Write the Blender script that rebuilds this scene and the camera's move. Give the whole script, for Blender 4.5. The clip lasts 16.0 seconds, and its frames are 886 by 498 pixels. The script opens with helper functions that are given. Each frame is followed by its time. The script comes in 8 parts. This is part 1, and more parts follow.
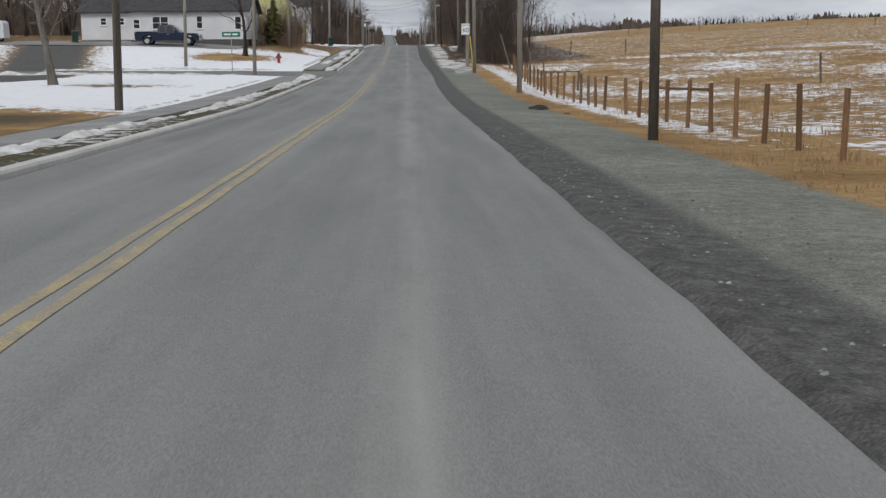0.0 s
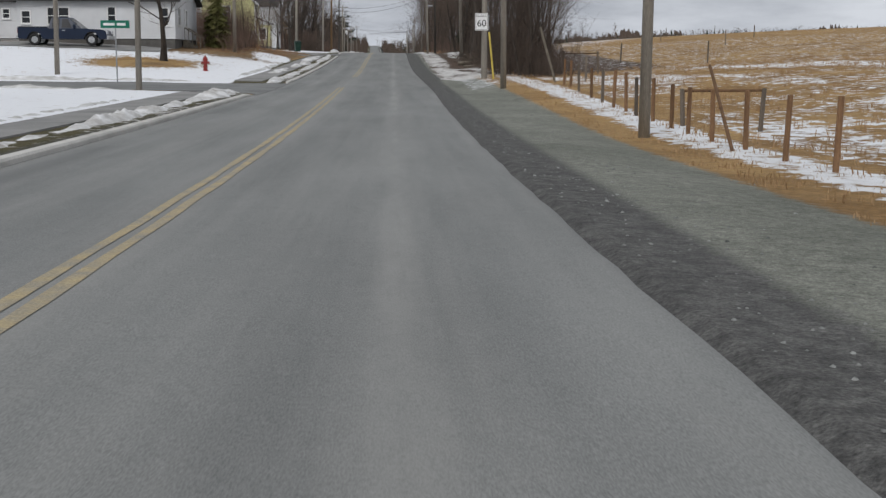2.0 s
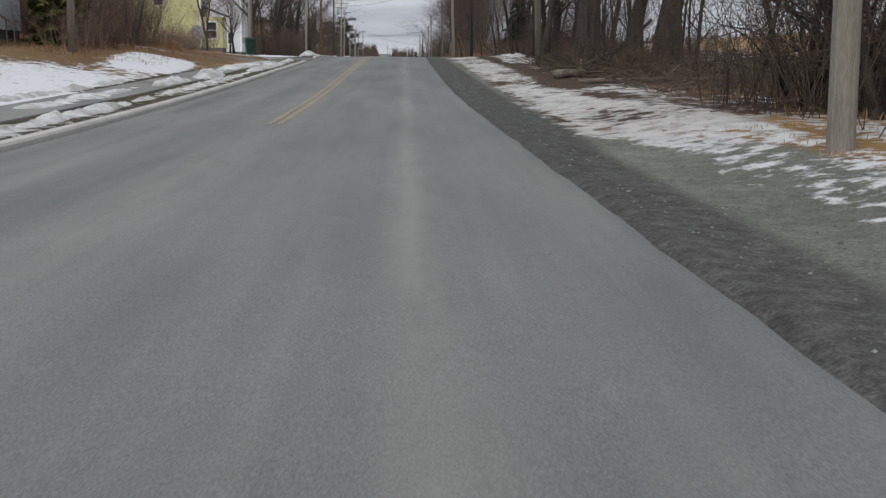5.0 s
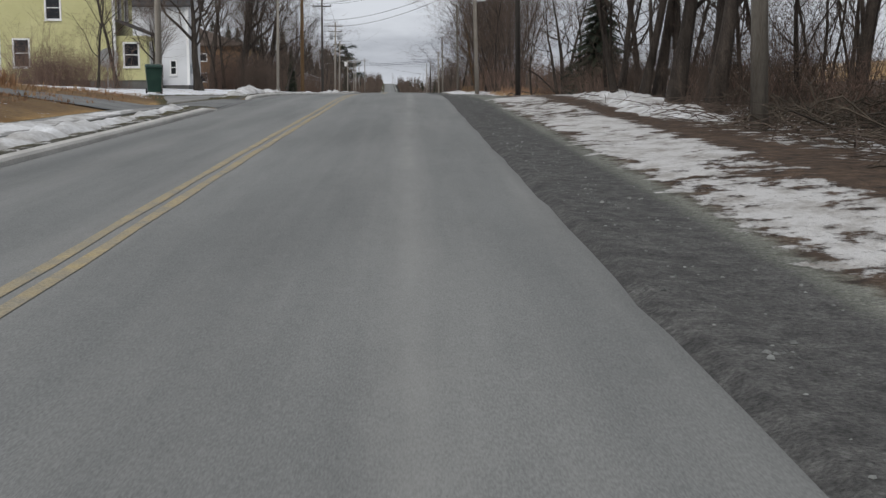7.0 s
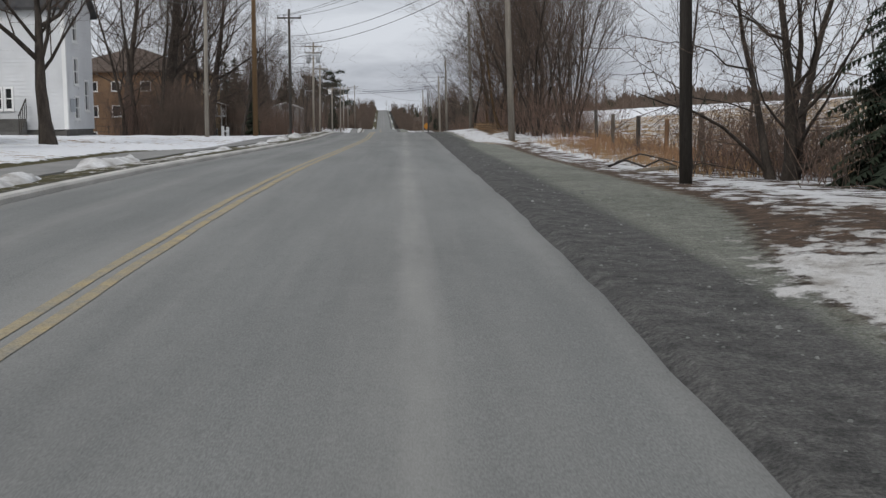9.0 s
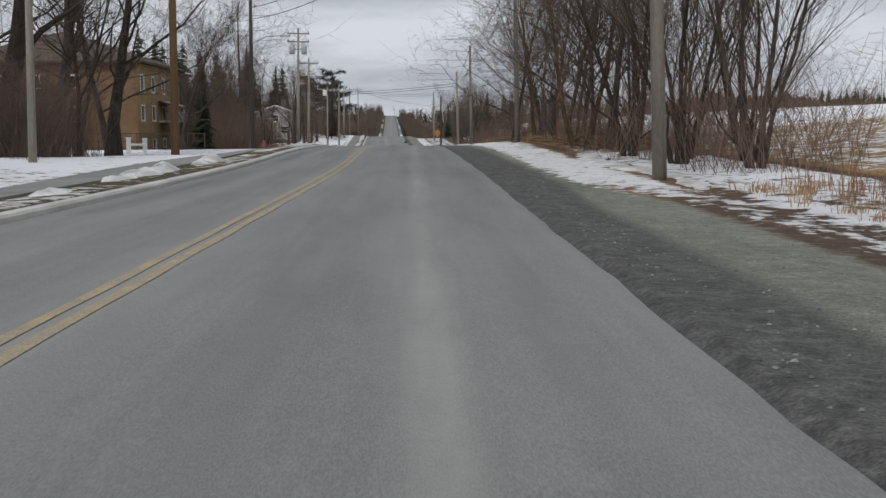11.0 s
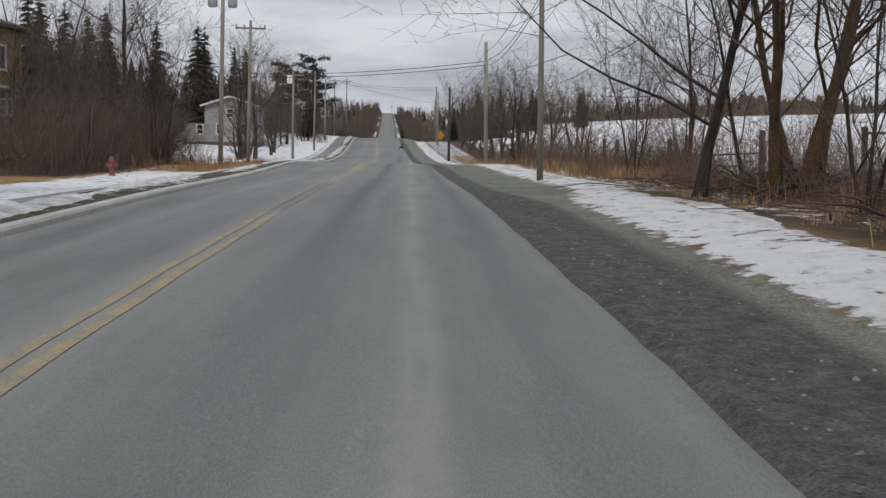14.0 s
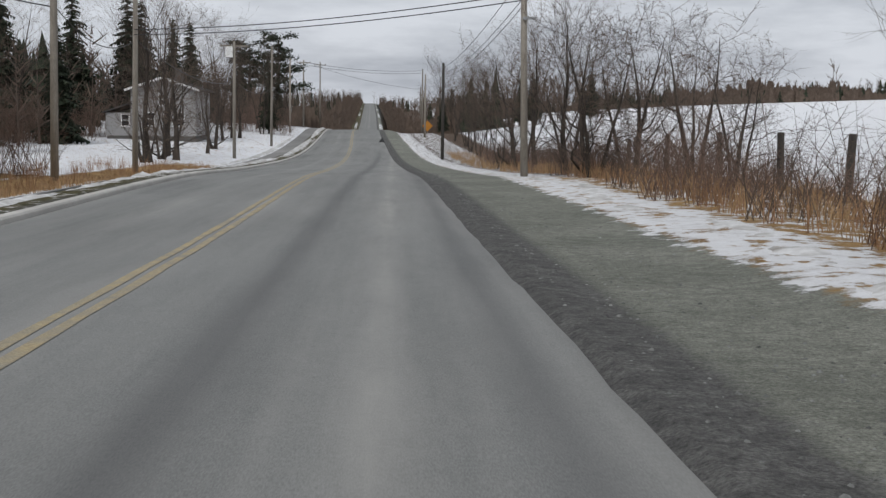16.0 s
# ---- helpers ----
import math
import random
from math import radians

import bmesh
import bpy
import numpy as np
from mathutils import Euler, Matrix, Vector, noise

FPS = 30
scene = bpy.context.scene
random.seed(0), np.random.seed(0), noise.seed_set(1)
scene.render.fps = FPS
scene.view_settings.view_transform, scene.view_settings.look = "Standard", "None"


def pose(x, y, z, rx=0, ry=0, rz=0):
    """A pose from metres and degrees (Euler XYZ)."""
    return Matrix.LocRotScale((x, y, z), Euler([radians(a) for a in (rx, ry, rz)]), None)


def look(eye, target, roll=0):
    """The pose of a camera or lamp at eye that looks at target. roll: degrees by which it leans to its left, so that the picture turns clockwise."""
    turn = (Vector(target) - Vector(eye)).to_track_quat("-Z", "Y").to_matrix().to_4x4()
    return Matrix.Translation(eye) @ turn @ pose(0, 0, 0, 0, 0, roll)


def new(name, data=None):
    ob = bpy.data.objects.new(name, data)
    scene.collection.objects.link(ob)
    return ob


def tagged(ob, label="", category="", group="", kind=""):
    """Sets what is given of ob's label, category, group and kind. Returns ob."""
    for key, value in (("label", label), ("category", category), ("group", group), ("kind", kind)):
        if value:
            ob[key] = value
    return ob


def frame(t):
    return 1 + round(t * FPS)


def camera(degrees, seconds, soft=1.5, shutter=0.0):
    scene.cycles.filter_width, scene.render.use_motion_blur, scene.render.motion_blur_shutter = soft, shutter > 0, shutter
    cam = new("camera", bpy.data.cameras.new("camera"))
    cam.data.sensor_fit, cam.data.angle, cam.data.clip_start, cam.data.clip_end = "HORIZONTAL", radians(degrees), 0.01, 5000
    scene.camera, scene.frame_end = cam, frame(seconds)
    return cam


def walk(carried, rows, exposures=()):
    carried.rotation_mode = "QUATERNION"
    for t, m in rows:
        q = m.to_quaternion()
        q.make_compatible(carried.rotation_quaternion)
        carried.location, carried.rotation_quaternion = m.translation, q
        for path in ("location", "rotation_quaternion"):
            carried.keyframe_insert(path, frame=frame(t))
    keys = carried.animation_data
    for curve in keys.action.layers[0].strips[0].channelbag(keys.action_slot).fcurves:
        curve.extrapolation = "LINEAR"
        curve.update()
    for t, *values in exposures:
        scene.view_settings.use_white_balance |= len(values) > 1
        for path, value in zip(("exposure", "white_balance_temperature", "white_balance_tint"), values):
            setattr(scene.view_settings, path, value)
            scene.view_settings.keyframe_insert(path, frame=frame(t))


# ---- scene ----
cam = camera(40.0, 16.0, soft=1.4)
walk(cam, [
    (0, pose(0.015, 0.000, 1.230, 80.43, 0.26, -1.66)),
    (0.5, pose(0.057, 7.655, 1.097, 80.49, 0.17, -1.81)),
    (1, pose(0.073, 15.301, 0.951, 80.61, 0.04, -1.96)),
    (1.5, pose(0.063, 23.042, 0.783, 80.79, -0.13, -2.13)),
    (2, pose(0.009, 30.728, 0.636, 80.99, -0.24, -2.32)),
    (2.5, pose(-0.059, 38.506, 0.509, 81.11, -0.15, -2.46)),
    (3, pose(-0.079, 46.214, 0.442, 81.17, 0.02, -2.51)),
    (3.5, pose(-0.066, 54.269, 0.390, 81.20, -0.19, -2.45)),
    (6, pose(0.008, 93.944, 0.540, 82.00, 0.35, -1.49)),
    (6.5, pose(0.026, 101.601, 0.733, 82.63, 0.43, -1.44)),
    (7, pose(0.040, 109.175, 0.940, 82.73, 0.20, -1.56)),
    (7.5, pose(0.056, 116.661, 1.139, 83.39, 0.22, -1.70)),
    (8, pose(0.086, 124.275, 1.397, 83.78, 0.46, -1.80)),
    (8.5, pose(0.062, 131.830, 1.664, 83.81, 0.56, -1.87)),
    (9, pose(-0.011, 139.198, 1.870, 83.90, 0.69, -1.84)),
    (9.5, pose(-0.117, 146.463, 1.956, 83.91, 0.82, -1.76)),
    (12, pose(0.075, 181.827, 2.005, 84.30, -0.04, -1.14)),
    (12.5, pose(0.135, 188.791, 2.055, 84.10, -0.33, -1.11)),
    (13, pose(0.015, 196.021, 2.117, 84.10, -0.30, -1.23)),
    (13.5, pose(-0.008, 203.288, 2.184, 84.10, -0.64, -1.41)),
    (14, pose(-0.020, 210.671, 2.294, 84.11, -0.73, -1.55)),
    (14.5, pose(-0.018, 217.827, 2.287, 83.90, -0.90, -1.88)),
    (15, pose(0.017, 224.867, 2.233, 83.86, -0.62, -2.19)),
    (15.5, pose(0.077, 231.797, 2.125, 83.81, -0.42, -2.37)),
    (16, pose(0.101, 238.794, 2.018, 83.68, -0.43, -2.34)),
])


# ---------------------------------------------------------------- light
world = bpy.data.worlds.new("overcast")
scene.world = world
world.use_nodes = True
wn, wl = world.node_tree.nodes, world.node_tree.links
wn.clear()
w_out = wn.new("ShaderNodeOutputWorld")
w_bg = wn.new("ShaderNodeBackground")
w_sky = wn.new("ShaderNodeTexSky")
w_sky.sky_type, w_sky.sun_disc = "NISHITA", False
w_sky.sun_elevation, w_sky.sun_rotation = radians(35), radians(200)
w_sky.air_density, w_sky.dust_density = 1.0, 4.0
w_co = wn.new("ShaderNodeTexCoord")
w_map = wn.new("ShaderNodeMapping")
w_map.inputs["Scale"].default_value = (1.6, 1.6, 7.0)
w_n1 = wn.new("ShaderNodeTexNoise")
w_n1.inputs["Scale"].default_value, w_n1.inputs["Detail"].default_value, w_n1.inputs["Roughness"].default_value = 2.4, 8.0, 0.6
w_ramp = wn.new("ShaderNodeValToRGB")
w_ramp.color_ramp.elements[0].position, w_ramp.color_ramp.elements[0].color = 0.34, (0.36, 0.385, 0.435, 1)
w_ramp.color_ramp.elements[1].position, w_ramp.color_ramp.elements[1].color = 0.62, (0.645, 0.675, 0.73, 1)
w_mix = wn.new("ShaderNodeMix")
w_mix.data_type, w_mix.blend_type = "RGBA", "MIX"
w_mix.inputs["Factor"].default_value = 0.93
w_scale = wn.new("ShaderNodeMix")
w_scale.data_type, w_scale.blend_type = "RGBA", "MULTIPLY"
w_scale.inputs["Factor"].default_value = 1.0
w_scale.inputs["B"].default_value = (0.10, 0.10, 0.10, 1)
wl.new(w_co.outputs["Generated"], w_map.inputs["Vector"])
wl.new(w_map.outputs["Vector"], w_n1.inputs["Vector"])
wl.new(w_n1.outputs["Fac"], w_ramp.inputs["Fac"])
wl.new(w_sky.outputs["Color"], w_scale.inputs["A"])
wl.new(w_scale.outputs["Result"], w_mix.inputs["A"])
wl.new(w_ramp.outputs["Color"], w_mix.inputs["B"])
wl.new(w_mix.outputs["Result"], w_bg.inputs["Color"])
w_bg.inputs["Strength"].default_value = 1.06
wl.new(w_bg.outputs["Background"], w_out.inputs["Surface"])
sun_data = bpy.data.lights.new("sun", "SUN")
sun_data.energy, sun_data.angle, sun_data.color = 1.38, radians(20), (1.0, 0.985, 0.97)
sun = new("sun", sun_data)
sun.matrix_world = look((0, 0, 50), (18, 45, 0))


# ---------------------------------------------------------------- materials
def node_mat(name, c1, c2, scale=3.0, rough=0.85, bump=0.3, fine=60.0, fine_amount=0.25, metal=0.0, stretch=(1, 1, 1),
             bump_dist=0.01, spec=0.3, per_object=0.0, per_island=0.0):
    """Two-scale noise between two colours, with a fine grain and relief."""
    m = bpy.data.materials.new(name)
    m.use_nodes = True
    n, l = m.node_tree.nodes, m.node_tree.links
    b = n["Principled BSDF"]
    geo = n.new("ShaderNodeNewGeometry")
    mp = n.new("ShaderNodeMapping")
    mp.inputs["Scale"].default_value = stretch
    l.new(geo.outputs["Position"], mp.inputs["Vector"])
    t1 = n.new("ShaderNodeTexNoise")
    t1.inputs["Scale"].default_value, t1.inputs["Detail"].default_value, t1.inputs["Roughness"].default_value = scale, 5.0, 0.6
    t2 = n.new("ShaderNodeTexNoise")
    t2.inputs["Scale"].default_value, t2.inputs["Detail"].default_value = fine, 3.0
    l.new(mp.outputs["Vector"], t1.inputs["Vector"])
    l.new(mp.outputs["Vector"], t2.inputs["Vector"])
    r = n.new("ShaderNodeMapRange")
    r.inputs["From Min"].default_value, r.inputs["From Max"].default_value = 0.3, 0.7
    l.new(t1.outputs["Fac"], r.inputs["Value"])
    mix = n.new("ShaderNodeMix")
    mix.data_type = "RGBA"
    mix.inputs["A"].default_value, mix.inputs["B"].default_value = (*c1, 1), (*c2, 1)
    l.new(r.outputs["Result"], mix.inputs["Factor"])
    g = n.new("ShaderNodeMapRange")
    g.inputs["From Min"].default_value, g.inputs["From Max"].default_value = 0.25, 0.75
    g.inputs["To Min"].default_value, g.inputs["To Max"].default_value = 1 - fine_amount, 1 + fine_amount
    l.new(t2.outputs["Fac"], g.inputs["Value"])
    mul = n.new("ShaderNodeMix")
    mul.data_type, mul.blend_type = "RGBA", "MULTIPLY"
    mul.inputs["Factor"].default_value = 1.0
    l.new(mix.outputs["Result"], mul.inputs["A"])
    l.new(g.outputs["Result"], mul.inputs["B"])
    last = mul.outputs["Result"]
    if per_object or per_island:
        src = n.new("ShaderNodeObjectInfo").outputs["Random"] if per_object else geo.outputs["Random Per Island"]
        amount = per_object or per_island
        v = n.new("ShaderNodeMapRange")
        v.inputs["To Min"].default_value, v.inputs["To Max"].default_value = 1 - amount, 1 + amount
        l.new(src, v.inputs["Value"])
        m2 = n.new("ShaderNodeMix")
        m2.data_type, m2.blend_type = "RGBA", "MULTIPLY"
        m2.inputs["Factor"].default_value = 1.0
        l.new(last, m2.inputs["A"])
        l.new(v.outputs["Result"], m2.inputs["B"])
        last = m2.outputs["Result"]
    l.new(last, b.inputs["Base Color"])
    b.inputs["Roughness"].default_value, b.inputs["Metallic"].default_value = rough, metal
    b.inputs["Specular IOR Level"].default_value = spec
    if bump:
        bp = n.new("ShaderNodeBump")
        bp.inputs["Strength"].default_value, bp.inputs["Distance"].default_value = bump, bump_dist
        l.new(t2.outputs["Fac"], bp.inputs["Height"])
        l.new(bp.outputs["Normal"], b.inputs["Normal"])
    return m


M = {}
M["bark"] = node_mat("bark_grey_brown", (0.022, 0.018, 0.015), (0.082, 0.067, 0.055), 2.0, 0.95, 0.8, 25, 0.4, stretch=(3, 3, 0.6), bump_dist=0.03, per_object=0.25)
M["bark_moss"] = node_mat("bark_mossy", (0.045, 0.031, 0.02), (0.14, 0.085, 0.04), 2.0, 0.95, 0.8, 25, 0.4, stretch=(3, 3, 0.6), bump_dist=0.03)
M["bark_pale"] = node_mat("bark_pale_grey", (0.10, 0.088, 0.075), (0.21, 0.19, 0.165), 2.0, 0.95, 0.6, 25, 0.35, stretch=(3, 3, 0.6), bump_dist=0.02)
M["twig"] = node_mat("twig_brown", (0.066, 0.049, 0.039), (0.135, 0.102, 0.08), 1.2, 0.95, 0, 30, 0.3, per_object=0.25)
M["twig_heap"] = node_mat("dead_branches", (0.04, 0.033, 0.025), (0.125, 0.1, 0.075), 0.9, 0.95, 0, 30, 0.3, per_island=0.45)
M["twig_red"] = node_mat("twig_reddish", (0.115, 0.077, 0.06), (0.205, 0.138, 0.105), 0.6, 0.95, 0, 30, 0.3, per_object=0.25)
M["needle"] = node_mat("conifer_needles", (0.012, 0.019, 0.012), (0.034, 0.044, 0.024), 1.5, 0.9, 0, 30, 0.4, per_object=0.2, per_island=0.0)
M["straw"] = node_mat("dry_grass_blades", (0.27, 0.165, 0.085), (0.43, 0.29, 0.158), 0.8, 0.9, 0, 30, 0.3)
M["straw_red"] = node_mat("dead_weeds", (0.20, 0.11, 0.06), (0.37, 0.22, 0.125), 0.8, 0.9, 0, 30, 0.3)
M["pole"] = node_mat("weathered_pole_wood", (0.18, 0.16, 0.135), (0.30, 0.275, 0.235), 1.2, 0.9, 0.5, 18, 0.3, stretch=(6, 6, 0.5), per_object=0.25)
M["pole_dark"] = node_mat("treated_pole_wood", (0.045, 0.04, 0.036), (0.09, 0.08, 0.07), 1.2, 0.9, 0.5, 18, 0.3, stretch=(6, 6, 0.5), per_object=0.2)
M["pole_brown"] = node_mat("aged_pole_wood", (0.075, 0.066, 0.055), (0.165, 0.145, 0.12), 1.6, 0.9, 0.6, 22, 0.4, stretch=(7, 7, 0.5))
M["pole_new"] = node_mat("fresh_pole_wood", (0.15, 0.092, 0.045), (0.21, 0.135, 0.07), 1.2, 0.9, 0.5, 18, 0.3, stretch=(6, 6, 0.5))
M["post"] = node_mat("fence_post_wood", (0.11, 0.062, 0.034), (0.22, 0.125, 0.066), 1.5, 0.9, 0.5, 20, 0.3, stretch=(5, 5, 0.6), per_object=0.35)
M["post_grey"] = node_mat("old_fence_post_wood", (0.085, 0.07, 0.055), (0.18, 0.147, 0.118), 1.5, 0.9, 0.5, 20, 0.3, stretch=(5, 5, 0.6), per_object=0.3)
M["log"] = node_mat("pale_dead_wood", (0.12, 0.105, 0.082), (0.24, 0.21, 0.168), 2.5, 0.9, 0.5, 20, 0.3)
M["metal"] = node_mat("galvanised_metal", (0.30, 0.31, 0.32), (0.42, 0.43, 0.44), 2.0, 0.5, 0.1, 40, 0.1, metal=0.6)
M["trafo"] = node_mat("grey_tank_paint", (0.36, 0.38, 0.40), (0.45, 0.47, 0.49), 2.0, 0.5, 0.05, 40, 0.08)
M["wire"] = node_mat("black_cable", (0.02, 0.02, 0.022), (0.035, 0.035, 0.038), 1.0, 0.6, 0, 10, 0.1)
M["ceramic"] = node_mat("grey_porcelain", (0.20, 0.21, 0.22), (0.30, 0.31, 0.32), 3.0, 0.3, 0, 20, 0.1)
M["concrete"] = node_mat("kerb_concrete", (0.40, 0.385, 0.355), (0.58, 0.56, 0.52), 0.7, 0.9, 0.4, 40, 0.18)
M["walk"] = node_mat("salted_sidewalk", (0.17, 0.167, 0.16), (0.30, 0.293, 0.277), 0.45, 0.9, 0.4, 40, 0.15)
M["snowbank"] = node_mat("dirty_snow", (0.30, 0.28, 0.25), (0.78, 0.785, 0.785), 1.8, 0.9, 0.5, 18, 0.10, bump_dist=0.04)
M["white"] = node_mat("white_siding", (0.56, 0.57, 0.58), (0.70, 0.71, 0.72), 0.5, 0.6, 0.08, 50, 0.04)
M["yellow"] = node_mat("pale_yellow_siding", (0.47, 0.45, 0.22), (0.58, 0.555, 0.29), 0.5, 0.65, 0.08, 50, 0.05)
M["greyside"] = node_mat("grey_siding", (0.27, 0.27, 0.27), (0.36, 0.355, 0.35), 0.5, 0.65, 0.08, 50, 0.05)
M["trim"] = node_mat("white_trim", (0.72, 0.72, 0.71), (0.82, 0.82, 0.81), 0.8, 0.55, 0.05, 40, 0.04)
M["shingle"] = node_mat("dark_shingles", (0.035, 0.035, 0.038), (0.075, 0.073, 0.072), 2.0, 0.95, 0.6, 30, 0.3)
M["shingle_brown"] = node_mat("brown_shingles", (0.075, 0.055, 0.045), (0.13, 0.10, 0.08), 2.0, 0.95, 0.6, 30, 0.3)
M["foundation"] = node_mat("foundation_concrete", (0.085, 0.082, 0.077), (0.15, 0.145, 0.137), 1.0, 0.95, 0.3, 40, 0.15)
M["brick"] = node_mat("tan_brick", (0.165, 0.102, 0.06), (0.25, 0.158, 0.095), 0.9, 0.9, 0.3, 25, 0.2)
M["brick_east"] = node_mat("east_wall_brick", (0.30, 0.205, 0.10), (0.39, 0.275, 0.14), 0.6, 0.9, 0.3, 25, 0.15)
M["glass"] = node_mat("window_glass", (0.012, 0.014, 0.017), (0.03, 0.033, 0.038), 0.8, 0.12, 0, 5, 0.1, spec=0.4)
M["blind"] = node_mat("window_blind", (0.40, 0.41, 0.42), (0.52, 0.53, 0.54), 0.8, 0.5, 0, 5, 0.1)
M["truck"] = node_mat("dark_blue_car_paint", (0.004, 0.011, 0.030), (0.007, 0.017, 0.043), 1.0, 0.3, 0, 20, 0.05, spec=0.35)
M["tyre"] = node_mat("tyre_rubber", (0.015, 0.015, 0.015), (0.03, 0.03, 0.03), 4.0, 0.85, 0.1, 60, 0.2)
M["rim"] = node_mat("alloy_rim", (0.40, 0.41, 0.42), (0.55, 0.56, 0.57), 4.0, 0.35, 0, 40, 0.1, metal=0.8)
M["lamp_red"] = node_mat("red_lens", (0.25, 0.01, 0.01), (0.32, 0.02, 0.015), 4.0, 0.25, 0, 40, 0.05)
M["lamp_clear"] = node_mat("clear_lens", (0.55, 0.56, 0.58), (0.68, 0.69, 0.7), 4.0, 0.15, 0, 40, 0.05)
M["red"] = node_mat("red_hydrant_paint", (0.19, 0.02, 0.018), (0.28, 0.04, 0.033), 3.0, 0.55, 0.1, 40, 0.15)
M["hyd_faded"] = node_mat("faded_red_paint", (0.20, 0.055, 0.05), (0.28, 0.10, 0.09), 3.0, 0.6, 0.1, 40, 0.15)
M["bin"] = node_mat("dark_green_plastic", (0.012, 0.035, 0.026), (0.022, 0.055, 0.04), 2.0, 0.5, 0.1, 40, 0.1)
M["sign_white"] = node_mat("white_sheeting", (0.74, 0.74, 0.74), (0.82, 0.82, 0.82), 2.0, 0.5, 0, 40, 0.03)
M["sign_black"] = node_mat("black_sheeting", (0.012, 0.012, 0.012), (0.02, 0.02, 0.02), 2.0, 0.5, 0, 40, 0.05)
M["sign_green"] = node_mat("green_sheeting", (0.006, 0.13, 0.085), (0.01, 0.17, 0.11), 2.0, 0.5, 0, 40, 0.05)
M["sign_amber"] = node_mat("amber_sheeting", (0.36, 0.15, 0.02), (0.46, 0.20, 0.03), 2.0, 0.5, 0, 40, 0.05)
M["guard"] = node_mat("yellow_guy_guard", (0.48, 0.36, 0.06), (0.60, 0.46, 0.10), 2.0, 0.55, 0.05, 40, 0.1)
M["soil"] = node_mat("dark_clod", (0.02, 0.018, 0.016), (0.05, 0.045, 0.04), 4.0, 0.95, 0.6, 20, 0.4, bump_dist=0.03)
M["gravel_stone"] = node_mat("gravel_stones", (0.08, 0.083, 0.078), (0.27, 0.275, 0.26), 6.0, 0.9, 0.2, 40, 0.2, per_island=0.45)
M["dish"] = node_mat("grey_dish", (0.36, 0.37, 0.36), (0.46, 0.47, 0.46), 2.0, 0.55, 0.05, 40, 0.08)


def ground_material():
    """Dry grass under snow, gravel and leaf litter; each spread by the sheet's own masks, broken up by noise."""
    m = bpy.data.materials.new("verge_ground")
    m.use_nodes = True
    n, l = m.node_tree.nodes, m.node_tree.links
    b = n["Principled BSDF"]
    geo = n.new("ShaderNodeNewGeometry")

    def noise_tex(scale, detail=5.0, rough=0.6, stretch=(1, 1, 1)):
        mp = n.new("ShaderNodeMapping")
        mp.inputs["Scale"].default_value = stretch
        l.new(geo.outputs["Position"], mp.inputs["Vector"])
        t = n.new("ShaderNodeTexNoise")
        t.inputs["Scale"].default_value, t.inputs["Detail"].default_value, t.inputs["Roughness"].default_value = scale, detail, rough
        l.new(mp.outputs["Vector"], t.inputs["Vector"])
        return t.outputs["Fac"]

    def ramp(fac, lo, hi, c1, c2):
        r = n.new("ShaderNodeMapRange")
        r.inputs["From Min"].default_value, r.inputs["From Max"].default_value = lo, hi
        l.new(fac, r.inputs["Value"])
        x = n.new("ShaderNodeMix")
        x.data_type = "RGBA"
        x.inputs["A"].default_value, x.inputs["B"].default_value = (*c1, 1), (*c2, 1)
        l.new(r.outputs["Result"], x.inputs["Factor"])
        return x.outputs["Result"]

    def mask(name, fac, spread, sharp):
        """The mask's share, moved by noise and sharpened into patches with ragged edges."""
        a = n.new("ShaderNodeAttribute")
        a.attribute_name = name
        s = n.new("ShaderNodeMath")
        s.operation = "MULTIPLY_ADD"
        l.new(fac, s.inputs[0])
        s.inputs[1].default_value, s.inputs[2].default_value = spread, -0.5 * spread
        t = n.new("ShaderNodeMath")
        t.operation = "ADD"
        l.new(a.outputs["Fac"], t.inputs[0])
        l.new(s.outputs["Value"], t.inputs[1])
        r = n.new("ShaderNodeMapRange")
        r.inputs["From Min"].default_value, r.inputs["From Max"].default_value = 0.5 - sharp, 0.5 + sharp
        l.new(t.outputs["Value"], r.inputs["Value"])
        return r.outputs["Result"]

    def over(base, top, fac):
        x = n.new("ShaderNodeMix")
        x.data_type = "RGBA"
        l.new(base, x.inputs["A"])
        l.new(top, x.inputs["B"])
        l.new(fac, x.inputs["Factor"])
        return x.outputs["Result"]

    def times(col, fac, lo, hi):
        r = n.new("ShaderNodeMapRange")
        r.inputs["From Min"].default_value, r.inputs["From Max"].default_value = 0.25, 0.75
        r.inputs["To Min"].default_value, r.inputs["To Max"].default_value = lo, hi
        l.new(fac, r.inputs["Value"])
        x = n.new("ShaderNodeMix")
        x.data_type, x.blend_type = "RGBA", "MULTIPLY"
        x.inputs["Factor"].default_value = 1.0
        l.new(col, x.inputs["A"])
        l.new(r.outputs["Result"], x.inputs["B"])
        return x.outputs["Result"]

    fine, mid, wide = noise_tex(45.0, 3.0), noise_tex(5.0), noise_tex(0.35)
    blades = noise_tex(22.0, 4.0, 0.7, (0.5, 1.0, 1.0))
    streak = noise_tex(3.0, 8.0, 0.68, (0.9, 0.7, 1.0))
    grass = times(times(ramp(wide, 0.35, 0.65, (0.235, 0.138, 0.055), (0.43, 0.28, 0.122)), blades, 0.55, 1.4), mid, 0.75, 1.2)
    litter = times(ramp(mid, 0.35, 0.65, (0.048, 0.037, 0.029), (0.15, 0.10, 0.068)), fine, 0.4, 1.5)
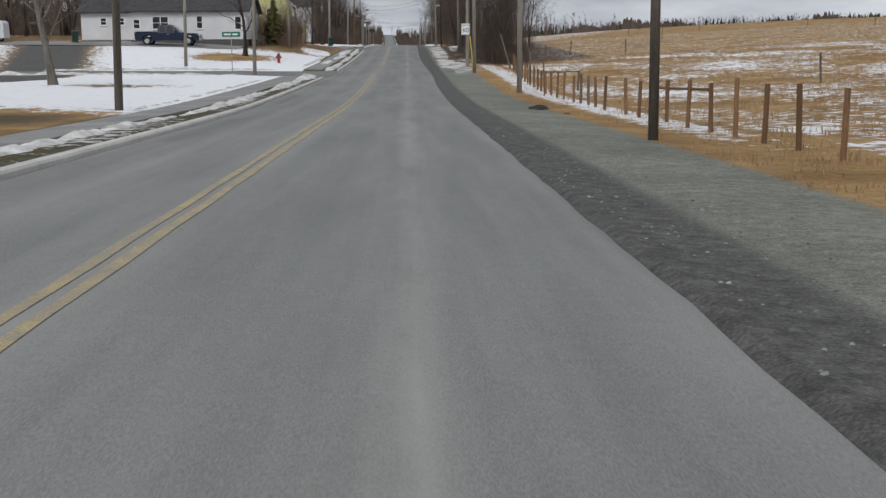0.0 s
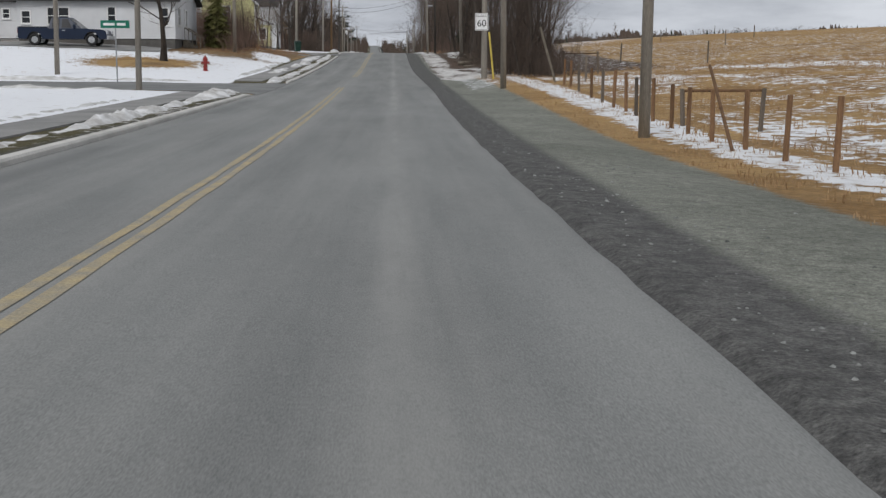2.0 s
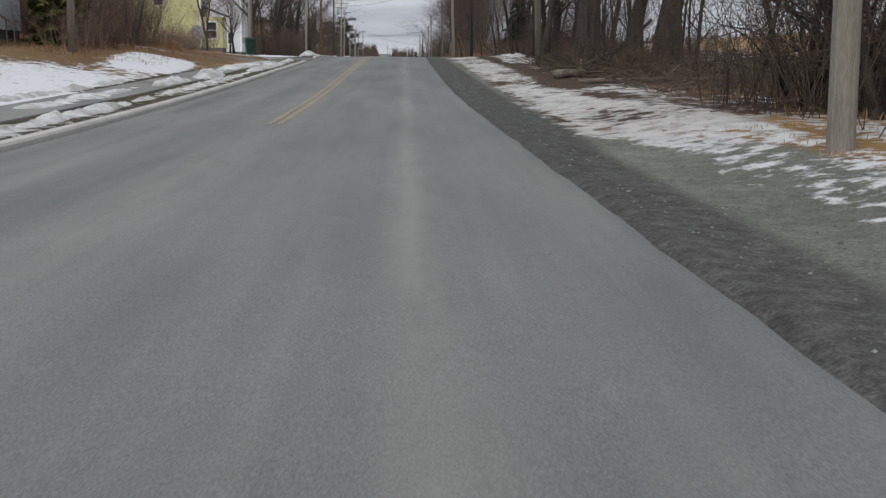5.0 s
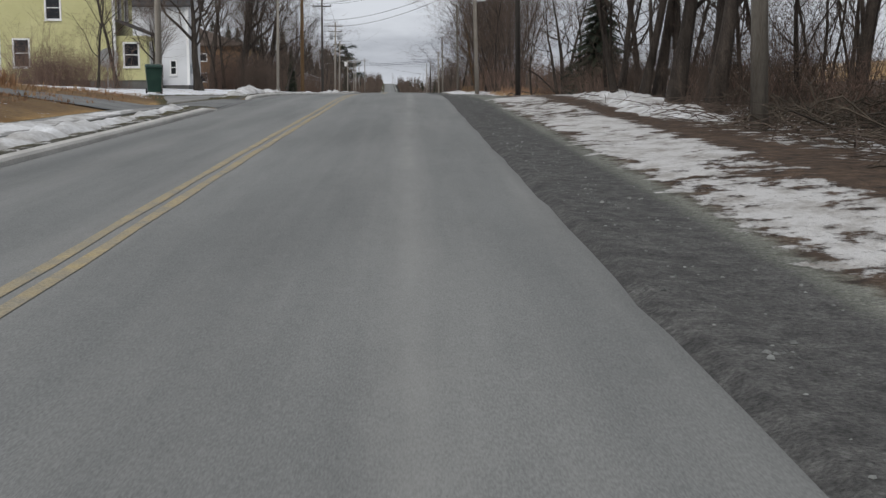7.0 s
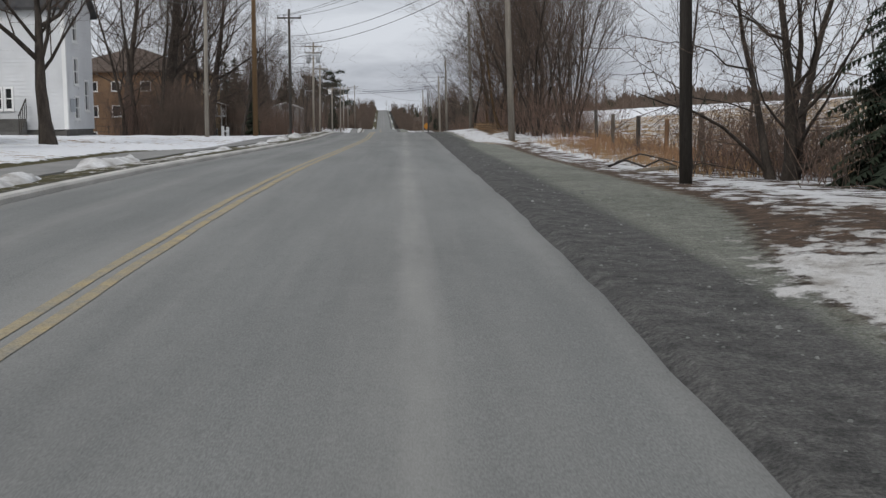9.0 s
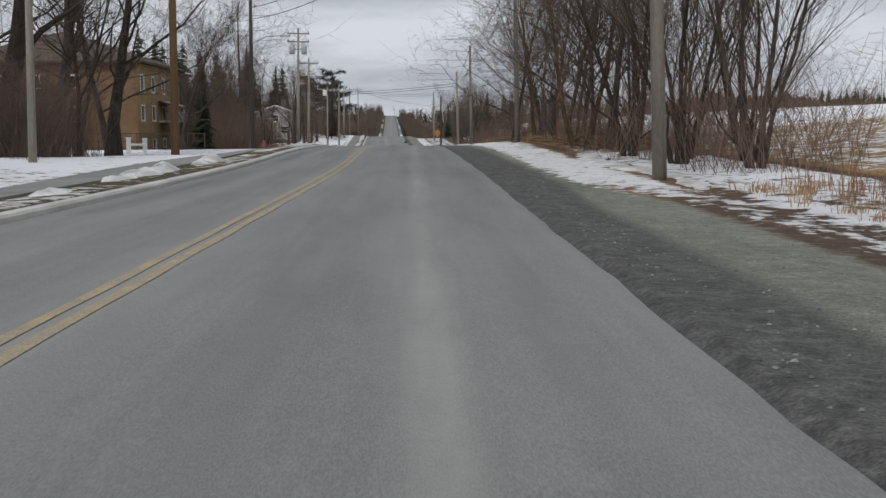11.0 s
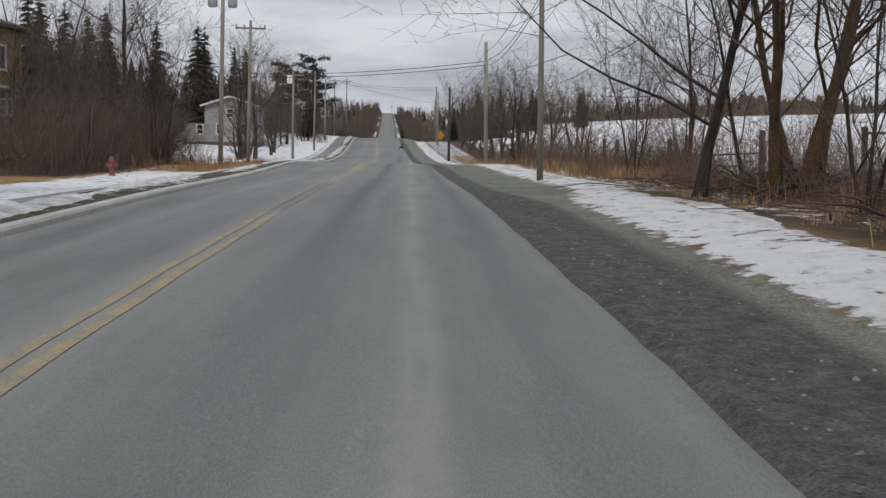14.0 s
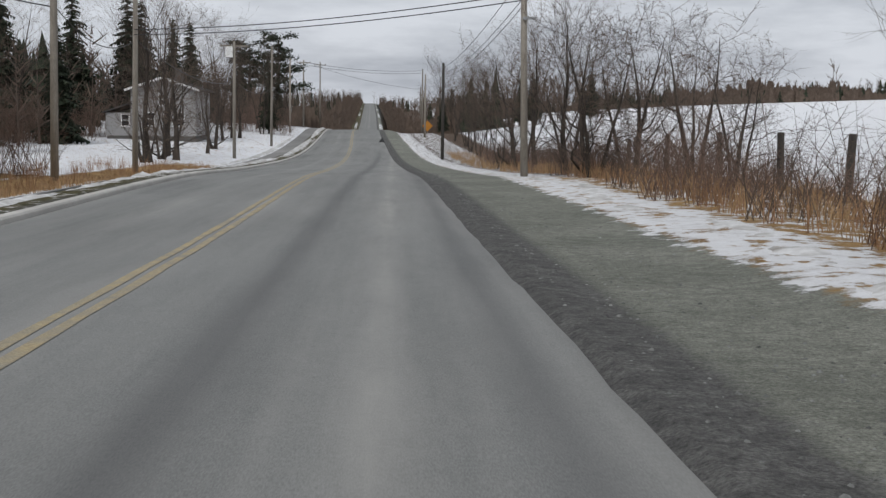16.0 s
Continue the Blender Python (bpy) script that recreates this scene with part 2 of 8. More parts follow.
    pebble = noise_tex(16.0, 6.0, 0.8)
    gravel = times(times(times(ramp(wide, 0.3, 0.7, (0.16, 0.165, 0.137), (0.25, 0.253, 0.215)), fine, 0.5, 1.45), mid, 0.7, 1.25), pebble, 0.55, 1.5)
    dark = times(times(ramp(mid, 0.3, 0.7, (0.062, 0.061, 0.058), (0.135, 0.132, 0.124)), fine, 0.5, 1.5), pebble, 0.5, 1.6)
    grime = noise_tex(2.6, 6.0, 0.7, (1.0, 0.6, 1.0))
    clean = times(ramp(grime, 0.22, 0.42, (0.60, 0.59, 0.57), (0.84, 0.85, 0.865)), fine, 0.93, 1.05)
    dirty = times(ramp(grime, 0.30, 0.54, (0.35, 0.32, 0.28), (0.70, 0.685, 0.66)), fine, 0.85, 1.08)
    snow = over(clean, dirty, mask("grime", mid, 0.5, 0.3))
    f_snow = mask("snow", streak, 1.7, 0.06)
    # leaf litter showing through the snow of the verges
    bits = n.new("ShaderNodeMapRange")
    bits.inputs["From Min"].default_value, bits.inputs["From Max"].default_value = 0.31, 0.42
    l.new(pebble, bits.inputs["Value"])
    lit = n.new("ShaderNodeAttribute")
    lit.attribute_name = "litter"
    keep = n.new("ShaderNodeMix")
    keep.data_type = "FLOAT"
    keep.inputs["A"].default_value = 1.0
    l.new(bits.outputs["Result"], keep.inputs["B"])
    l.new(lit.outputs["Fac"], keep.inputs["Factor"])
    thin = n.new("ShaderNodeMath")
    thin.operation = "MULTIPLY"
    l.new(f_snow, thin.inputs[0])
    l.new(keep.outputs["Result"], thin.inputs[1])
    f_snow = thin.outputs["Value"]
    col = over(grass, litter, mask("litter", mid, 0.9, 0.2))
    turf = times(times(ramp(mid, 0.3, 0.7, (0.045, 0.048, 0.022), (0.13, 0.105, 0.05)), blades, 0.6, 1.4), fine, 0.6, 1.3)
    col = over(col, turf, mask("turf", mid, 0.8, 0.2))
    col = over(col, gravel, mask("gravel", mid, 1.3, 0.2))
    col = over(col, dark, mask("dark", mid, 1.2, 0.25))
    col = over(col, snow, f_snow)
    l.new(col, b.inputs["Base Color"])
    b.inputs["Roughness"].default_value, b.inputs["Specular IOR Level"].default_value = 0.92, 0.2
    h = n.new("ShaderNodeMath")
    h.operation = "MULTIPLY_ADD"
    l.new(f_snow, h.inputs[0])
    h.inputs[1].default_value = 0.9
    l.new(fine, h.inputs[2])
    bp = n.new("ShaderNodeBump")
    bp.inputs["Strength"].default_value, bp.inputs["Distance"].default_value = 0.7, 0.05
    l.new(h.outputs["Value"], bp.inputs["Height"])
    l.new(bp.outputs["Normal"], b.inputs["Normal"])
    return m


def asphalt_material():
    """Salt-greyed asphalt: paler wheel tracks along the road, seams and patches."""
    m = node_mat("salted_asphalt", (0.15, 0.153, 0.146), (0.205, 0.208, 0.198), 0.5, 0.82, 0.35, 95, 0.28, stretch=(1.5, 0.3, 1), bump_dist=0.004)
    n, l = m.node_tree.nodes, m.node_tree.links
    b = n["Principled BSDF"]
    a = n.new("ShaderNodeAttribute")
    a.attribute_name = "salt"
    x = n.new("ShaderNodeMix")
    x.data_type = "RGBA"
    old = b.inputs["Base Color"].links[0].from_socket
    l.new(old, x.inputs["A"])
    x.inputs["B"].default_value = (0.36, 0.35, 0.325, 1)
    geo = n.new("ShaderNodeNewGeometry")

    def streaks(scale, stretch, lo, hi, detail=4.0):
        mp = n.new("ShaderNodeMapping")
        mp.inputs["Scale"].default_value = stretch
        l.new(geo.outputs["Position"], mp.inputs["Vector"])
        t = n.new("ShaderNodeTexNoise")
        t.inputs["Scale"].default_value, t.inputs["Detail"].default_value, t.inputs["Roughness"].default_value = scale, detail, 0.65
        l.new(mp.outputs["Vector"], t.inputs["Vector"])
        r = n.new("ShaderNodeMapRange")
        r.inputs["From Min"].default_value, r.inputs["From Max"].default_value = 0.3, 0.7
        r.inputs["To Min"].default_value, r.inputs["To Max"].default_value = lo, hi
        l.new(t.outputs["Fac"], r.inputs["Value"])
        return r.outputs["Result"]

    def calc(op, p, q):
        k = n.new("ShaderNodeMath")
        k.operation = op
        l.new(p, k.inputs[0])
        l.new(q, k.inputs[1])
        return k.outputs["Value"]

    salt = calc("MULTIPLY", a.outputs["Fac"], streaks(2.2, (1.0, 0.18, 1.0), 0.45, 1.45, 6.0))
    salt = calc("ADD", salt, streaks(2.6, (1.0, 0.03, 1.0), -0.07, 0.15))
    salt = calc("ADD", salt, streaks(7.0, (1.0, 0.8, 1.0), -0.03, 0.05, 6.0))
    l.new(salt, x.inputs["Factor"])
    x.clamp_factor = True
    d = n.new("ShaderNodeAttribute")
    d.attribute_name = "worn"
    y = n.new("ShaderNodeMix")
    y.data_type = "RGBA"
    l.new(x.outputs["Result"], y.inputs["A"])
    y.inputs["B"].default_value = (0.062, 0.062, 0.064, 1)
    l.new(d.outputs["Fac"], y.inputs["Factor"])
    l.new(y.outputs["Result"], b.inputs["Base Color"])
    return m


M["ground"] = ground_material()
M["asphalt"] = asphalt_material()
M["apron"] = node_mat("patched_asphalt", (0.12, 0.122, 0.118), (0.215, 0.216, 0.205), 0.7, 0.85, 0.35, 70, 0.28, bump_dist=0.004)
M["line"] = node_mat("worn_yellow_paint", (0.40, 0.315, 0.17), (0.245, 0.23, 0.19), 3.2, 0.8, 0.2, 60, 0.3)
M["line_faint"] = node_mat("faded_yellow_paint", (0.24, 0.215, 0.16), (0.20, 0.195, 0.18), 2.2, 0.8, 0.2, 60, 0.2)


# ---------------------------------------------------------------- mesh helpers
class Mesh:
    """Collects vertices and faces of one mesh."""

    def __init__(self):
        self.v, self.f, self.smooth = [], [], False

    def box(self, x0, y0, z0, x1, y1, z1, m=None, bevel=0.0):
        k = len(self.v)
        c = [(x0, y0, z0), (x1, y0, z0), (x1, y1, z0), (x0, y1, z0), (x0, y0, z1), (x1, y0, z1), (x1, y1, z1), (x0, y1, z1)]
        if bevel:
            e = min(bevel, (x1 - x0) / 2.2, (y1 - y0) / 2.2)
            c = c[:4] + [(x0 + e, y0 + e, z1), (x1 - e, y0 + e, z1), (x1 - e, y1 - e, z1), (x0 + e, y1 - e, z1)]
            zz = z1 - min(e, (z1 - z0) / 2)
            ring = [(x0, y0, zz), (x1, y0, zz), (x1, y1, zz), (x0, y1, zz)]
            pts = c[:4] + ring + c[4:]
            self.v += [tuple(m @ Vector(p)) if m else p for p in pts]
            self.f.append((k, k + 3, k + 2, k + 1))
            for q in (0, 4):
                for i in range(4):
                    j = (i + 1) % 4
                    self.f.append((k + q + i, k + q + j, k + q + 4 + j, k + q + 4 + i))
            self.f.append((k + 8, k + 9, k + 10, k + 11))
            return self
        self.v += [tuple(m @ Vector(p)) if m else p for p in c]
        for q in ((0, 3, 2, 1), (4, 5, 6, 7), (0, 1, 5, 4), (1, 2, 6, 5), (2, 3, 7, 6), (3, 0, 4, 7)):
            self.f.append(tuple(k + i for i in q))
        return self

    def tube(self, pts, radii, sides=8, cap=True):
        pts = [Vector(p) for p in pts]
        k0 = len(self.v)
        side = None
        for i, p in enumerate(pts):
            d = (pts[min(i + 1, len(pts) - 1)] - pts[max(i - 1, 0)]).normalized()
            if side is None:
                side = d.cross(Vector((0, 0, 1)) if abs(d.z) < 0.9 else Vector((1, 0, 0))).normalized()
            side = (side - d * side.dot(d)).normalized()
            up = d.cross(side)
            for s in range(sides):
                a = 2 * math.pi * s / sides
                q = p + (side * math.cos(a) + up * math.sin(a)) * radii[i]
                self.v.append((q.x, q.y, q.z))
        for i in range(len(pts) - 1):
            for s in range(sides):
                t = (s + 1) % sides
                a, b = k0 + i * sides, k0 + (i + 1) * sides
                self.f.append((a + s, a + t, b + t, b + s))
        if cap:
            self.f.append(tuple(k0 + s for s in reversed(range(sides))))
            e = k0 + (len(pts) - 1) * sides
            self.f.append(tuple(e + s for s in range(sides)))
        return self

    def spike(self, p, q, r):
        """A thin three-sided twig that ends in a point."""
        d = (q - p).normalized()
        s = d.cross(Vector((0.21, 0.37, 0.9))).normalized() * r
        u = d.cross(s)
        k = len(self.v)
        for a, b in ((1.0, 0.0), (-0.5, 0.87), (-0.5, -0.87)):
            c = p + s * a + u * b
            self.v.append((c.x, c.y, c.z))
        self.v.append((q.x, q.y, q.z))
        self.f += [(k, k + 1, k + 3), (k + 1, k + 2, k + 3), (k + 2, k, k + 3)]

    def ring(self, x0, z0, x1, z1, w, y0, y1, m):
        """A rectangular frame of width w round an opening, as one piece."""
        k = len(self.v)
        for y in (y0, y1):
            for a in (0, w):
                for x, z in ((x0 - a, z0 - a), (x1 + a, z0 - a), (x1 + a, z1 + a), (x0 - a, z1 + a)):
                    self.v.append(tuple(m @ Vector((x, y, z))))
        for i in range(4):
            j = (i + 1) % 4
            self.f += [(k + i, k + 4 + i, k + 4 + j, k + j), (k + 8 + i, k + 8 + j, k + 12 + j, k + 12 + i), (k + 4 + i, k + 12 + i, k + 12 + j, k + 4 + j), (k + i, k + j, k + 8 + j, k + 8 + i)]
        return self

    def prism(self, outline, depth, m=None):
        """A closed outline in x, z, drawn along y from 0 to depth."""
        k, c = len(self.v), len(outline)
        for y in (0, depth):
            for x, z in outline:
                p = Vector((x, y, z))
                self.v.append(tuple(m @ p) if m else tuple(p))
        self.f.append(tuple(k + i for i in range(c)))
        self.f.append(tuple(k + c + i for i in reversed(range(c))))
        for i in range(c):
            j = (i + 1) % c
            self.f.append((k + j, k + i, k + c + i, k + c + j))
        return self

    def data(self, name, mat):
        me = bpy.data.meshes.new(name)
        me.from_pydata(self.v, [], self.f)
        me.materials.append(mat)
        if self.smooth:
            me.shade_smooth()
        me.update()
        return me


def part(name, mesh, material, parent, label="", m=None):
    ob = new(name, mesh.data(name, material) if isinstance(mesh, Mesh) else mesh)
    ob.parent = parent
    if m is not None:
        ob.matrix_basis = m
    if label:
        ob["label"] = label
    return ob


def thing(name, m, label, category, group="", kind=""):
    ob = new(name)
    ob.empty_display_size = 0.3
    ob.matrix_basis = m
    return tagged(ob, label, category, group, kind)


# ---------------------------------------------------------------- the lie of the land
def curve(points):
    xs, ys = np.array([p[0] for p in points], float), np.array([p[1] for p in points], float)

    def f(y):
        y = np.asarray(y, float)
        i = np.clip(np.searchsorted(xs, y) - 1, 0, len(xs) - 2)
        h = xs[i + 1] - xs[i]
        t = np.clip((y - xs[i]) / h, 0, 1)
        sl = np.gradient(ys, xs)
        t2, t3 = t * t, t * t * t
        return (2 * t3 - 3 * t2 + 1) * ys[i] + (t3 - 2 * t2 + t) * h * sl[i] + (3 * t2 - 2 * t3) * ys[i + 1] + (t3 - t2) * h * sl[i + 1]
    return f


road_z = curve([(-400, 0.2), (-100, 0.2), (-30, 0.15), (0, 0), (15, -0.26), (28, -0.5), (35, -0.63), (50, -0.77), (66, -0.79), (80, -0.75), (94, -0.62), (107, -0.36), (115, -0.14),
                (122.5, 0.09), (131, 0.32), (139, 0.53), (147, 0.76), (153, 0.87), (160, 0.92), (175, 0.92), (195, 0.93), (202, 0.96), (211, 1.04), (217, 1.05), (225, 0.99), (233, 0.9), (246, 0.63),
                (252, 0.51), (275, 0.15), (290, -0.35), (334, -1.2), (370, -0.75), (400, -0.15), (425, -0.5), (520, -5.0), (600, -6.3), (690, -4.3), (800, -1.0), (1000, 4.6), (1250, 10.4), (1400, 10.8), (1700, 8.0), (4000, 9.0)])
bend = curve([(-400, 0.0), (0, 0.0), (150, 0.0), (215, 0.0), (236, 0.0), (246, -0.05), (257, -0.15), (280, -0.4), (310, -0.9), (345, -1.6), (390, -2.8), (425, -3.5), (690, -7.0), (1250, -17.0), (4000, -66.0)])
road_mid = curve([(-400, -1.85), (0, -1.85), (28, -1.9), (50, -1.95), (66, -2.05), (82, -2.18), (107, -2.06), (150, -2.1), (162, -2.08), (180, -1.95), (198, -1.82), (212, -1.92), (233, -2.04), (250, -2.04), (400, -2.0), (4000, -2.0)])
road_right = curve([(-400, 1.6), (0, 1.6), (28, 1.58), (50, 1.56), (66, 1.62), (80, 1.75), (93, 1.68), (107, 1.43), (150, 1.36), (162, 1.37), (180, 1.5), (198, 1.63), (212, 1.5), (233, 1.4), (250, 1.4), (400, 1.4), (4000, 1.4)])
road_left = curve([(-400, -4.6), (0, -4.6), (28, -4.65), (50, -5.0), (80, -5.05), (107, -4.95), (122, -4.8), (139, -4.88), (150, -5.1), (162, -5.08), (180, -4.8), (198, -4.5), (216, -4.5), (233, -4.75), (246, -5.1),
                (260, -5.4), (400, -5.5), (4000, -5.5)])


def centre_x(y):
    return road_mid(y) + bend(y)


def right_x(y):
    return road_right(y) + bend(y)


def kerb_x(y):
    return road_left(y) + bend(y)


left_rise = curve([(-400, 0.4), (0, 0.35), (40, 0.25), (75, 0.2), (90, 0.2), (100, 0.8), (113, 1.4), (125, 1.75), (136, 1.9), (150, 1.3), (162, 0.9), (180, 0.65), (200, 0.35), (210, -0.1), (220, -0.45), (231, -0.15), (244, 0.1), (260, 0.2), (300, 0.6), (345, 1.0), (420, 0.8), (4000, 4.0)])
left_dip = curve([(-400, 0.0), (70, 0.0), (98, 0.05), (130, 0.0), (150, -0.22), (160, -0.25), (184, -0.12), (200, 0.0), (215, -0.18), (226, -0.18), (245, -0.28), (276, -0.34), (300, -0.25), (345, -0.1), (4000, 0.0)])
right_rise = curve([(-400, 7), (0, 8), (90, 8), (150, 6.4), (220, 6.4), (300, 6.7), (500, 9), (4000, 20)])
rise_reach = curve([(-400, 110), (90, 110), (170, 75), (400, 75), (600, 110), (4000, 110)])
field_z = curve([(-400, 0.2), (0, 0), (50, -0.77), (94, -0.62), (130, 0.3), (160, 0.92), (220, 1.04), (275, 0.5), (400, 0.5), (600, 1.0), (1100, 5.0), (4000, 8.0)])
verge = curve([(-400, -0.05), (0, -0.05), (40, -0.1), (55, -0.15), (68, 0.08), (78, 0.25), (95, 0.25), (127, 0.12), (150, 0.08), (160, -0.1), (172, -0.15), (186, 0.0), (200, 0.1), (250, 0.1), (275, 0.05), (300, -0.05), (4000, 0)])


def smooth(a, b, x):
    t = np.clip((x - a) / (b - a), 0, 1)
    return t * t * (3 - 2 * t)


def bumps(x, y, seed=0.0):
    return (np.sin(x * 0.9 + y * 0.37 + seed) * np.sin(y * 0.71 - x * 0.23 + 1.7 * seed) + 0.6 * np.sin(x * 2.1 - y * 1.3 + seed) * np.sin(y * 1.9 + x * 0.8)
            + 0.35 * np.sin(x * 4.3 + y * 3.1) * np.sin(y * 4.7 - x * 2.9 + seed)) / 1.95


def mouths(y):
    """1 where the side street and the driveway meet the road."""
    return np.maximum(smooth(74.5, 76.5, y) * (1 - smooth(87.5, 89.5, y)), smooth(140.2, 141.2, y) * (1 - smooth(147.0, 148.0, y)))


def land_z(x, y):
    x, y = np.asarray(x, float), np.asarray(y, float)
    z = road_z(y)
    k, r = kerb_x(y), right_x(y)
    d = np.maximum(x - r, 0)
    right = verge(y) * smooth(1.2, 3.2, d) - 0.03 * smooth(0, 0.5, d) + right_rise(y) * (1 - np.exp(-np.maximum(x - 9, 0) / rise_reach(y))) + (field_z(y) - z) * smooth(8, 45, d) + 0.05 * smooth(2, 6, d) * bumps(x, y)
    e = np.maximum(k - x, 0)
    left = 0.085 * smooth(0.0, 0.03, e) * (1 - mouths(y)) + left_dip(y) * smooth(0.4, 3.0, e) + left_rise(y) * (1 - np.exp(-np.maximum(e - 2.7, 0) / 9.0)) + 0.05 * smooth(3, 7, e) * bumps(x, y, 2.0)
    hills = 10 * smooth(350, 1500, np.abs(x) + 0.2 * np.maximum(y - 400, 0)) + 3.0 * smooth(200, 900, np.abs(x)) * np.sin(x * 0.004 + y * 0.003)
    bed = np.where((x > k + 0.02) & (x < r - 0.02), -0.12, 0.0)
    return z + np.where(x > bend(y), right, left) + hills + bed


def gz(x, y):
    return float(land_z(x, y))

# ---------------------------------------------------------------- ground, road, kerb, sidewalk
def span(a, b, step):
    return list(np.arange(a, b - 1e-6, step))


def widening(a, b, first, grow):
    out, s = [a], first
    while abs(out[-1] - a) < abs(b - a):
        out.append(out[-1] + math.copysign(s, b - a))
        s *= grow
    return out


def build_ground():
    base_x = sorted(set(widening(-32, -3500, 1.0, 1.22)[1:] + span(-32, -14, 0.9) + span(-14, -4.7, 0.24) + [-4.7, -4.67, -3.0, 0.0, 1.4, 1.65] + span(1.85, 12, 0.22)
                        + span(12, 40, 1.0) + widening(40, 3500, 0.9, 1.2)))
    base_y = sorted(set(widening(-50, -900, 2.0, 1.3)[1:] + span(-50, 0, 2.0) + span(0, 300, 0.75) + span(300, 450, 1.6) + widening(450, 4000, 2.0, 1.1)))
    bx, yy = np.meshgrid(np.array(base_x), np.array(base_y))
    k, r = kerb_x(yy), right_x(yy)
    w = smooth(-40, -4.7, bx) * (bx <= -4.67) + (bx > -4.67) * np.clip((1.4 - bx) / 6.07, 0, 1)
    v = smooth(40, 1.65, bx) * (bx >= 1.4)
    xx = bx + w * (k + 4.7) + v * (r - 1.65)
    zz = land_z(xx, yy)
    masks = ground_masks(xx, yy)
    zz = zz + 0.05 * np.clip(masks["snow"] * 1.3 - 0.3 + 0.25 * bumps(xx * 1.3, yy * 1.3, 3.0), 0, 1) * (np.abs(xx) > 2.4)
    nx, ny = len(base_x), len(base_y)
    me = bpy.data.meshes.new("ground")
    idx = np.arange(nx * ny).reshape(ny, nx)
    quads = np.stack([idx[:-1, :-1], idx[:-1, 1:], idx[1:, 1:], idx[1:, :-1]], -1).reshape(-1, 4)
    me.from_pydata(np.stack([xx, yy, zz], -1).reshape(-1, 3).tolist(), [], quads.tolist())
    for name, val in masks.items():
        me.attributes.new(name, "FLOAT", "POINT").data.foreach_set("value", val.ravel().astype(np.float32))
    me.materials.append(M["ground"])
    me.shade_smooth()
    tagged(new("ground", me), "verges and fields of dry grass with patchy melting snow", "ground", kind="structure")


def zone(y, a, b, soft=4.0):
    return smooth(a - soft, a + soft, y) * (1 - smooth(b - soft, b + soft, y))


def band(x, a, b, soft=0.35):
    return smooth(a - soft, a + soft, x) * (1 - smooth(b - soft, b + soft, x))


def set_back(y):
    """How much further from the kerb the sidewalk runs."""
    return 0.9 * zone(np.asarray(y, float), 151, 181, 4)


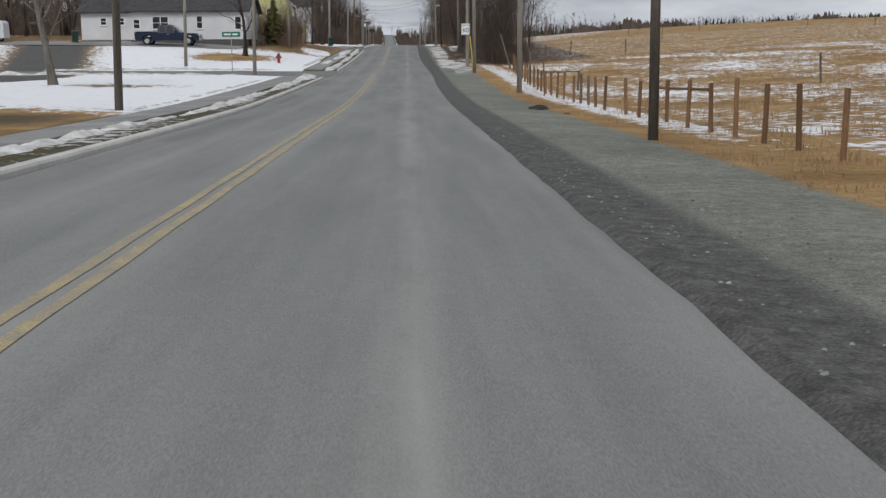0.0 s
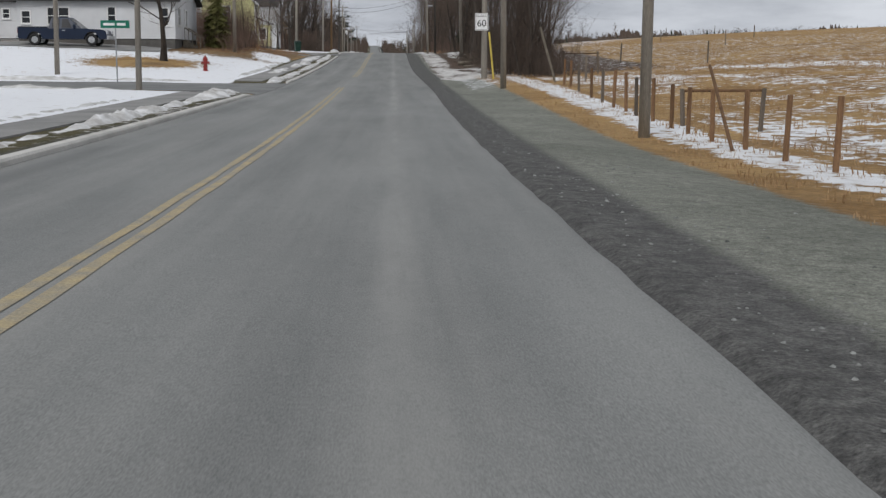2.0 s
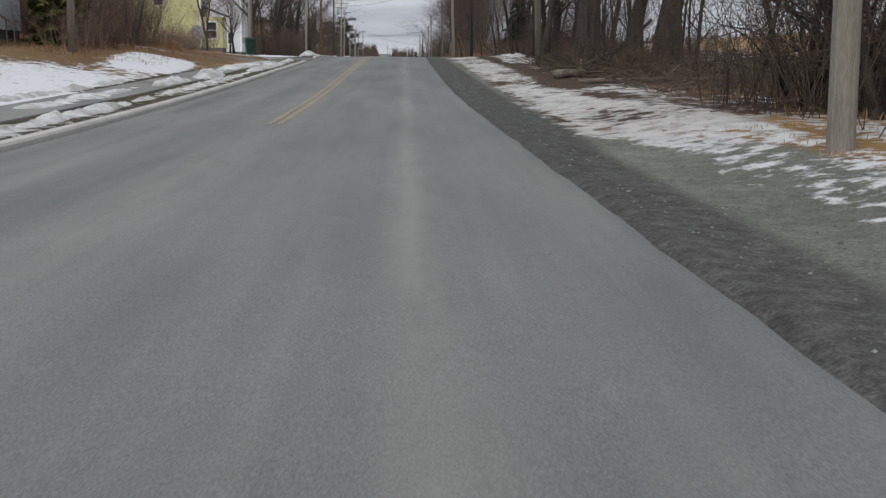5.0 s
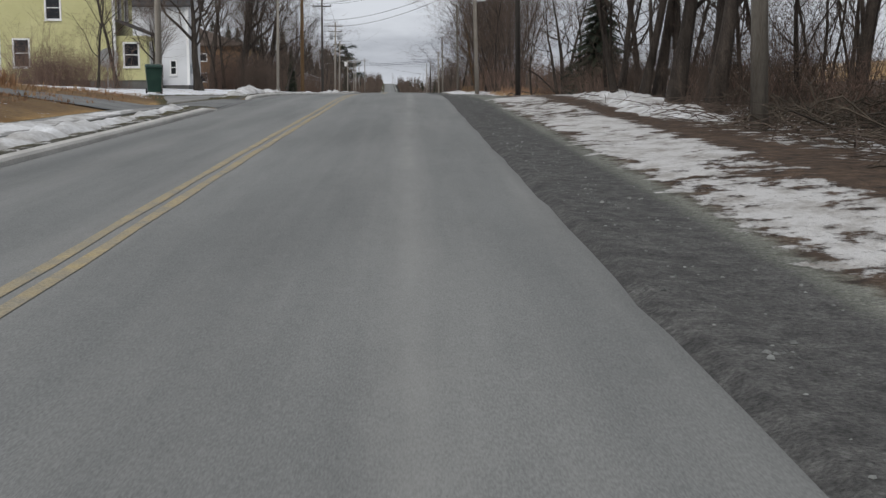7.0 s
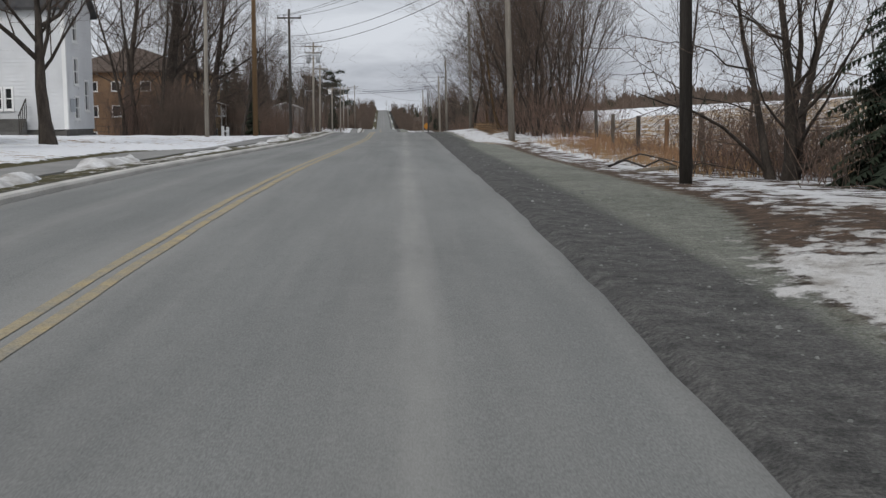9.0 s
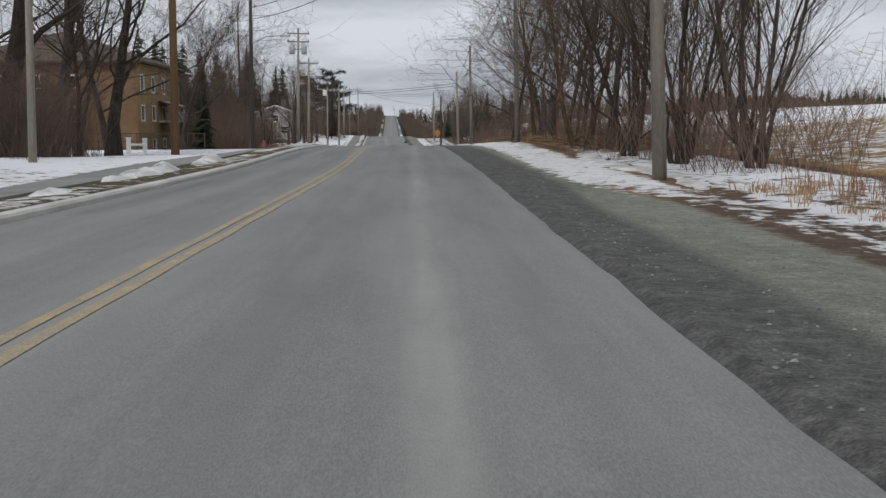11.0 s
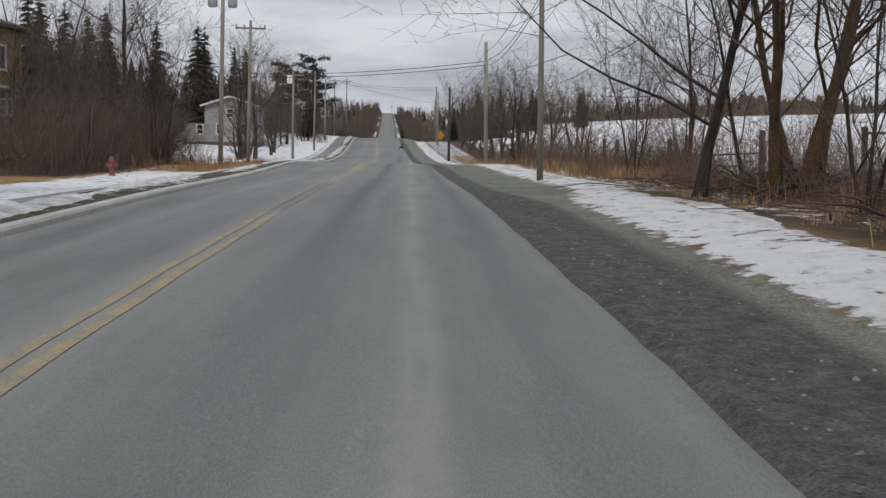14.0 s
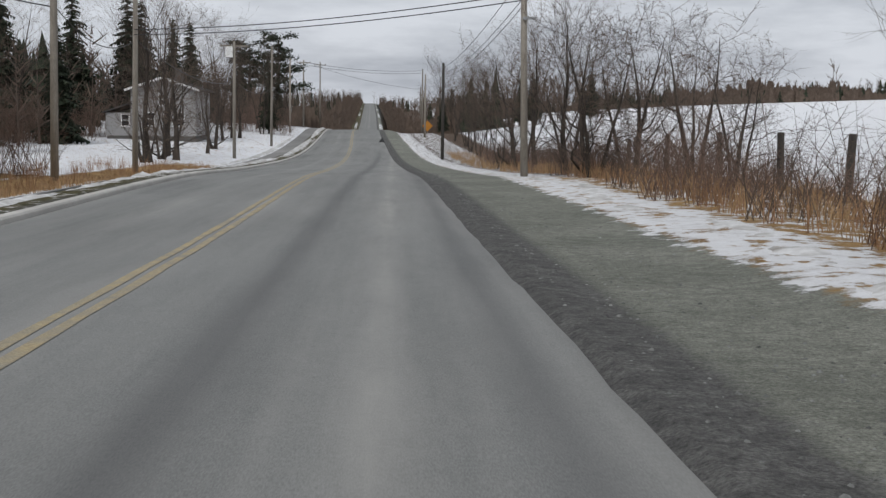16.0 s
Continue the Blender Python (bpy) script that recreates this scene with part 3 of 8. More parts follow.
def ground_masks(x, y):
    k, r = kerb_x(y), right_x(y)
    e = k - x
    s = np.zeros_like(x)
    right = x > bend(y)
    s += zone(y, -2000, 95) * (0.06 * band(x, 1, 5) + 0.64 * band(x, 5.2, 6.7) * smooth(8, 30, y) + (0.43 + 0.3 * bumps(x * 0.45 + 1.9 * np.sin(y * 0.13 + 0.05 * x), y * 0.22 + 1.6 * np.sin(x * 0.17 + 0.04 * y), 5.0) + 0.1 * bumps(x * 1.1, y * 0.5, 8.0)) * smooth(6.6, 7.4, x))
    s += zone(y, 80, 97, 3) * 0.4 * band(x, 3.2, 5)
    s += zone(y, 95, 150) * ((0.64 + 0.3 * bumps(x * 1.3, y * 0.8, 2.0)) * band(x, 2.45, 3.9 + 0.9 * smooth(106, 101, y) + 0.3 * smooth(112, 120, y), 0.5) + (0.4 + 0.14 * smooth(128, 138, y) + 0.12 * bumps(x * 1.7, y, 9.0)) * band(x, 4.7, 8.0) + 0.28 * smooth(7.5, 9, x) + 0.08 * smooth(11, 14, x))
    s += right * 0.7 * np.exp(-(((x - 4.7) / 0.9) ** 2 + ((y - 107.0) / 1.8) ** 2))
    s += zone(y, 187, 222) * (-0.5) * smooth(7.5, 9.5, x)
    s += zone(y, 150, 187) * (0.46 * band(x, 3.7, 5.2) + 0.50 * band(x, 5.0, 8) + 0.46 * smooth(8, 9, x) + 0.15 * smooth(40, 60, x))
    s += zone(y, 187, 236) * (0.70 * band(x, 2.9, 4.5) + (0.38 + 0.27 * (1 - smooth(203, 209, y)) + 0.2 * bumps(x * 1.2, y * 0.7, 3.0)) * band(x, 5.0, 8.5) + 0.95 * smooth(8.5, 9.5, x))
    xr = x - bend(y)
    s += zone(y, 236, 5000) * (0.62 * band(xr, 3.5, 5.3) + 0.5 * band(xr, 5.4, 9.0) + 0.93 * smooth(8.5, 10, x) * (1 - 0.28 * smooth(35, 70, x) - 0.2 * smooth(250, 500, x)))
    s = s * (1 - 0.5 * smooth(0, 14, x - 0.45 * (y - 139)) * zone(y, 150, 560, 5) * right)
    lawn = smooth(2.2 + 2.1 * set_back(y), 2.6 + 2.1 * set_back(y), e)
    lawn = lawn * (1 - zone(y, 108, 124, 3) * (1 - smooth(2.5, 2.9, e)))
    t = np.zeros_like(x)
    t += zone(y, -2000, 14) * 0.45 + zone(y, 14, 31, 5) * 0.36 + zone(y, 31, 106) * (0.81 + 0.1 * bumps(x * 0.3, y * 0.8, 4.0)) + zone(y, 106, 115.5) * 0.72 + zone(y, 115.5, 152, 3) * 0.16
    t += zone(y, 152, 236) * (0.7 + 0.2 * bumps(x * 0.35, y * 0.9, 6.0)) + zone(y, 236, 5000) * 0.66
    t = t - 0.9 * np.exp(-(((x + 14.5) / 3.0) ** 2 + ((y - 103) / 4.2) ** 2)) - 0.5 * np.exp(-(((x + 13) / 5) ** 2 + ((y - 26) / 6) ** 2))
    t = t + (1.1 + 0.35 * bumps(x, y, 1.0)) * np.exp(-(((x + 8.8 + 0.12 * (y - 121)) / 1.35) ** 4 + ((y - 122.8) / 5.2) ** 4)) + 0.35 * np.exp(-(((x + 12.5) / 3.0) ** 2 + ((y - 135) / 2.5) ** 2))
    t = np.where((y > 240) & (y < 281), t * (1 - 0.75 * smooth(5.0, 6.5, e)), t)
    t = t + (0.66 - t) * smooth(32, 42, e)
    t = t * (1 - zone(y, 77.5, 86.5, 0.6) * (1 - smooth(36, 42, e))) * (1 - zone(y, 141.4, 146.8, 0.4) * (e < 8))
    t = np.where((y >= 236), t - 0.5 * zone(y, 262, 305, 4) * band(e, 2.9, 5.4), t)
    strip = band(e, 0.1, 1.1, 0.15) * (0.42 + 0.1 * np.sin(y * 0.35)) * (1 - zone(y, 75, 89, 1)) * (1 - zone(y, 140, 148, 0.5))
    s = np.where(right, s, t * lawn + strip)
    s = s * (1 - 0.75 * smooth(415, 440, y) * band(x - bend(y), -40, 30, 5))
    s = np.maximum(s, (0.36 + 0.3 * np.sin(y * 0.045)) * smooth(560, 620, y) * np.where(right, band(x - r, 0.7, 2.4, 0.4), band(e, 0.7, 1.9, 0.4)))
    g_end = 4.3 * zone(y, -2000, 95) + 2.55 * zone(y, 95, 150) + 3.6 * zone(y, 150, 187) + 3.0 * zone(y, 187, 236) + 3.7 * zone(y, 236, 9000)
    gravel = np.where(right, 1 - smooth(g_end - 0.35, g_end + 0.35, x - bend(y)), 0.0)
    d_end = 0.75 * zone(y, -2000, 95) + 1.0 * zone(y, 95, 150) + 0.85 * zone(y, 150, 187) + 1.1 * zone(y, 187, 236) + 0.55 * zone(y, 236, 9000)
    dark = np.where(right, 1 - smooth(d_end - 0.25, d_end + 0.25, x - r), 0.55 * band(e, 0.0, 0.35, 0.1))
    litter = np.where(right, zone(y, 97, 152) * band(x, 1.9, 15, 0.3) + 0.75 * zone(y, 152, 187) * band(x, 3.3, 8, 0.4) + (0.5 + 0.4 * smooth(4.4, 5.4, x)) * zone(y, 187, 245) * band(x, 2.4, 9, 0.4) + 0.75 * zone(y, 275, 9000) * band(xr, 3.8, 30, 0.6) + smooth(412, 425, y) * band(x - bend(y), 7, 70, 2),
                      smooth(412, 425, y) * (1 - smooth(60, 80, e)) + 0.9 * zone(y, 250, 278) * smooth(5.5, 7, e) + 0.52 * zone(y, 112, 154) * smooth(2.4, 3.2, e) * (1 - smooth(34, 42, e)) + 0.7 * zone(y, 340, 5000) * smooth(20, 30, e))
    grime = np.where(right, (1 - smooth(5.6, 7.0, x)) * (0.4 + 0.6 * zone(y, 95, 152)), band(e, 0.0, 1.4, 0.2))
    drive = np.exp(-(((x + 27 + 0.42 * (y - 92) * 0.55) / 3.2) ** 2)) * zone(y, 62, 118, 3) * (x < -19)
    brown = np.exp(-(((x + 9.6) / 2.6) ** 2 + ((y - 28) / 5.0) ** 2)) + 0.8 * np.exp(-(((x + 13.5) / 3.5) ** 2 + ((y - 57) / 2.2) ** 2))
    brown = brown + 0.6 * np.exp(-(((x + 14.2) / 2.0) ** 2 + ((y - 102.5) / 3.2) ** 2))
    mouth = np.where(right, 0.0, band(e, -0.2, 3.0, 0.2) * np.maximum(zone(y, 76, 88, 1), zone(y, 140.8, 147.4, 0.5)))
    dark = np.maximum(dark, np.clip(1.3 * drive + mouth, 0, 1))
    s = s * (1 - np.clip(1.3 * drive, 0, 1)) - 0.5 * brown
    litter = np.maximum(litter, 0.75 * brown)
    turf = np.where(right, 0.0, 0.9 * band(e, 0.05, 2.75 + 2.0 * set_back(y) + 0.2 * zone(y, 108, 124, 3), 0.15) * (1 - zone(y, 76.5, 87.5, 1)) * (1 - zone(y, 141, 147, 0.4))) + 0.55 * brown
    return {"turf": np.clip(turf, 0, 1), "grime": np.clip(grime, 0, 1), "snow": np.clip(s, 0, 1), "gravel": np.clip(gravel, 0, 1), "dark": np.clip(dark, 0, 1), "litter": np.clip(litter, 0, 1)}


def build_road():
    ys = np.array(span(-60, 0, 2.0) + span(0, 300, 0.7) + span(300, 440, 1.4) + widening(440, 1800, 2.0, 1.06))
    us = np.linspace(0, 1, 53)
    yy, uu = np.meshgrid(ys, us, indexing="ij")
    rag = 0.02 * np.sin(yy * 1.7) * np.sin(yy * 0.63 + 1) + 0.008 * np.sin(yy * 5.1)
    x0, x1 = kerb_x(yy) + 0.0, right_x(yy) + rag
    xx = x0 + (x1 - x0) * uu
    c = centre_x(yy)
    zz = road_z(yy) + 0.022 - 0.014 * np.abs(xx - c)
    zz[:, -1] -= 0.09
    me = bpy.data.meshes.new("road")
    idx = np.arange(xx.size).reshape(xx.shape)
    quads = np.stack([idx[:-1, :-1], idx[:-1, 1:], idx[1:, 1:], idx[1:, :-1]], -1).reshape(-1, 4)
    me.from_pydata(np.stack([xx, yy, zz], -1).reshape(-1, 3).tolist(), [], quads.tolist())
    salt = 0.40 * np.exp(-((xx - 0.03) / 0.13) ** 2) + 0.10 * np.exp(-((xx - 0.03) / 0.45) ** 2) + 0.24 * np.exp(-((xx - c + 1.5) / 0.2) ** 2) + 0.30 * np.exp(-((xx - x0) / 0.25) ** 2) \
        + 0.22 * np.exp(-((xx - x1) / 0.3) ** 2) + 0.34 * np.exp(-((xx - c) / 0.32) ** 2)
    salt = salt + 0.12 * smooth(228, 246, yy)
    salt = salt * (0.75 + 0.25 * np.sin(yy * 0.23 + np.sin(yy * 0.07) * 3))
    worn = zone(yy, 222, 340, 10) * 0.5 * (np.exp(-((xx + 0.95) / 0.17) ** 2) + 0.8 * np.exp(-((xx - 0.85) / 0.16) ** 2)) \
        + 0.28 * np.exp(-((xx - x0 - 0.55) / 0.2) ** 2) * (np.sin(yy * 0.31) > 0.2)
    for name, val in (("salt", salt), ("worn", worn)):
        me.attributes.new(name, "FLOAT", "POINT").data.foreach_set("value", np.clip(val, 0, 1).ravel().astype(np.float32))
    me.materials.append(M["asphalt"])
    me.shade_smooth()
    tagged(new("road", me), "two-lane grey asphalt road, salt-stained and dry", "road", kind="structure")


def surface_z(x, y):
    return float(road_z(y)) + 0.022 - 0.014 * abs(x - float(centre_x(y)))


def ribbon(name, left, right, height, y0, y1, step, mat, label, category, thick=0.0):
    """A strip along the road between two offset functions; with thickness, it has sides."""
    ys = np.arange(y0, y1 + 1e-6, step)
    m = Mesh()
    for y in ys:
        a, b = left(y), right(y)
        if thick:
            m.v += [(a, y, height(a, y) - thick), (a, y, height(a, y)), (b, y, height(b, y)), (b, y, height(b, y) - thick)]
        else:
            m.v += [(a, y, height(a, y)), (b, y, height(b, y))]
    n = 4 if thick else 2
    for i in range(len(ys) - 1):
        p, q = i * n, (i + 1) * n
        for s in range(n - 1):
            m.f.append((p + s, p + s + 1, q + s + 1, q + s))
    if thick:
        m.f += [(0, 3, 2, 1)]
        e = (len(ys) - 1) * n
        m.f += [(e, e + 1, e + 2, e + 3)]
    ob = new(name, m.data(name, mat))
    return tagged(ob, label, category, kind="structure")


build_ground()
build_road()
rng = random.Random(5)
# double centre line, in worn stretches
for a, b, key in ((-55, 84, "line"), (98, 229, "line"), (229, 243, "line_faint"), (243, 700, "line")):
    for side in (-0.085, 0.085):
        ribbon("centre_line", lambda y, s=side: float(centre_x(y)) + s - 0.048 + 0.008 * math.sin(y * 1.3), lambda y, s=side: float(centre_x(y)) + s + 0.048 + 0.008 * math.sin(y * 1.9),
               lambda x, y: surface_z(x, y) + 0.005, a, b, 0.8, M[key], "worn yellow painted centre line", "road marking")
# kerb stones along the left edge, with gaps at the side street and the driveways
gaps = [(75.0, 89.0), (140.6, 147.6)]
kerb_runs, start = [], -55.0
for a, b in gaps + [(420.0, 421.0)]:
    kerb_runs.append((start, a))
    start = b
kerb_profile = [(0.0, -0.2), (0.0, 0.045), (-0.03, 0.08), (-0.17, 0.09), (-0.18, -0.2)]
for i, (a, b) in enumerate(kerb_runs):
    m = Mesh()
    n = max(2, int((b - a) / 1.5))
    for j in range(n + 1):
        y = a + (b - a) * j / n
        drop = 0.08 if j in (0, n) else 0
        for px, pz in kerb_profile:
            m.v.append((float(kerb_x(y)) + 0.06 + px, y, float(road_z(y)) + pz - drop * (pz > 0)))
    c = len(kerb_profile)
    for j in range(n):
        for s in range(c - 1):
            m.f.append((j * c + s, (j + 1) * c + s, (j + 1) * c + s + 1, j * c + s + 1))
    tagged(new("kerb", m.data("kerb", M["concrete"])), "weathered concrete kerb along the road", "kerb", kind="structure")
    # sidewalk in slabs of about 1.8 m, set back where the road widens
    walk_ob = tagged(new("pavement"), "grey concrete sidewalk with patches of old snow", "sidewalk", kind="structure")
    y = a
    while y < b - 0.3 and y < 412:
        y2 = min(y + 1.8, b)
        s = Mesh()
        for yy in (y + 0.01, y2 - 0.01):
            for ex in (1.15, 2.45):
                x = float(kerb_x(yy)) - ex - float(set_back(yy)) * (1.0 if ex < 2 else 1.5)
                s.v.append((x, yy, gz(x, yy) + 0.035))
        s.v += [(vx, vy, vz - 0.12) for vx, vy, vz in s.v]
        s.f = [(0, 2, 3, 1), (4, 5, 7, 6), (0, 1, 5, 4), (1, 3, 7, 5), (3, 2, 6, 7), (2, 0, 4, 6)]
        part("slab", s, M["walk"], walk_ob)
        y = y2


def apron(y0, y1, x_end, flare):
    """A paved mouth from the road's left edge into a side street or driveway."""
    m = Mesh()
    c = 14
    k = float(kerb_x((y0 + y1) / 2)) + 0.2
    steps = [0, 0.2, 0.35, 0.6, 0.9, 1.2, 1.5, 1.9, 2.3, 2.7, 3.2, 4.0, 5.0, 6.5, 8.0] + [q for q in np.arange(10.0, abs(x_end - k), 2.0)]
    for d in steps:
        x = k - d
        fl = flare * max(0, 1 - d / 4.0) ** 2
        for j in range(c + 1):
            y = (y0 - fl) + (y1 - y0 + 2 * fl) * j / c
            w = min(1.0, d / 0.9)
            m.v.append((x, y, (1 - w) * (surface_z(x, y) + 0.008) + w * (gz(min(x, k - 0.9), y) + 0.04)))
    for i in range(len(steps) - 1):
        for j in range(c):
            p = i * (c + 1) + j
            m.f.append((p, p + 1, p + c + 2, p + c + 1))
    m.smooth = True
    ob = new("side_street" if flare > 1.5 else "driveway", m.data("apron", M["apron"]))
    tagged(ob, "paved side street mouth, wet and dark between snow banks" if flare > 1.5 else "paved driveway crossing the sidewalk", "driveway", kind="structure")


apron(77.5, 86.5, -45, 2.6)
apron(141.6, 146.6, -13, 0.8)


def snow_bank(x, y0, y1, width, height, seed):
    """An uneven ridge of ploughed snow."""
    r = random.Random(seed)
    m = Mesh()
    n = max(8, int((y1 - y0) / 0.17))
    c = 13
    for i in range(n + 1):
        t = i / n
        y = y0 + (y1 - y0) * t
        end = math.sin(math.pi * min(max(t, 0.0), 1.0)) ** 0.35 if 0 < t < 1 else 0.0
        wob = 0.55 + 0.45 * noise.noise((y * 0.8, seed * 7.1, 0)) + 0.35 * noise.noise((y * 2.3, seed * 3.1, 4)) + 0.1 * noise.noise((y * 5.1, seed * 1.7, 9))
        for j in range(c):
            u = -1 + 2 * j / (c - 1)
            xx = x(y) + u * width * end * (0.8 + 0.4 * noise.noise((y * 0.9, u, seed)))
            h = max(0.0, (1 - u * u)) * height * max(wob, 0.12) * end * (1 + 0.3 * noise.noise((y * 3.5, u * 3, seed)) + 0.13 * noise.noise((y * 9, u * 7, seed)))
            m.v.append((xx + r.uniform(-0.01, 0.01), y + r.uniform(-0.05, 0.05), gz(xx, y) - 0.04 + h))
    for i in range(n):
        for j in range(c - 1):
            p = i * c + j
            m.f.append((p, p + 1, p + c + 1, p + c))
    m.smooth = True
    ob = new("snow_bank", m.data("snow_bank", M["snowbank"]))
    tagged(ob, "low ridge of dirty ploughed snow beside the kerb" if height < 0.35 else "heap of grey ploughed snow beside the kerb", "snow bank", "snow banks along the road")


strip = lambda off: (lambda y: float(kerb_x(y)) - off)
for i, (a, b, off, w, h) in enumerate([(-20, 8, 0.8, 0.35, 0.16), (7, 30, 0.85, 0.42, 0.2), (29, 52, 0.75, 0.42, 0.22), (51, 66, 0.7, 0.45, 0.26), (66, 76.5, 0.8, 0.7, 0.32),
                                       (88, 92.5, 0.6, 0.5, 0.3), (92, 104, 0.6, 0.4, 0.24), (103, 122, 0.6, 0.38, 0.2), (121, 134, 0.65, 0.5, 0.26), (133, 140.4, 0.7, 0.4, 0.2),
                                       (150, 159, 0.8, 0.55, 0.44), (162.5, 167.5, 1.2, 0.6, 0.4), (168, 182, 0.7, 0.36, 0.16), (182, 189, 0.75, 0.4, 0.14), (190, 196.5, 1.0, 0.5, 0.3), (198.5, 202.5, 1.0, 0.5, 0.3), (202, 207, 0.7, 0.55, 0.13),
                                       (208, 216, 0.75, 0.5, 0.14), (219, 232, 0.8, 0.75, 0.22), (231, 246, 0.85, 0.5, 0.2), (251, 263, 0.8, 0.5, 0.2), (262, 290, 0.8, 0.42, 0.18), (290, 325, 0.8, 0.45, 0.22),
                                       (325, 370, 0.8, 0.5, 0.26), (370, 415, 0.8, 0.5, 0.26), (30, 76, 2.9, 0.35, 0.16), (90, 118, 2.9, 0.4, 0.22), (99, 110, 1.8, 0.7, 0.2), (110, 114.5, 1.5, 0.5, 0.34), (115.2, 119.5, 1.3, 0.5, 0.36), (118, 139.5, 1.7, 0.8, 0.22), (240, 262, 2.9, 0.4, 0.16), (262, 300, 2.85, 0.4, 0.15), (300, 380, 2.9, 0.5, 0.2)]):
    snow_bank(strip(off), a, b, w, h, i + 1)
for i, (a, b, x0, w, h) in enumerate([(131, 148, 5.7, 1.1, 0.42), (187, 206, 4.8, 0.8, 0.16), (205, 224, 4.1, 0.55, 0.14), (222, 240, 4.4, 0.55, 0.13),
                                      (240, 258, 4.4, 0.6, 0.16), (256, 276, 4.3, 0.6, 0.14)]):
    snow_bank(lambda y, c=x0: c + 0.3 * math.sin(y * 0.5), a, b, w, h, 60 + i)


def snow_ridge(y, x0, x1, width, height, seed):
    """Ploughed snow along the edge of the side street."""
    m = Mesh()
    m.smooth = True
    n = int(abs(x1 - x0) / 0.28)
    for i in range(n + 1):
        t = i / n
        x = x0 + (x1 - x0) * t
        end = math.sin(math.pi * t) ** 0.35 if 0 < i < n else 0.0
        wob = 0.6 + 0.45 * noise.noise((x * 0.8, seed * 7.1, 0)) + 0.3 * noise.noise((x * 2.3, seed * 3.1, 4))
        for j in range(9):
            u = -1 + j / 4
            yy = y + u * width * end
            m.v.append((x, yy, gz(x, yy) - 0.04 + max(0.0, 1 - u * u) * height * max(wob, 0.15) * end * (1 + 0.3 * noise.noise((x * 4, u * 4, seed)))))
    for i in range(n):
        for j in range(8):
            p = i * 9 + j
            m.f.append((p, p + 9, p + 10, p + 1))
    tagged(new("snow_bank", m.data("snow_bank", M["snowbank"])), "ridge of ploughed snow along the side street", "snow bank", "snow banks along the road")


snow_ridge(76.0, -8.2, -34, 0.8, 0.36, 91)
snow_ridge(88.2, -8.4, -26, 0.7, 0.3, 92)

# ---------------------------------------------------------------- plants
def bare_tree(seed, height, trunk_r, levels=(12, 6, 5, 3), spread=0.8, fork=0.25, stems=1, lean=0.1, droop=0.0, rise=0.06, reach=0.36, limb=(0.24, 0.42)):
    """The wood of a leafless tree: a tapered trunk with limbs, and its crown of twigs, as two meshes."""
    r = random.Random(seed)
    wood, twigs = Mesh(), Mesh()
    wood.smooth = True

    def grow(p, d, length, rad, level):
        steps = (7, 5, 2, 2)[min(level, 3)]
        sides = (8 if stems == 1 else 6, 4, 3, 3)[min(level, 3)]
        pts, radii, dirs = [p.copy()], [rad], [d.copy()]
        q = p.copy()
        for s in range(steps):
            bend = (0.13, 0.42, 0.42, 0.45)[min(level, 3)]
            d = (d + Vector((r.uniform(-bend, bend), r.uniform(-bend, bend), r.uniform(-bend * 0.6, bend) + (rise if level else 0.03) - droop * (level > 1)))).normalized()
            q = q + d * (length / steps)
            pts.append(q.copy())
            t = (s + 1) / steps
            radii.append(max(rad * (1 - (0.93 if level == 0 else 0.8) * t), 0.004) if level < 3 else max(rad * (1 - 0.9 * t), 0.002))
            dirs.append(d.copy())
        if level == 0:
            radii[0] *= 1.45
        if level < 3:
            (wood if level < 2 else twigs).tube(pts[:-1] if level == 2 else pts, radii[:-1] if level == 2 else radii, sides, cap=False)
            if level == 2:
                twigs.spike(pts[-2], pts[-1], radii[-2])
        else:
            twigs.spike(pts[0], pts[1], radii[0])
            twigs.spike(pts[0].lerp(pts[1], 0.75), pts[2], radii[1])
        if level >= len(levels):
            return
        n = max(1, int(levels[level] * r.uniform(0.8, 1.2)))
        for i in range(n):
            lo = fork if level == 0 else 0.18
            t = lo + (1 - lo) * (i + r.random()) / n
            f = min(t * steps, steps - 1e-3)
            j = int(f)
            at = pts[j].lerp(pts[j + 1], f - j)
            ax = dirs[j + 1]
            az = r.uniform(0, 2 * math.pi) if level == 0 else r.choice((0, math.pi)) + r.uniform(-1.1, 1.1)
            side = ax.cross(Vector((0.3, 0.2, 1)) if abs(ax.z) < 0.9 else Vector((1, 0, 0))).normalized()
            side.rotate(Matrix.Rotation(az, 3, ax))
            a = r.uniform(0.45, 0.95) * spread * (1.15 - 0.45 * t if level == 0 else 1)
            nd = (ax * math.cos(a) + side * math.sin(a)).normalized()
            ln = length * (reach * r.uniform(0.7, 1.25) * (1.2 - 0.6 * t) if level == 0 else r.uniform(0.35, 0.6))
            rr = max(radii[j] * (r.uniform(*limb) if level == 0 else r.uniform(0.3, 0.5)), 0.008 if level < 2 else 0.006)
            grow(at, nd, ln, rr, level + 1)

    for s in range(stems):
        a = 2 * math.pi * s / max(stems, 1) + r.random()
        tilt = (lean if stems == 1 else 0.12 + r.random() * 0.22)
        off = Vector((math.cos(a), math.sin(a), 0)) * (0.0 if stems == 1 else trunk_r * 1.3)
        grow(off - Vector((0, 0, 0.25)), Vector((math.cos(a) * tilt, math.sin(a) * tilt, 1)).normalized(), height * r.uniform(0.85, 1.0), trunk_r * (1 if stems == 1 else r.uniform(0.6, 1.0)), 0)
    return wood, twigs


tree_kinds = {}


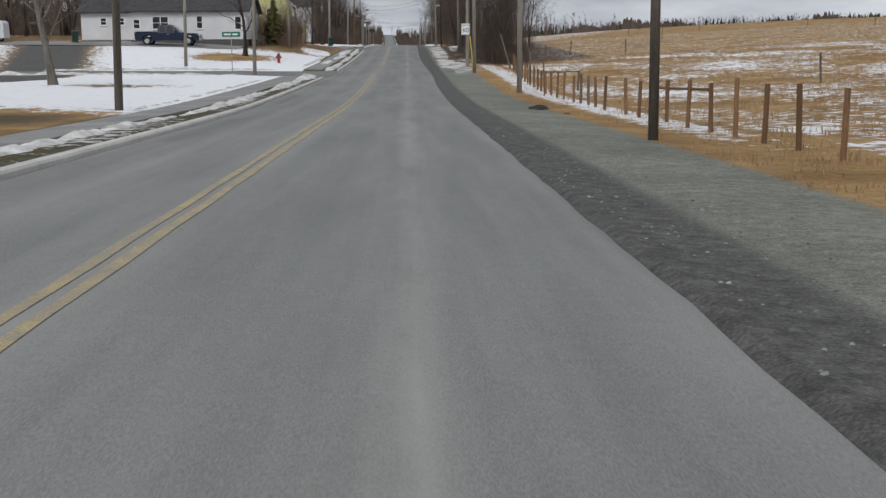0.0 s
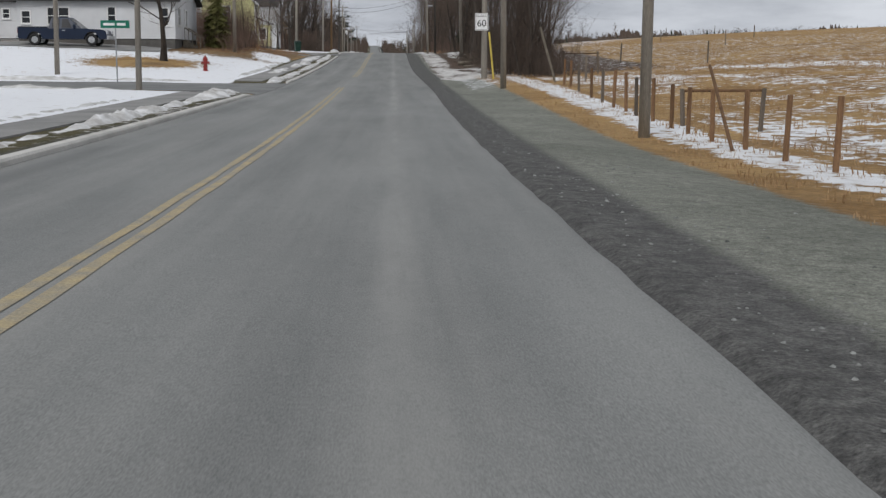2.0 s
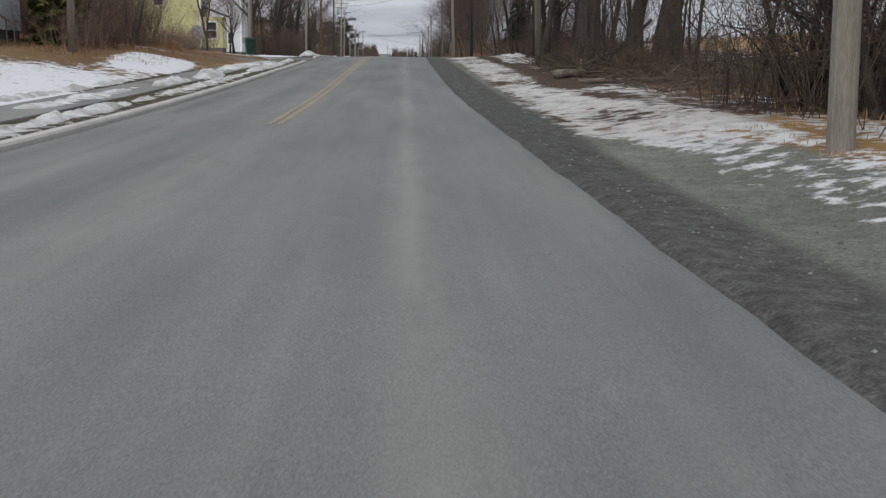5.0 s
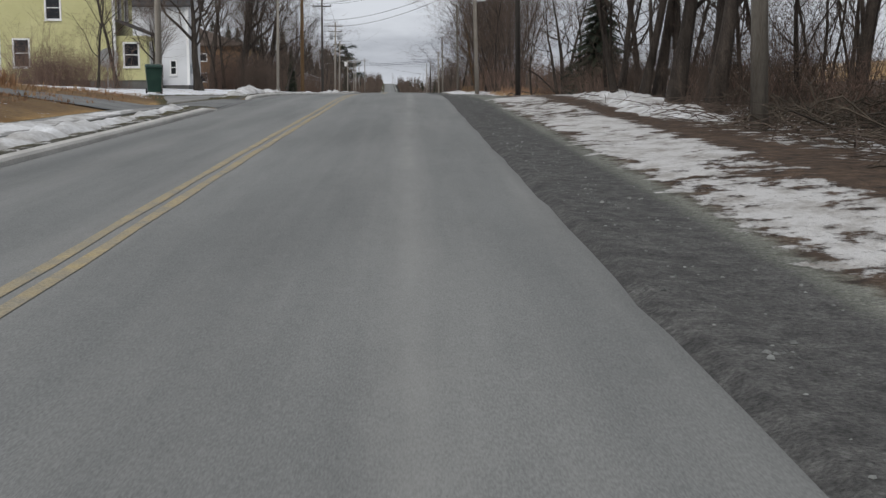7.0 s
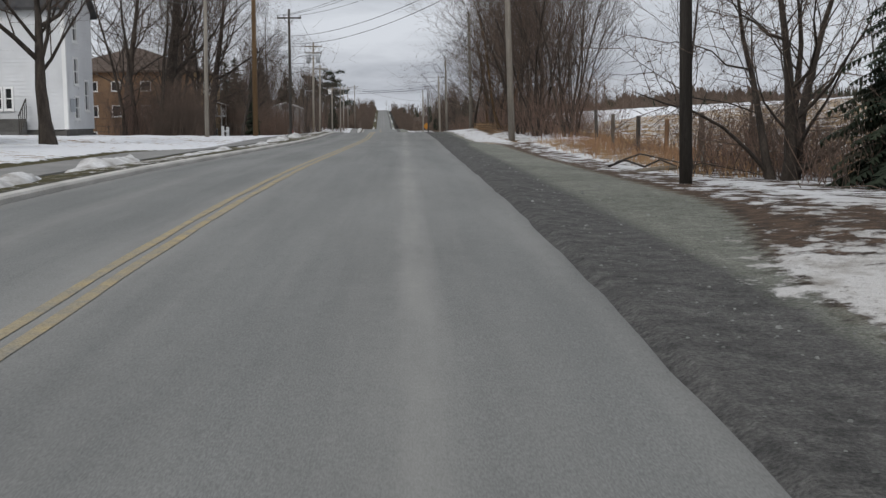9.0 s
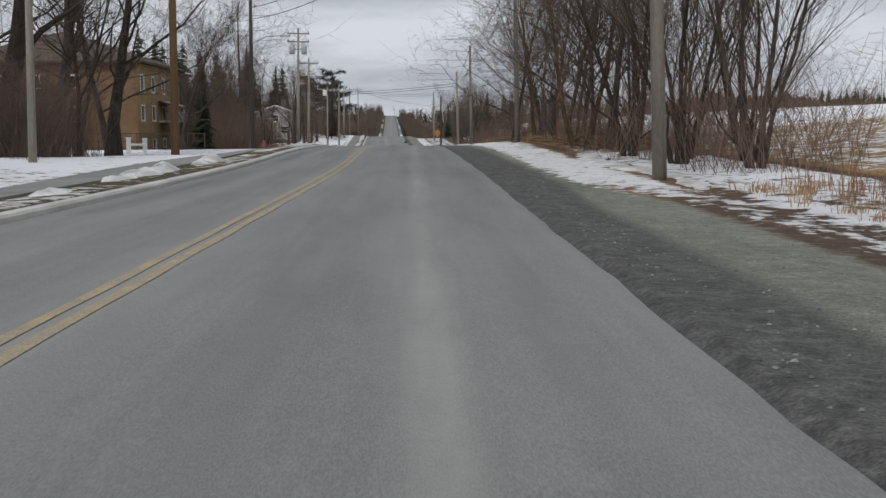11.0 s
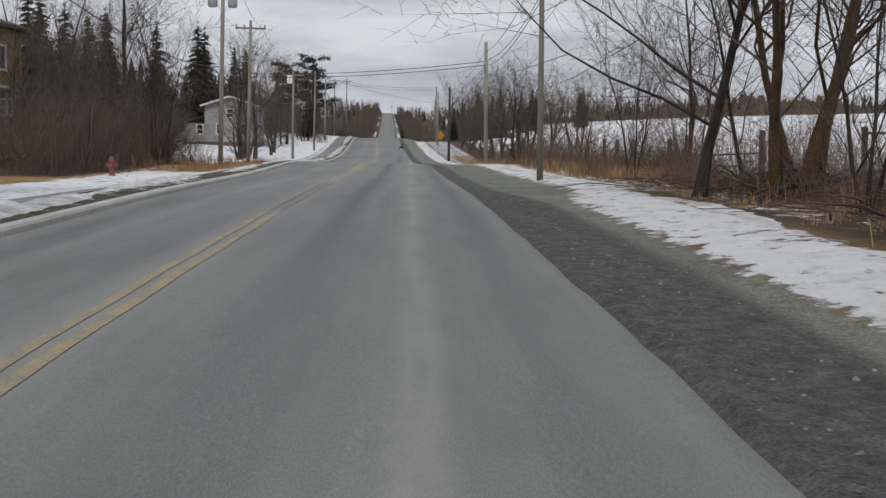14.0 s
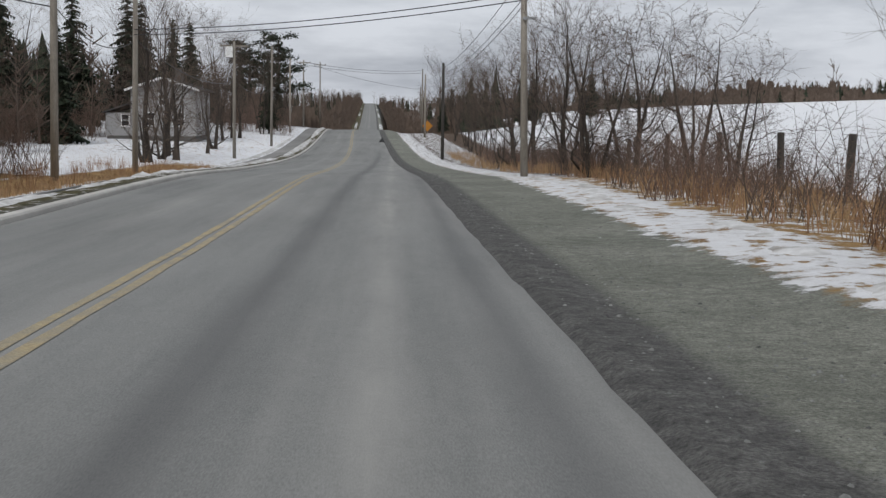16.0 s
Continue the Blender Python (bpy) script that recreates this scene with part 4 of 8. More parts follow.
def tree_kind(name, *args, bark="bark", twig="twig", label="", category="tree", **kw):
    w, t = bare_tree(*args, **kw)
    tree_kinds[name] = (w.data("trunk", M[bark]), t.data("crown", M[twig]), label, category)


tree_kind("tall", 11, 12.5, 0.13, levels=(23, 9, 6, 2), spread=1.1, fork=0.12, rise=0.03, label="tall bare grey-brown deciduous tree beside the road")
tree_kind("tall_b", 12, 13.0, 0.15, levels=(23, 9, 6, 2), spread=1.2, fork=0.16, rise=0.03, label="tall bare deciduous tree with spreading limbs")
tree_kind("slim", 13, 10.5, 0.08, levels=(20, 7, 5), spread=0.95, fork=0.12, rise=0.03, label="slim bare young tree at the wood's edge")
tree_kind("slim_b", 14, 9.5, 0.075, levels=(20, 7, 5), spread=1.05, fork=0.15, lean=0.2, rise=0.02, label="slim leaning bare tree at the wood's edge")
tree_kind("clump", 15, 8.5, 0.075, levels=(14, 7, 5), spread=0.85, fork=0.1, stems=3, label="clump of bare many-stemmed trees")
tree_kind("spread", 16, 7.5, 0.16, levels=(13, 8, 5, 2), spread=1.0, fork=0.2, reach=0.5, label="bare spreading lawn tree with dark bark")
tree_kind("lawn", 21, 6.6, 0.17, levels=(14, 9, 6, 3), spread=1.15, fork=0.24, reach=0.52, bark="bark_pale", twig="bark_pale", label="pale grey bare lawn tree with a wide crown")
tree_kind("vase", 23, 6.4, 0.2, levels=(16, 11, 8, 3), spread=0.95, fork=0.3, reach=0.62, rise=0.1, lean=0.0, limb=(0.4, 0.6), label="bare vase-shaped street tree with a dense dark crown")
tree_kind("mossy", 17, 11.0, 0.14, levels=(18, 7, 5, 1), spread=1.15, fork=0.15, rise=0.02, reach=0.38, bark="bark_moss", stems=2, label="bare forked tree with mossy orange-brown bark")
tree_kind("limbed", 25, 9.5, 0.105, levels=(17, 10, 7, 2), spread=1.3, fork=0.14, reach=0.55, rise=0.02, limb=(0.34, 0.52), label="dark bare tree with heavy spreading limbs")
tree_kind("mossy_limbed", 26, 10.0, 0.11, levels=(14, 10, 7, 2), spread=1.2, fork=0.14, reach=0.55, rise=0.02, limb=(0.34, 0.52), stems=2, bark="bark_moss", label="forked bare tree with mossy bark and heavy limbs")
tree_kind("apple", 18, 4.8, 0.11, levels=(12, 7, 5, 2), spread=1.35, fork=0.08, stems=3, rise=0.0, droop=0.03, reach=0.48, label="gnarled bare shrub-like tree in dry grass")
tree_kind("yard", 27, 6.8, 0.12, levels=(20, 11, 8, 3), spread=1.1, fork=0.2, reach=0.5, rise=0.07, limb=(0.2, 0.5), label="bare yard tree with a dense fine crown")
tree_kind("big", 19, 15.0, 0.38, levels=(17, 8, 5, 2), spread=0.95, fork=0.22, reach=0.48, label="massive old bare tree with a thick trunk")
tree_kind("fan", 20, 10.5, 0.08, levels=(15, 9, 6), spread=0.66, fork=0.06, stems=4, label="dense upright clump of bare trees")


def place_tree(kind, x, y, scale=1.0, turn=None, group="bare trees along the road", sink=0.0):
    wood, crown, label, category = tree_kinds[kind]
    a = rng.uniform(0, 360) if turn is None else turn
    ob = thing("bare_tree", pose(x, y, gz(x, y) - sink, 0, 0, a) @ Matrix.Scale(scale, 4), label, category, group)
    part("trunk", wood, None, ob)
    part("crown", crown, None, ob)
    return ob


def brush(seed, count, height, spread):
    """Thin stems of undergrowth."""
    r = random.Random(seed)
    m, tw = Mesh(), Mesh()
    for i in range(count):
        a, d = r.uniform(0, 6.28), spread * math.sqrt(r.random())
        p = Vector((math.cos(a) * d, math.sin(a) * d, -0.05))
        h = height * r.uniform(0.45, 1.0)
        d1 = Vector((r.uniform(-0.6, 0.6), r.uniform(-0.6, 0.6), 1)).normalized()
        mid = p + d1 * h * 0.5
        d2 = (d1 + Vector((r.uniform(-0.4, 0.4), r.uniform(-0.4, 0.4), -0.1))).normalized()
        top = mid + d2 * h * 0.5
        m.tube([p, mid, top], [0.010, 0.007, 0.002], 3, cap=False)
        for j in range(8):
            t = r.uniform(0.25, 1)
            at = p.lerp(mid, t * 2) if t < 0.5 else mid.lerp(top, t * 2 - 1)
            dd = Vector((r.uniform(-1, 1), r.uniform(-1, 1), r.uniform(-0.1, 0.8))).normalized()
            ln = h * r.uniform(0.12, 0.4)
            e = at + dd * ln
            tw.spike(at, e, 0.0045)
    return m, tw


shrub_mesh = {}
for nm, args, mat_key in (("red", (31, 50, 2.4, 1.1), "twig_red"), ("red_low", (32, 48, 1.3, 0.9), "twig_red"), ("grey", (33, 48, 2.6, 1.2), "twig"), ("tall", (34, 50, 4.2, 1.5), "twig_red"), ("tall_grey", (35, 50, 4.6, 1.6), "twig")):
    stems, shoots = brush(*args)
    shrub_mesh[nm] = (stems, shoots, stems.data("stem", M[mat_key]), shoots.data("crown", M[mat_key]))


def place_shrub(kind, x, y, scale=1.0):
    ob = thing("shrub", pose(x, y, gz(x, y), 0, 0, rng.uniform(0, 360)) @ Matrix.Scale(scale, 4),
               "leafless reddish-brown undergrowth bush" if "red" in kind or kind == "tall" else "leafless grey-brown undergrowth bush", "shrub", "undergrowth bushes")
    part("stem", shrub_mesh[kind][2], None, ob)
    part("crown", shrub_mesh[kind][3], None, ob)


def bushes(spots, kinds, lo, hi, label):
    """Dense undergrowth that nobody could count, in one mesh for each kind of twig."""
    for mat_key in ("twig_red", "twig"):
        m = Mesh()
        for x, y in spots:
            kind = rng.choice(kinds)
            if (mat_key == "twig_red") != ("red" in kind or kind == "tall"):
                continue
            a, s, z = rng.uniform(0, 6.28), rng.uniform(lo, hi), gz(x, y)
            ca, sa = math.cos(a) * s, math.sin(a) * s
            for src in shrub_mesh[kind][:2]:
                k = len(m.v)
                m.v += [(x + v[0] * ca - v[1] * sa, y + v[0] * sa + v[1] * ca, z + v[2] * s) for v in src.v]
                m.f += [tuple(q + k for q in f) for f in src.f]
        if m.v:
            tagged(new("undergrowth", m.data("undergrowth", M[mat_key])), label, "undergrowth", kind="stuff")


def spruce(seed, height, width, density=1.0, bare=0.08, segs=5, spray=0.26):
    """Trunk and drooping needle sprays of a conifer."""
    r = random.Random(seed)
    w, n = Mesh(), Mesh()
    w.tube([(0, 0, -0.2), (0, 0, height * 0.5), (0, 0, height)], [height * 0.016, height * 0.01, 0.01], 7)
    z = height * bare
    while z < height * 0.985:
        t = z / height
        reach = width * (1 - t) ** 0.8 * r.uniform(0.6, 1.15) + 0.1
        k = max(5, int((7 + 9 * (1 - t)) * density))
        for i in range(k):
            a = 2 * math.pi * i / k + r.uniform(-0.4, 0.4)
            ln = reach * r.uniform(0.6, 1.1)
            d = Vector((math.cos(a), math.sin(a), 0))
            s = Vector((-math.sin(a), math.cos(a), 0))
            base = Vector((0, 0, min(z + r.uniform(-0.5, 0.5) * height * 0.05, height * 0.99)))
            prev = base
            for q in range(1, segs + 1):
                u = q / segs
                c = base + d * ln * u + Vector((0, 0, 0.18 * ln * u - 0.42 * ln * u * u))
                wd = ln * spray * (1 - 0.55 * u) * r.uniform(0.6, 1.4) + 0.03
                for sg in (-1, 1):
                    tip = prev.lerp(c, 0.7) + s * sg * wd * 1.5 + Vector((0, 0, -wd * r.uniform(0.3, 1.0))) + d * wd * 0.5
                    kk = len(n.v)
                    n.v += [tuple(prev), tuple(c), tuple(tip)]
                    n.f.append((kk, kk + 1, kk + 2))
                    tip2 = prev.lerp(c, 0.5) + s * sg * wd * 0.8 + Vector((0, 0, -wd * r.uniform(0.8, 1.7)))
                    kk = len(n.v)
                    n.v += [tuple(prev), tuple(c), tuple(tip2)]
                    n.f.append((kk, kk + 1, kk + 2))
                prev = c
        z += height * 0.025 / density * r.uniform(0.8, 1.2)
    return w, n


spruce_meshes = {}
for nm, args in (("full", (41, 9.0, 2.2, 1.5, 0.03, 17, 0.085)), ("narrow", (42, 11.0, 2.3, 1.1, 0.06)), ("ragged", (43, 12.0, 2.6, 0.95, 0.12)), ("column", (45, 11.0, 1.35, 1.2, 0.05))):
    w, n = spruce(*args)
    spruce_meshes[nm] = (w.data("trunk", M["bark"]), n.data("crown", M["needle"]))


def place_spruce(kind, x, y, scale=1.0):
    ob = thing("spruce_tree", pose(x, y, gz(x, y), 0, 0, rng.uniform(0, 360)) @ Matrix.Scale(scale, 4), "dark green spruce with drooping branches", "conifer", "dark spruces")
    part("trunk", spruce_meshes[kind][0], None, ob)
    part("crown", spruce_meshes[kind][1], None, ob)


def pine_crown(seed, height):
    """A tall pine: bare trunk and wind-swept tufts."""
    r = random.Random(seed)
    w, n = Mesh(), Mesh()
    w.tube([(0, 0, -0.2), (0.1, 0, height * 0.5), (0.25, 0, height * 0.97)], [0.28, 0.2, 0.04], 8)
    for i in range(46):
        z = height * r.uniform(0.38, 1.0)
        a = r.uniform(0, 6.28)
        ln = r.uniform(1.2, 3.6) * (1.15 - 0.75 * (z / height - 0.38))
        e = Vector((math.cos(a) * ln + 0.3, math.sin(a) * ln, z + r.uniform(-0.1, 0.7)))
        w.tube([(0.15, 0, z), e], [0.06, 0.02], 4, cap=False)
        for j in range(120):
            u = r.uniform(0.35, 1.1)
            p = Vector((0.15, 0, z)).lerp(e, u) + Vector((r.gauss(0, 0.35), r.gauss(0, 0.35), r.gauss(0.05, 0.16)))
            kk = len(n.v)
            s = 0.21
            n.v += [tuple(p + Vector((r.uniform(-s, s), r.uniform(-s, s), r.uniform(-s, s)))) for _ in range(3)]
            n.f.append((kk, kk + 1, kk + 2))
    return w, n


def place_pine(x, y, height, seed):
    w, n = pine_crown(seed, height)
    ob = thing("pine_tree", pose(x, y, gz(x, y)), "tall dark pine with an uneven wind-swept crown", "conifer", "tall pines")
    part("trunk", w, M["bark"], ob)
    part("crown", n, M["needle"], ob)


def scatter(n, x0, x1, y0, y1, seed, gap=0.0):
    r = random.Random(seed)
    out = []
    tries = 0
    while len(out) < n and tries < n * 30:
        tries += 1
        p = (r.uniform(x0, x1), r.uniform(y0, y1))
        if all((p[0] - q[0]) ** 2 + (p[1] - q[1]) ** 2 > gap * gap for q in out):
            out.append(p)
    return out

# ---------------------------------------------------------------- buildings
def clapboard(mesh, m, width, height, openings, course=0.16, proud=0.022):
    """Overlapping boards on a wall in x, z (outside at -y), cut at the openings."""
    z = 0.0
    while z < height - 1e-3:
        z2 = min(z + course, height)
        cuts = sorted((o[0], o[2]) for o in openings if o[1] < z2 - 0.01 and o[3] > z + 0.01)
        x = 0.0
        for a, b in cuts + [(width, width)]:
            if a > x + 0.02:
                k = len(mesh.v)
                pts = [(x, 0, z), (a, 0, z), (a, -proud, z), (x, -proud, z), (x, 0, z2), (a, 0, z2), (a, -0.004, z2), (x, -0.004, z2)]
                mesh.v += [tuple(m @ Vector(p)) for p in pts]
                mesh.f += [tuple(k + i for i in q) for q in ((3, 2, 6, 7), (0, 1, 2, 3), (2, 1, 5, 6), (0, 3, 7, 4))]
            x = max(x, b)
        z = z2


def wall_panel(mesh, m, width, height, openings, thick=0.2):
    """The wall behind the boards, with the openings left through it."""
    xs = sorted({0.0, width, *[o[0] for o in openings], *[o[2] for o in openings]})
    for a, b in zip(xs, xs[1:]):
        zs = [0.0]
        for o in sorted((o for o in openings if o[0] < b - 1e-4 and o[2] > a + 1e-4), key=lambda o: o[1]):
            zs += [o[1], o[3]]
        zs.append(height)
        for z0, z1 in zip(zs[::2], zs[1::2]):
            if z1 > z0 + 1e-3:
                mesh.box(a, 0, z0, b, thick, z1, m)


def window(parent, m, o, sash=True, mat="glass", trim="trim"):
    """A window in the opening o: frame with sill, glass behind it."""
    x0, z0, x1, z1 = o
    w = 0.06
    win = part("window", Mesh().ring(x0 + 0.03, z0 + 0.03, x1 - 0.03, z1 - 0.03, w + 0.03, -0.05, 0.06, m), M[trim], parent)
    if sash:
        part("sash_bar", Mesh().box(x0, -0.01, (z0 + z1) / 2 - 0.025, x1, 0.045, (z0 + z1) / 2 + 0.025, m), M[trim], win)
    if x1 - x0 > 1.25:
        part("mullion", Mesh().box((x0 + x1) / 2 - 0.04, -0.02, z0, (x0 + x1) / 2 + 0.04, 0.048, z1, m), M[trim], win)
    part("window_sill", Mesh().box(x0 - w - 0.03, -0.10, z0 - w - 0.04, x1 + w + 0.03, 0.0, z0 - w, m), M[trim], win)
    part("pane", Mesh().box(x0, 0.05, z0, x1, 0.07, z1, m), M[mat], win)
    return win


def gable_roof(parent, x0, x1, y0, y1, eave, ridge, over, mat, along="x", thick=0.14):
    """Two slopes over a box; the ridge runs along x or y."""
    for sgn in (-1, 1):
        m = Mesh()
        if along == "x":
            yc = (y0 + y1) / 2
            ye = (y0 - over) if sgn < 0 else (y1 + over)
            drop = (ridge - eave) / ((y1 - y0) / 2) * over
            a = [(x0 - over, ye, eave - drop), (x1 + over, ye, eave - drop), (x1 + over, yc, ridge), (x0 - over, yc, ridge)]
        else:
            xc = (x0 + x1) / 2
            xe = (x0 - over) if sgn < 0 else (x1 + over)
            drop = (ridge - eave) / ((x1 - x0) / 2) * over
            a = [(xe, y0 - over, eave - drop), (xe, y1 + over, eave - drop), (xc, y1 + over, ridge), (xc, y0 - over, ridge)]
        m.v = a + [(p[0], p[1], p[2] + thick) for p in a]
        m.f = [(0, 1, 2, 3), (7, 6, 5, 4), (0, 4, 5, 1), (1, 5, 6, 2), (2, 6, 7, 3), (3, 7, 4, 0)]
        part("roof", m, mat, parent)


def gable_end(mesh, m, width, rise, course=0.16):
    """A boarded triangle over a wall."""
    z = 0.0
    while z < rise - 0.02:
        z2 = min(z + course, rise)
        a, b = width / 2 * z / rise, width / 2 * z2 / rise
        k = len(mesh.v)
        pts = [(a, -0.022, z), (width - a, -0.022, z), (width - b, -0.004, z2), (b, -0.004, z2), (a, 0.2, z), (width - a, 0.2, z)]
        mesh.v += [tuple(m @ Vector(p)) for p in pts]
        mesh.f += [tuple(k + i for i in q) for q in ((0, 1, 2, 3), (4, 5, 1, 0))]
        z = z2


def house_box(parent, x0, x1, y0, y1, base, height, side, openings, gables=None, course=0.16, thick=0.2):
    """Four boarded walls. openings: by wall s, e, n, w, in that wall's own x from its left end as seen from outside, z over base."""
    walls = {"s": (pose(x0, y0, base), x1 - x0), "e": (pose(x1, y0, base, 0, 0, 90), y1 - y0), "n": (pose(x1, y1, base, 0, 0, 180), x1 - x0), "w": (pose(x0, y1, base, 0, 0, 270), y1 - y0)}
    for key, (m, width) in walls.items():
        ops = openings.get(key, [])
        mesh = Mesh()
        inset = 0.0 if key in "sn" else thick
        wall_panel(mesh, m @ pose(inset, 0, 0), width - 2 * inset, height, [(a - inset, b, c - inset, d) for a, b, c, d in ops], thick)
        boards = Mesh()
        clapboard(boards, m, width, height, [(a - 0.09, b - 0.09, c + 0.09, d + 0.09) for a, b, c, d in ops], course)
        if gables and key in gables:
            gable_end(boards, m @ pose(0, 0, height), width, gables[key], course)
        wall_ob = part("wall", mesh, side, parent)
        tagged(part("siding", boards, side, wall_ob), kind="stuff")
        for o in ops:
            if o[1] < 0.12:
                door(parent, m, o)
            else:
                window(parent, m, o)
    part("floor_slab", Mesh().box(x0 + thick, y0 + thick, base - 0.02, x1 - thick, y1 - thick, base + 0.06), M["foundation"], parent)


def door(parent, m, o):
    x0, z0, x1, z1 = o
    d = Mesh().box(x0, 0.03, z0, x1, 0.08, z1, m)
    for a in ((x0 - 0.1, x0), (x1, x1 + 0.1)):
        d.box(a[0], -0.05, z0, a[1], 0.06, z1 + 0.1, m)
    d.box(x0, -0.05, z1, x1, 0.06, z1 + 0.1, m)
    ob = part("door", d, M["trim"], parent)
    part("door_handle", Mesh().box(x1 - 0.12, -0.02, z0 + 0.95, x1 - 0.07, 0.03, z0 + 1.08, m), M["metal"], ob)


def foundation(parent, x0, x1, y0, y1, top, depth=2.2):
    part("foundation", Mesh().box(x0 + 0.05, y0 + 0.05, top - depth, x1 - 0.05, y1 - 0.05, top), M["foundation"], parent)


# white bungalow above the side street
b1 = thing("house", pose(0, 0, 0), "white clapboard bungalow with a dark shingle roof", "house")
house_box(b1, -26.4, -15.4, 119.0, 128.5, 1.75, 2.75, M["white"], {
    "s": [(0.3, 1.05, 0.9, 1.9), (2.1, 1.0, 3.6, 2.15), (6.3, 1.05, 6.85, 2.2), (9.95, 0.95, 10.55, 2.15)], "e": [(1.2, 1.0, 2.2, 2.2), (4.0, 0.1, 4.95, 2.1)]}, gables={"e": 1.9, "w": 1.9}, course=0.2)
foundation(b1, -26.4, -15.4, 119.0, 128.5, 1.75)
gable_roof(b1, -26.4, -15.4, 119.0, 128.5, 4.5, 6.4, 0.45, M["shingle"])
house_box(b1, -31.2, -26.45, 119.6, 127.5, 1.75, 2.65, M["white"], {"s": [(1.85, 1.4, 2.4, 2.05), (3.6, 1.4, 4.1, 2.05)], "w": []}, gables={"w": 1.6}, course=0.2)
house_box(b1, -31.1, -26.5, 119.72, 127.4, 0.0, 1.7, M["white"], {"s": [(0.7, 0.5, 1.2, 0.95), (2.6, 0.55, 3.2, 0.95)]}, course=0.2)
gable_roof(b1, -31.2, -26.9, 119.6, 127.5, 4.4, 6.0, 0.4, M["shingle"])
steps = Mesh()
for i in range(5):
    steps.box(-15.35 + 0.28 * i, 121.8, 0.3, -15.07 + 0.28 * i, 123.4, 1.7 - 0.19 * i)
st = part("front_steps", steps, M["log"], b1, "weathered wooden entrance steps")
for yy in (121.75, 123.45):
    rail = Mesh()
    for i in range(5):
        rail.tube([(-15.2 + 0.28 * i, yy, 1.7 - 0.19 * i), (-15.2 + 0.28 * i, yy, 2.6 - 0.19 * i)], [0.03, 0.03], 5)
    rail.tube([(-15.2, yy, 2.6), (-14.05, yy, 1.85)], [0.04, 0.04], 5)
    part("stair_rail", rail, M["log"], st)

# yellow house
b2 = thing("house", pose(0, 0, 0), "two-storey pale yellow clapboard house with white trim", "house")
house_box(b2, -22.6, -16.3, 178.0, 182.6, 1.75, 5.0, M["yellow"], {"s": [(0.75, 0.75, 1.6, 2.25), (2.6, 3.35, 3.4, 4.6)], "e": [(0.9, 3.3, 1.7, 4.6), (2.6, 3.3, 3.4, 4.6)]}, gables={"s": 2.8, "n": 2.8}, course=0.15)
gable_roof(b2, -22.6, -16.3, 178.0, 182.6, 6.75, 9.55, 0.4, M["shingle"], along="y")
house_box(b2, -16.25, -14.6, 178.3, 180.6, 1.75, 2.45, M["yellow"], {"s": [(0.4, 0.75, 1.2, 2.05)], "e": [(0.8, 0.8, 1.5, 2.1)]}, course=0.15)
lean = Mesh()
lean.v = [(-16.3, 178.05, 5.0), (-14.3, 178.05, 4.2), (-14.3, 180.9, 4.2), (-16.3, 180.9, 5.0)]
lean.v += [(x, y, z + 0.12) for x, y, z in lean.v]
lean.f = [(3, 2, 1, 0), (4, 5, 6, 7), (0, 1, 5, 4), (1, 2, 6, 5), (2, 3, 7, 6), (3, 0, 4, 7)]
part("porch_roof", lean, M["shingle"], b2)
foundation(b2, -22.6, -16.3, 178.0, 182.6, 1.75)
foundation(b2, -16.3, -14.6, 178.3, 180.6, 1.75)
house_box(b2, -26.4, -22.68, 178.4, 181.6, 2.2, 2.95, M["white"], {"s": [(0.3, 0.75, 1.0, 2.35), (1.35, 0.75, 2.05, 2.35), (2.45, 0.75, 3.15, 2.35)]}, course=0.2)
part("porch_roof", Mesh().box(-26.7, 178.05, 5.16, -22.7, 181.6, 5.32, bevel=0.05), M["trim"], b2, "white flat porch roof")
foundation(b2, -26.4, -22.7, 178.4, 181.6, 2.2)
rake = Mesh()
for s in (-1, 1):
    rake.box(-0.09, -0.06, 0, 0.09, 0.04, 4.6, pose(-19.45 + s * 3.65, 177.62, 6.45) @ pose(0, 0, 0, 0, -s * 48.4, 0))
part("rake_board", rake, M["trim"], b2, "white painted verge board")
for cx in (-22.62, -16.28):
    part("corner_board", Mesh().box(cx - 0.07, 177.93, 1.75, cx + 0.07, 178.05, 6.75), M["trim"], b2)

# white two-storey house
b3 = thing("house", pose(0, 0, 0), "tall white clapboard house with entrance steps", "house")
house_box(b3, -22.0, -15.4, 195.7, 200.6, 1.6, 5.6, M["white"], {"s": [(2.42, 0.95, 2.74, 1.9), (2.9, 0.95, 3.22, 1.9), (3.38, 0.95, 3.7, 1.9), (3.86, 0.95, 4.18, 1.9), (5.35, 0.75, 5.75, 1.7), (1.0, 0.9, 1.6, 2.1)],
                                                        "e": [(1.4, 2.1, 2.1, 3.3), (1.4, 0.5, 2.1, 1.5), (1.4, 4.1, 2.1, 5.3), (3.2, 0.9, 3.9, 2.3)]}, gables={"e": 1.9, "w": 1.9}, course=0.17)
gable_roof(b3, -22.0, -15.4, 195.7, 200.6, 7.2, 9.1, 0.3, M["shingle"])
foundation(b3, -22.0, -15.4, 195.7, 200.6, 1.6)
part("corner_board", Mesh().box(-15.5, 195.62, 1.6, -15.32, 195.8, 7.2), M["trim"], b3)
st = Mesh()
for i in range(5):
    st.box(-18.6, 195.6 - 0.28 * (i + 1), 0.7, -17.2, 195.6 - 0.28 * i, 2.1 - 0.19 * i)
sto = part("front_steps", st, M["foundation"], b3, "grey entrance steps")
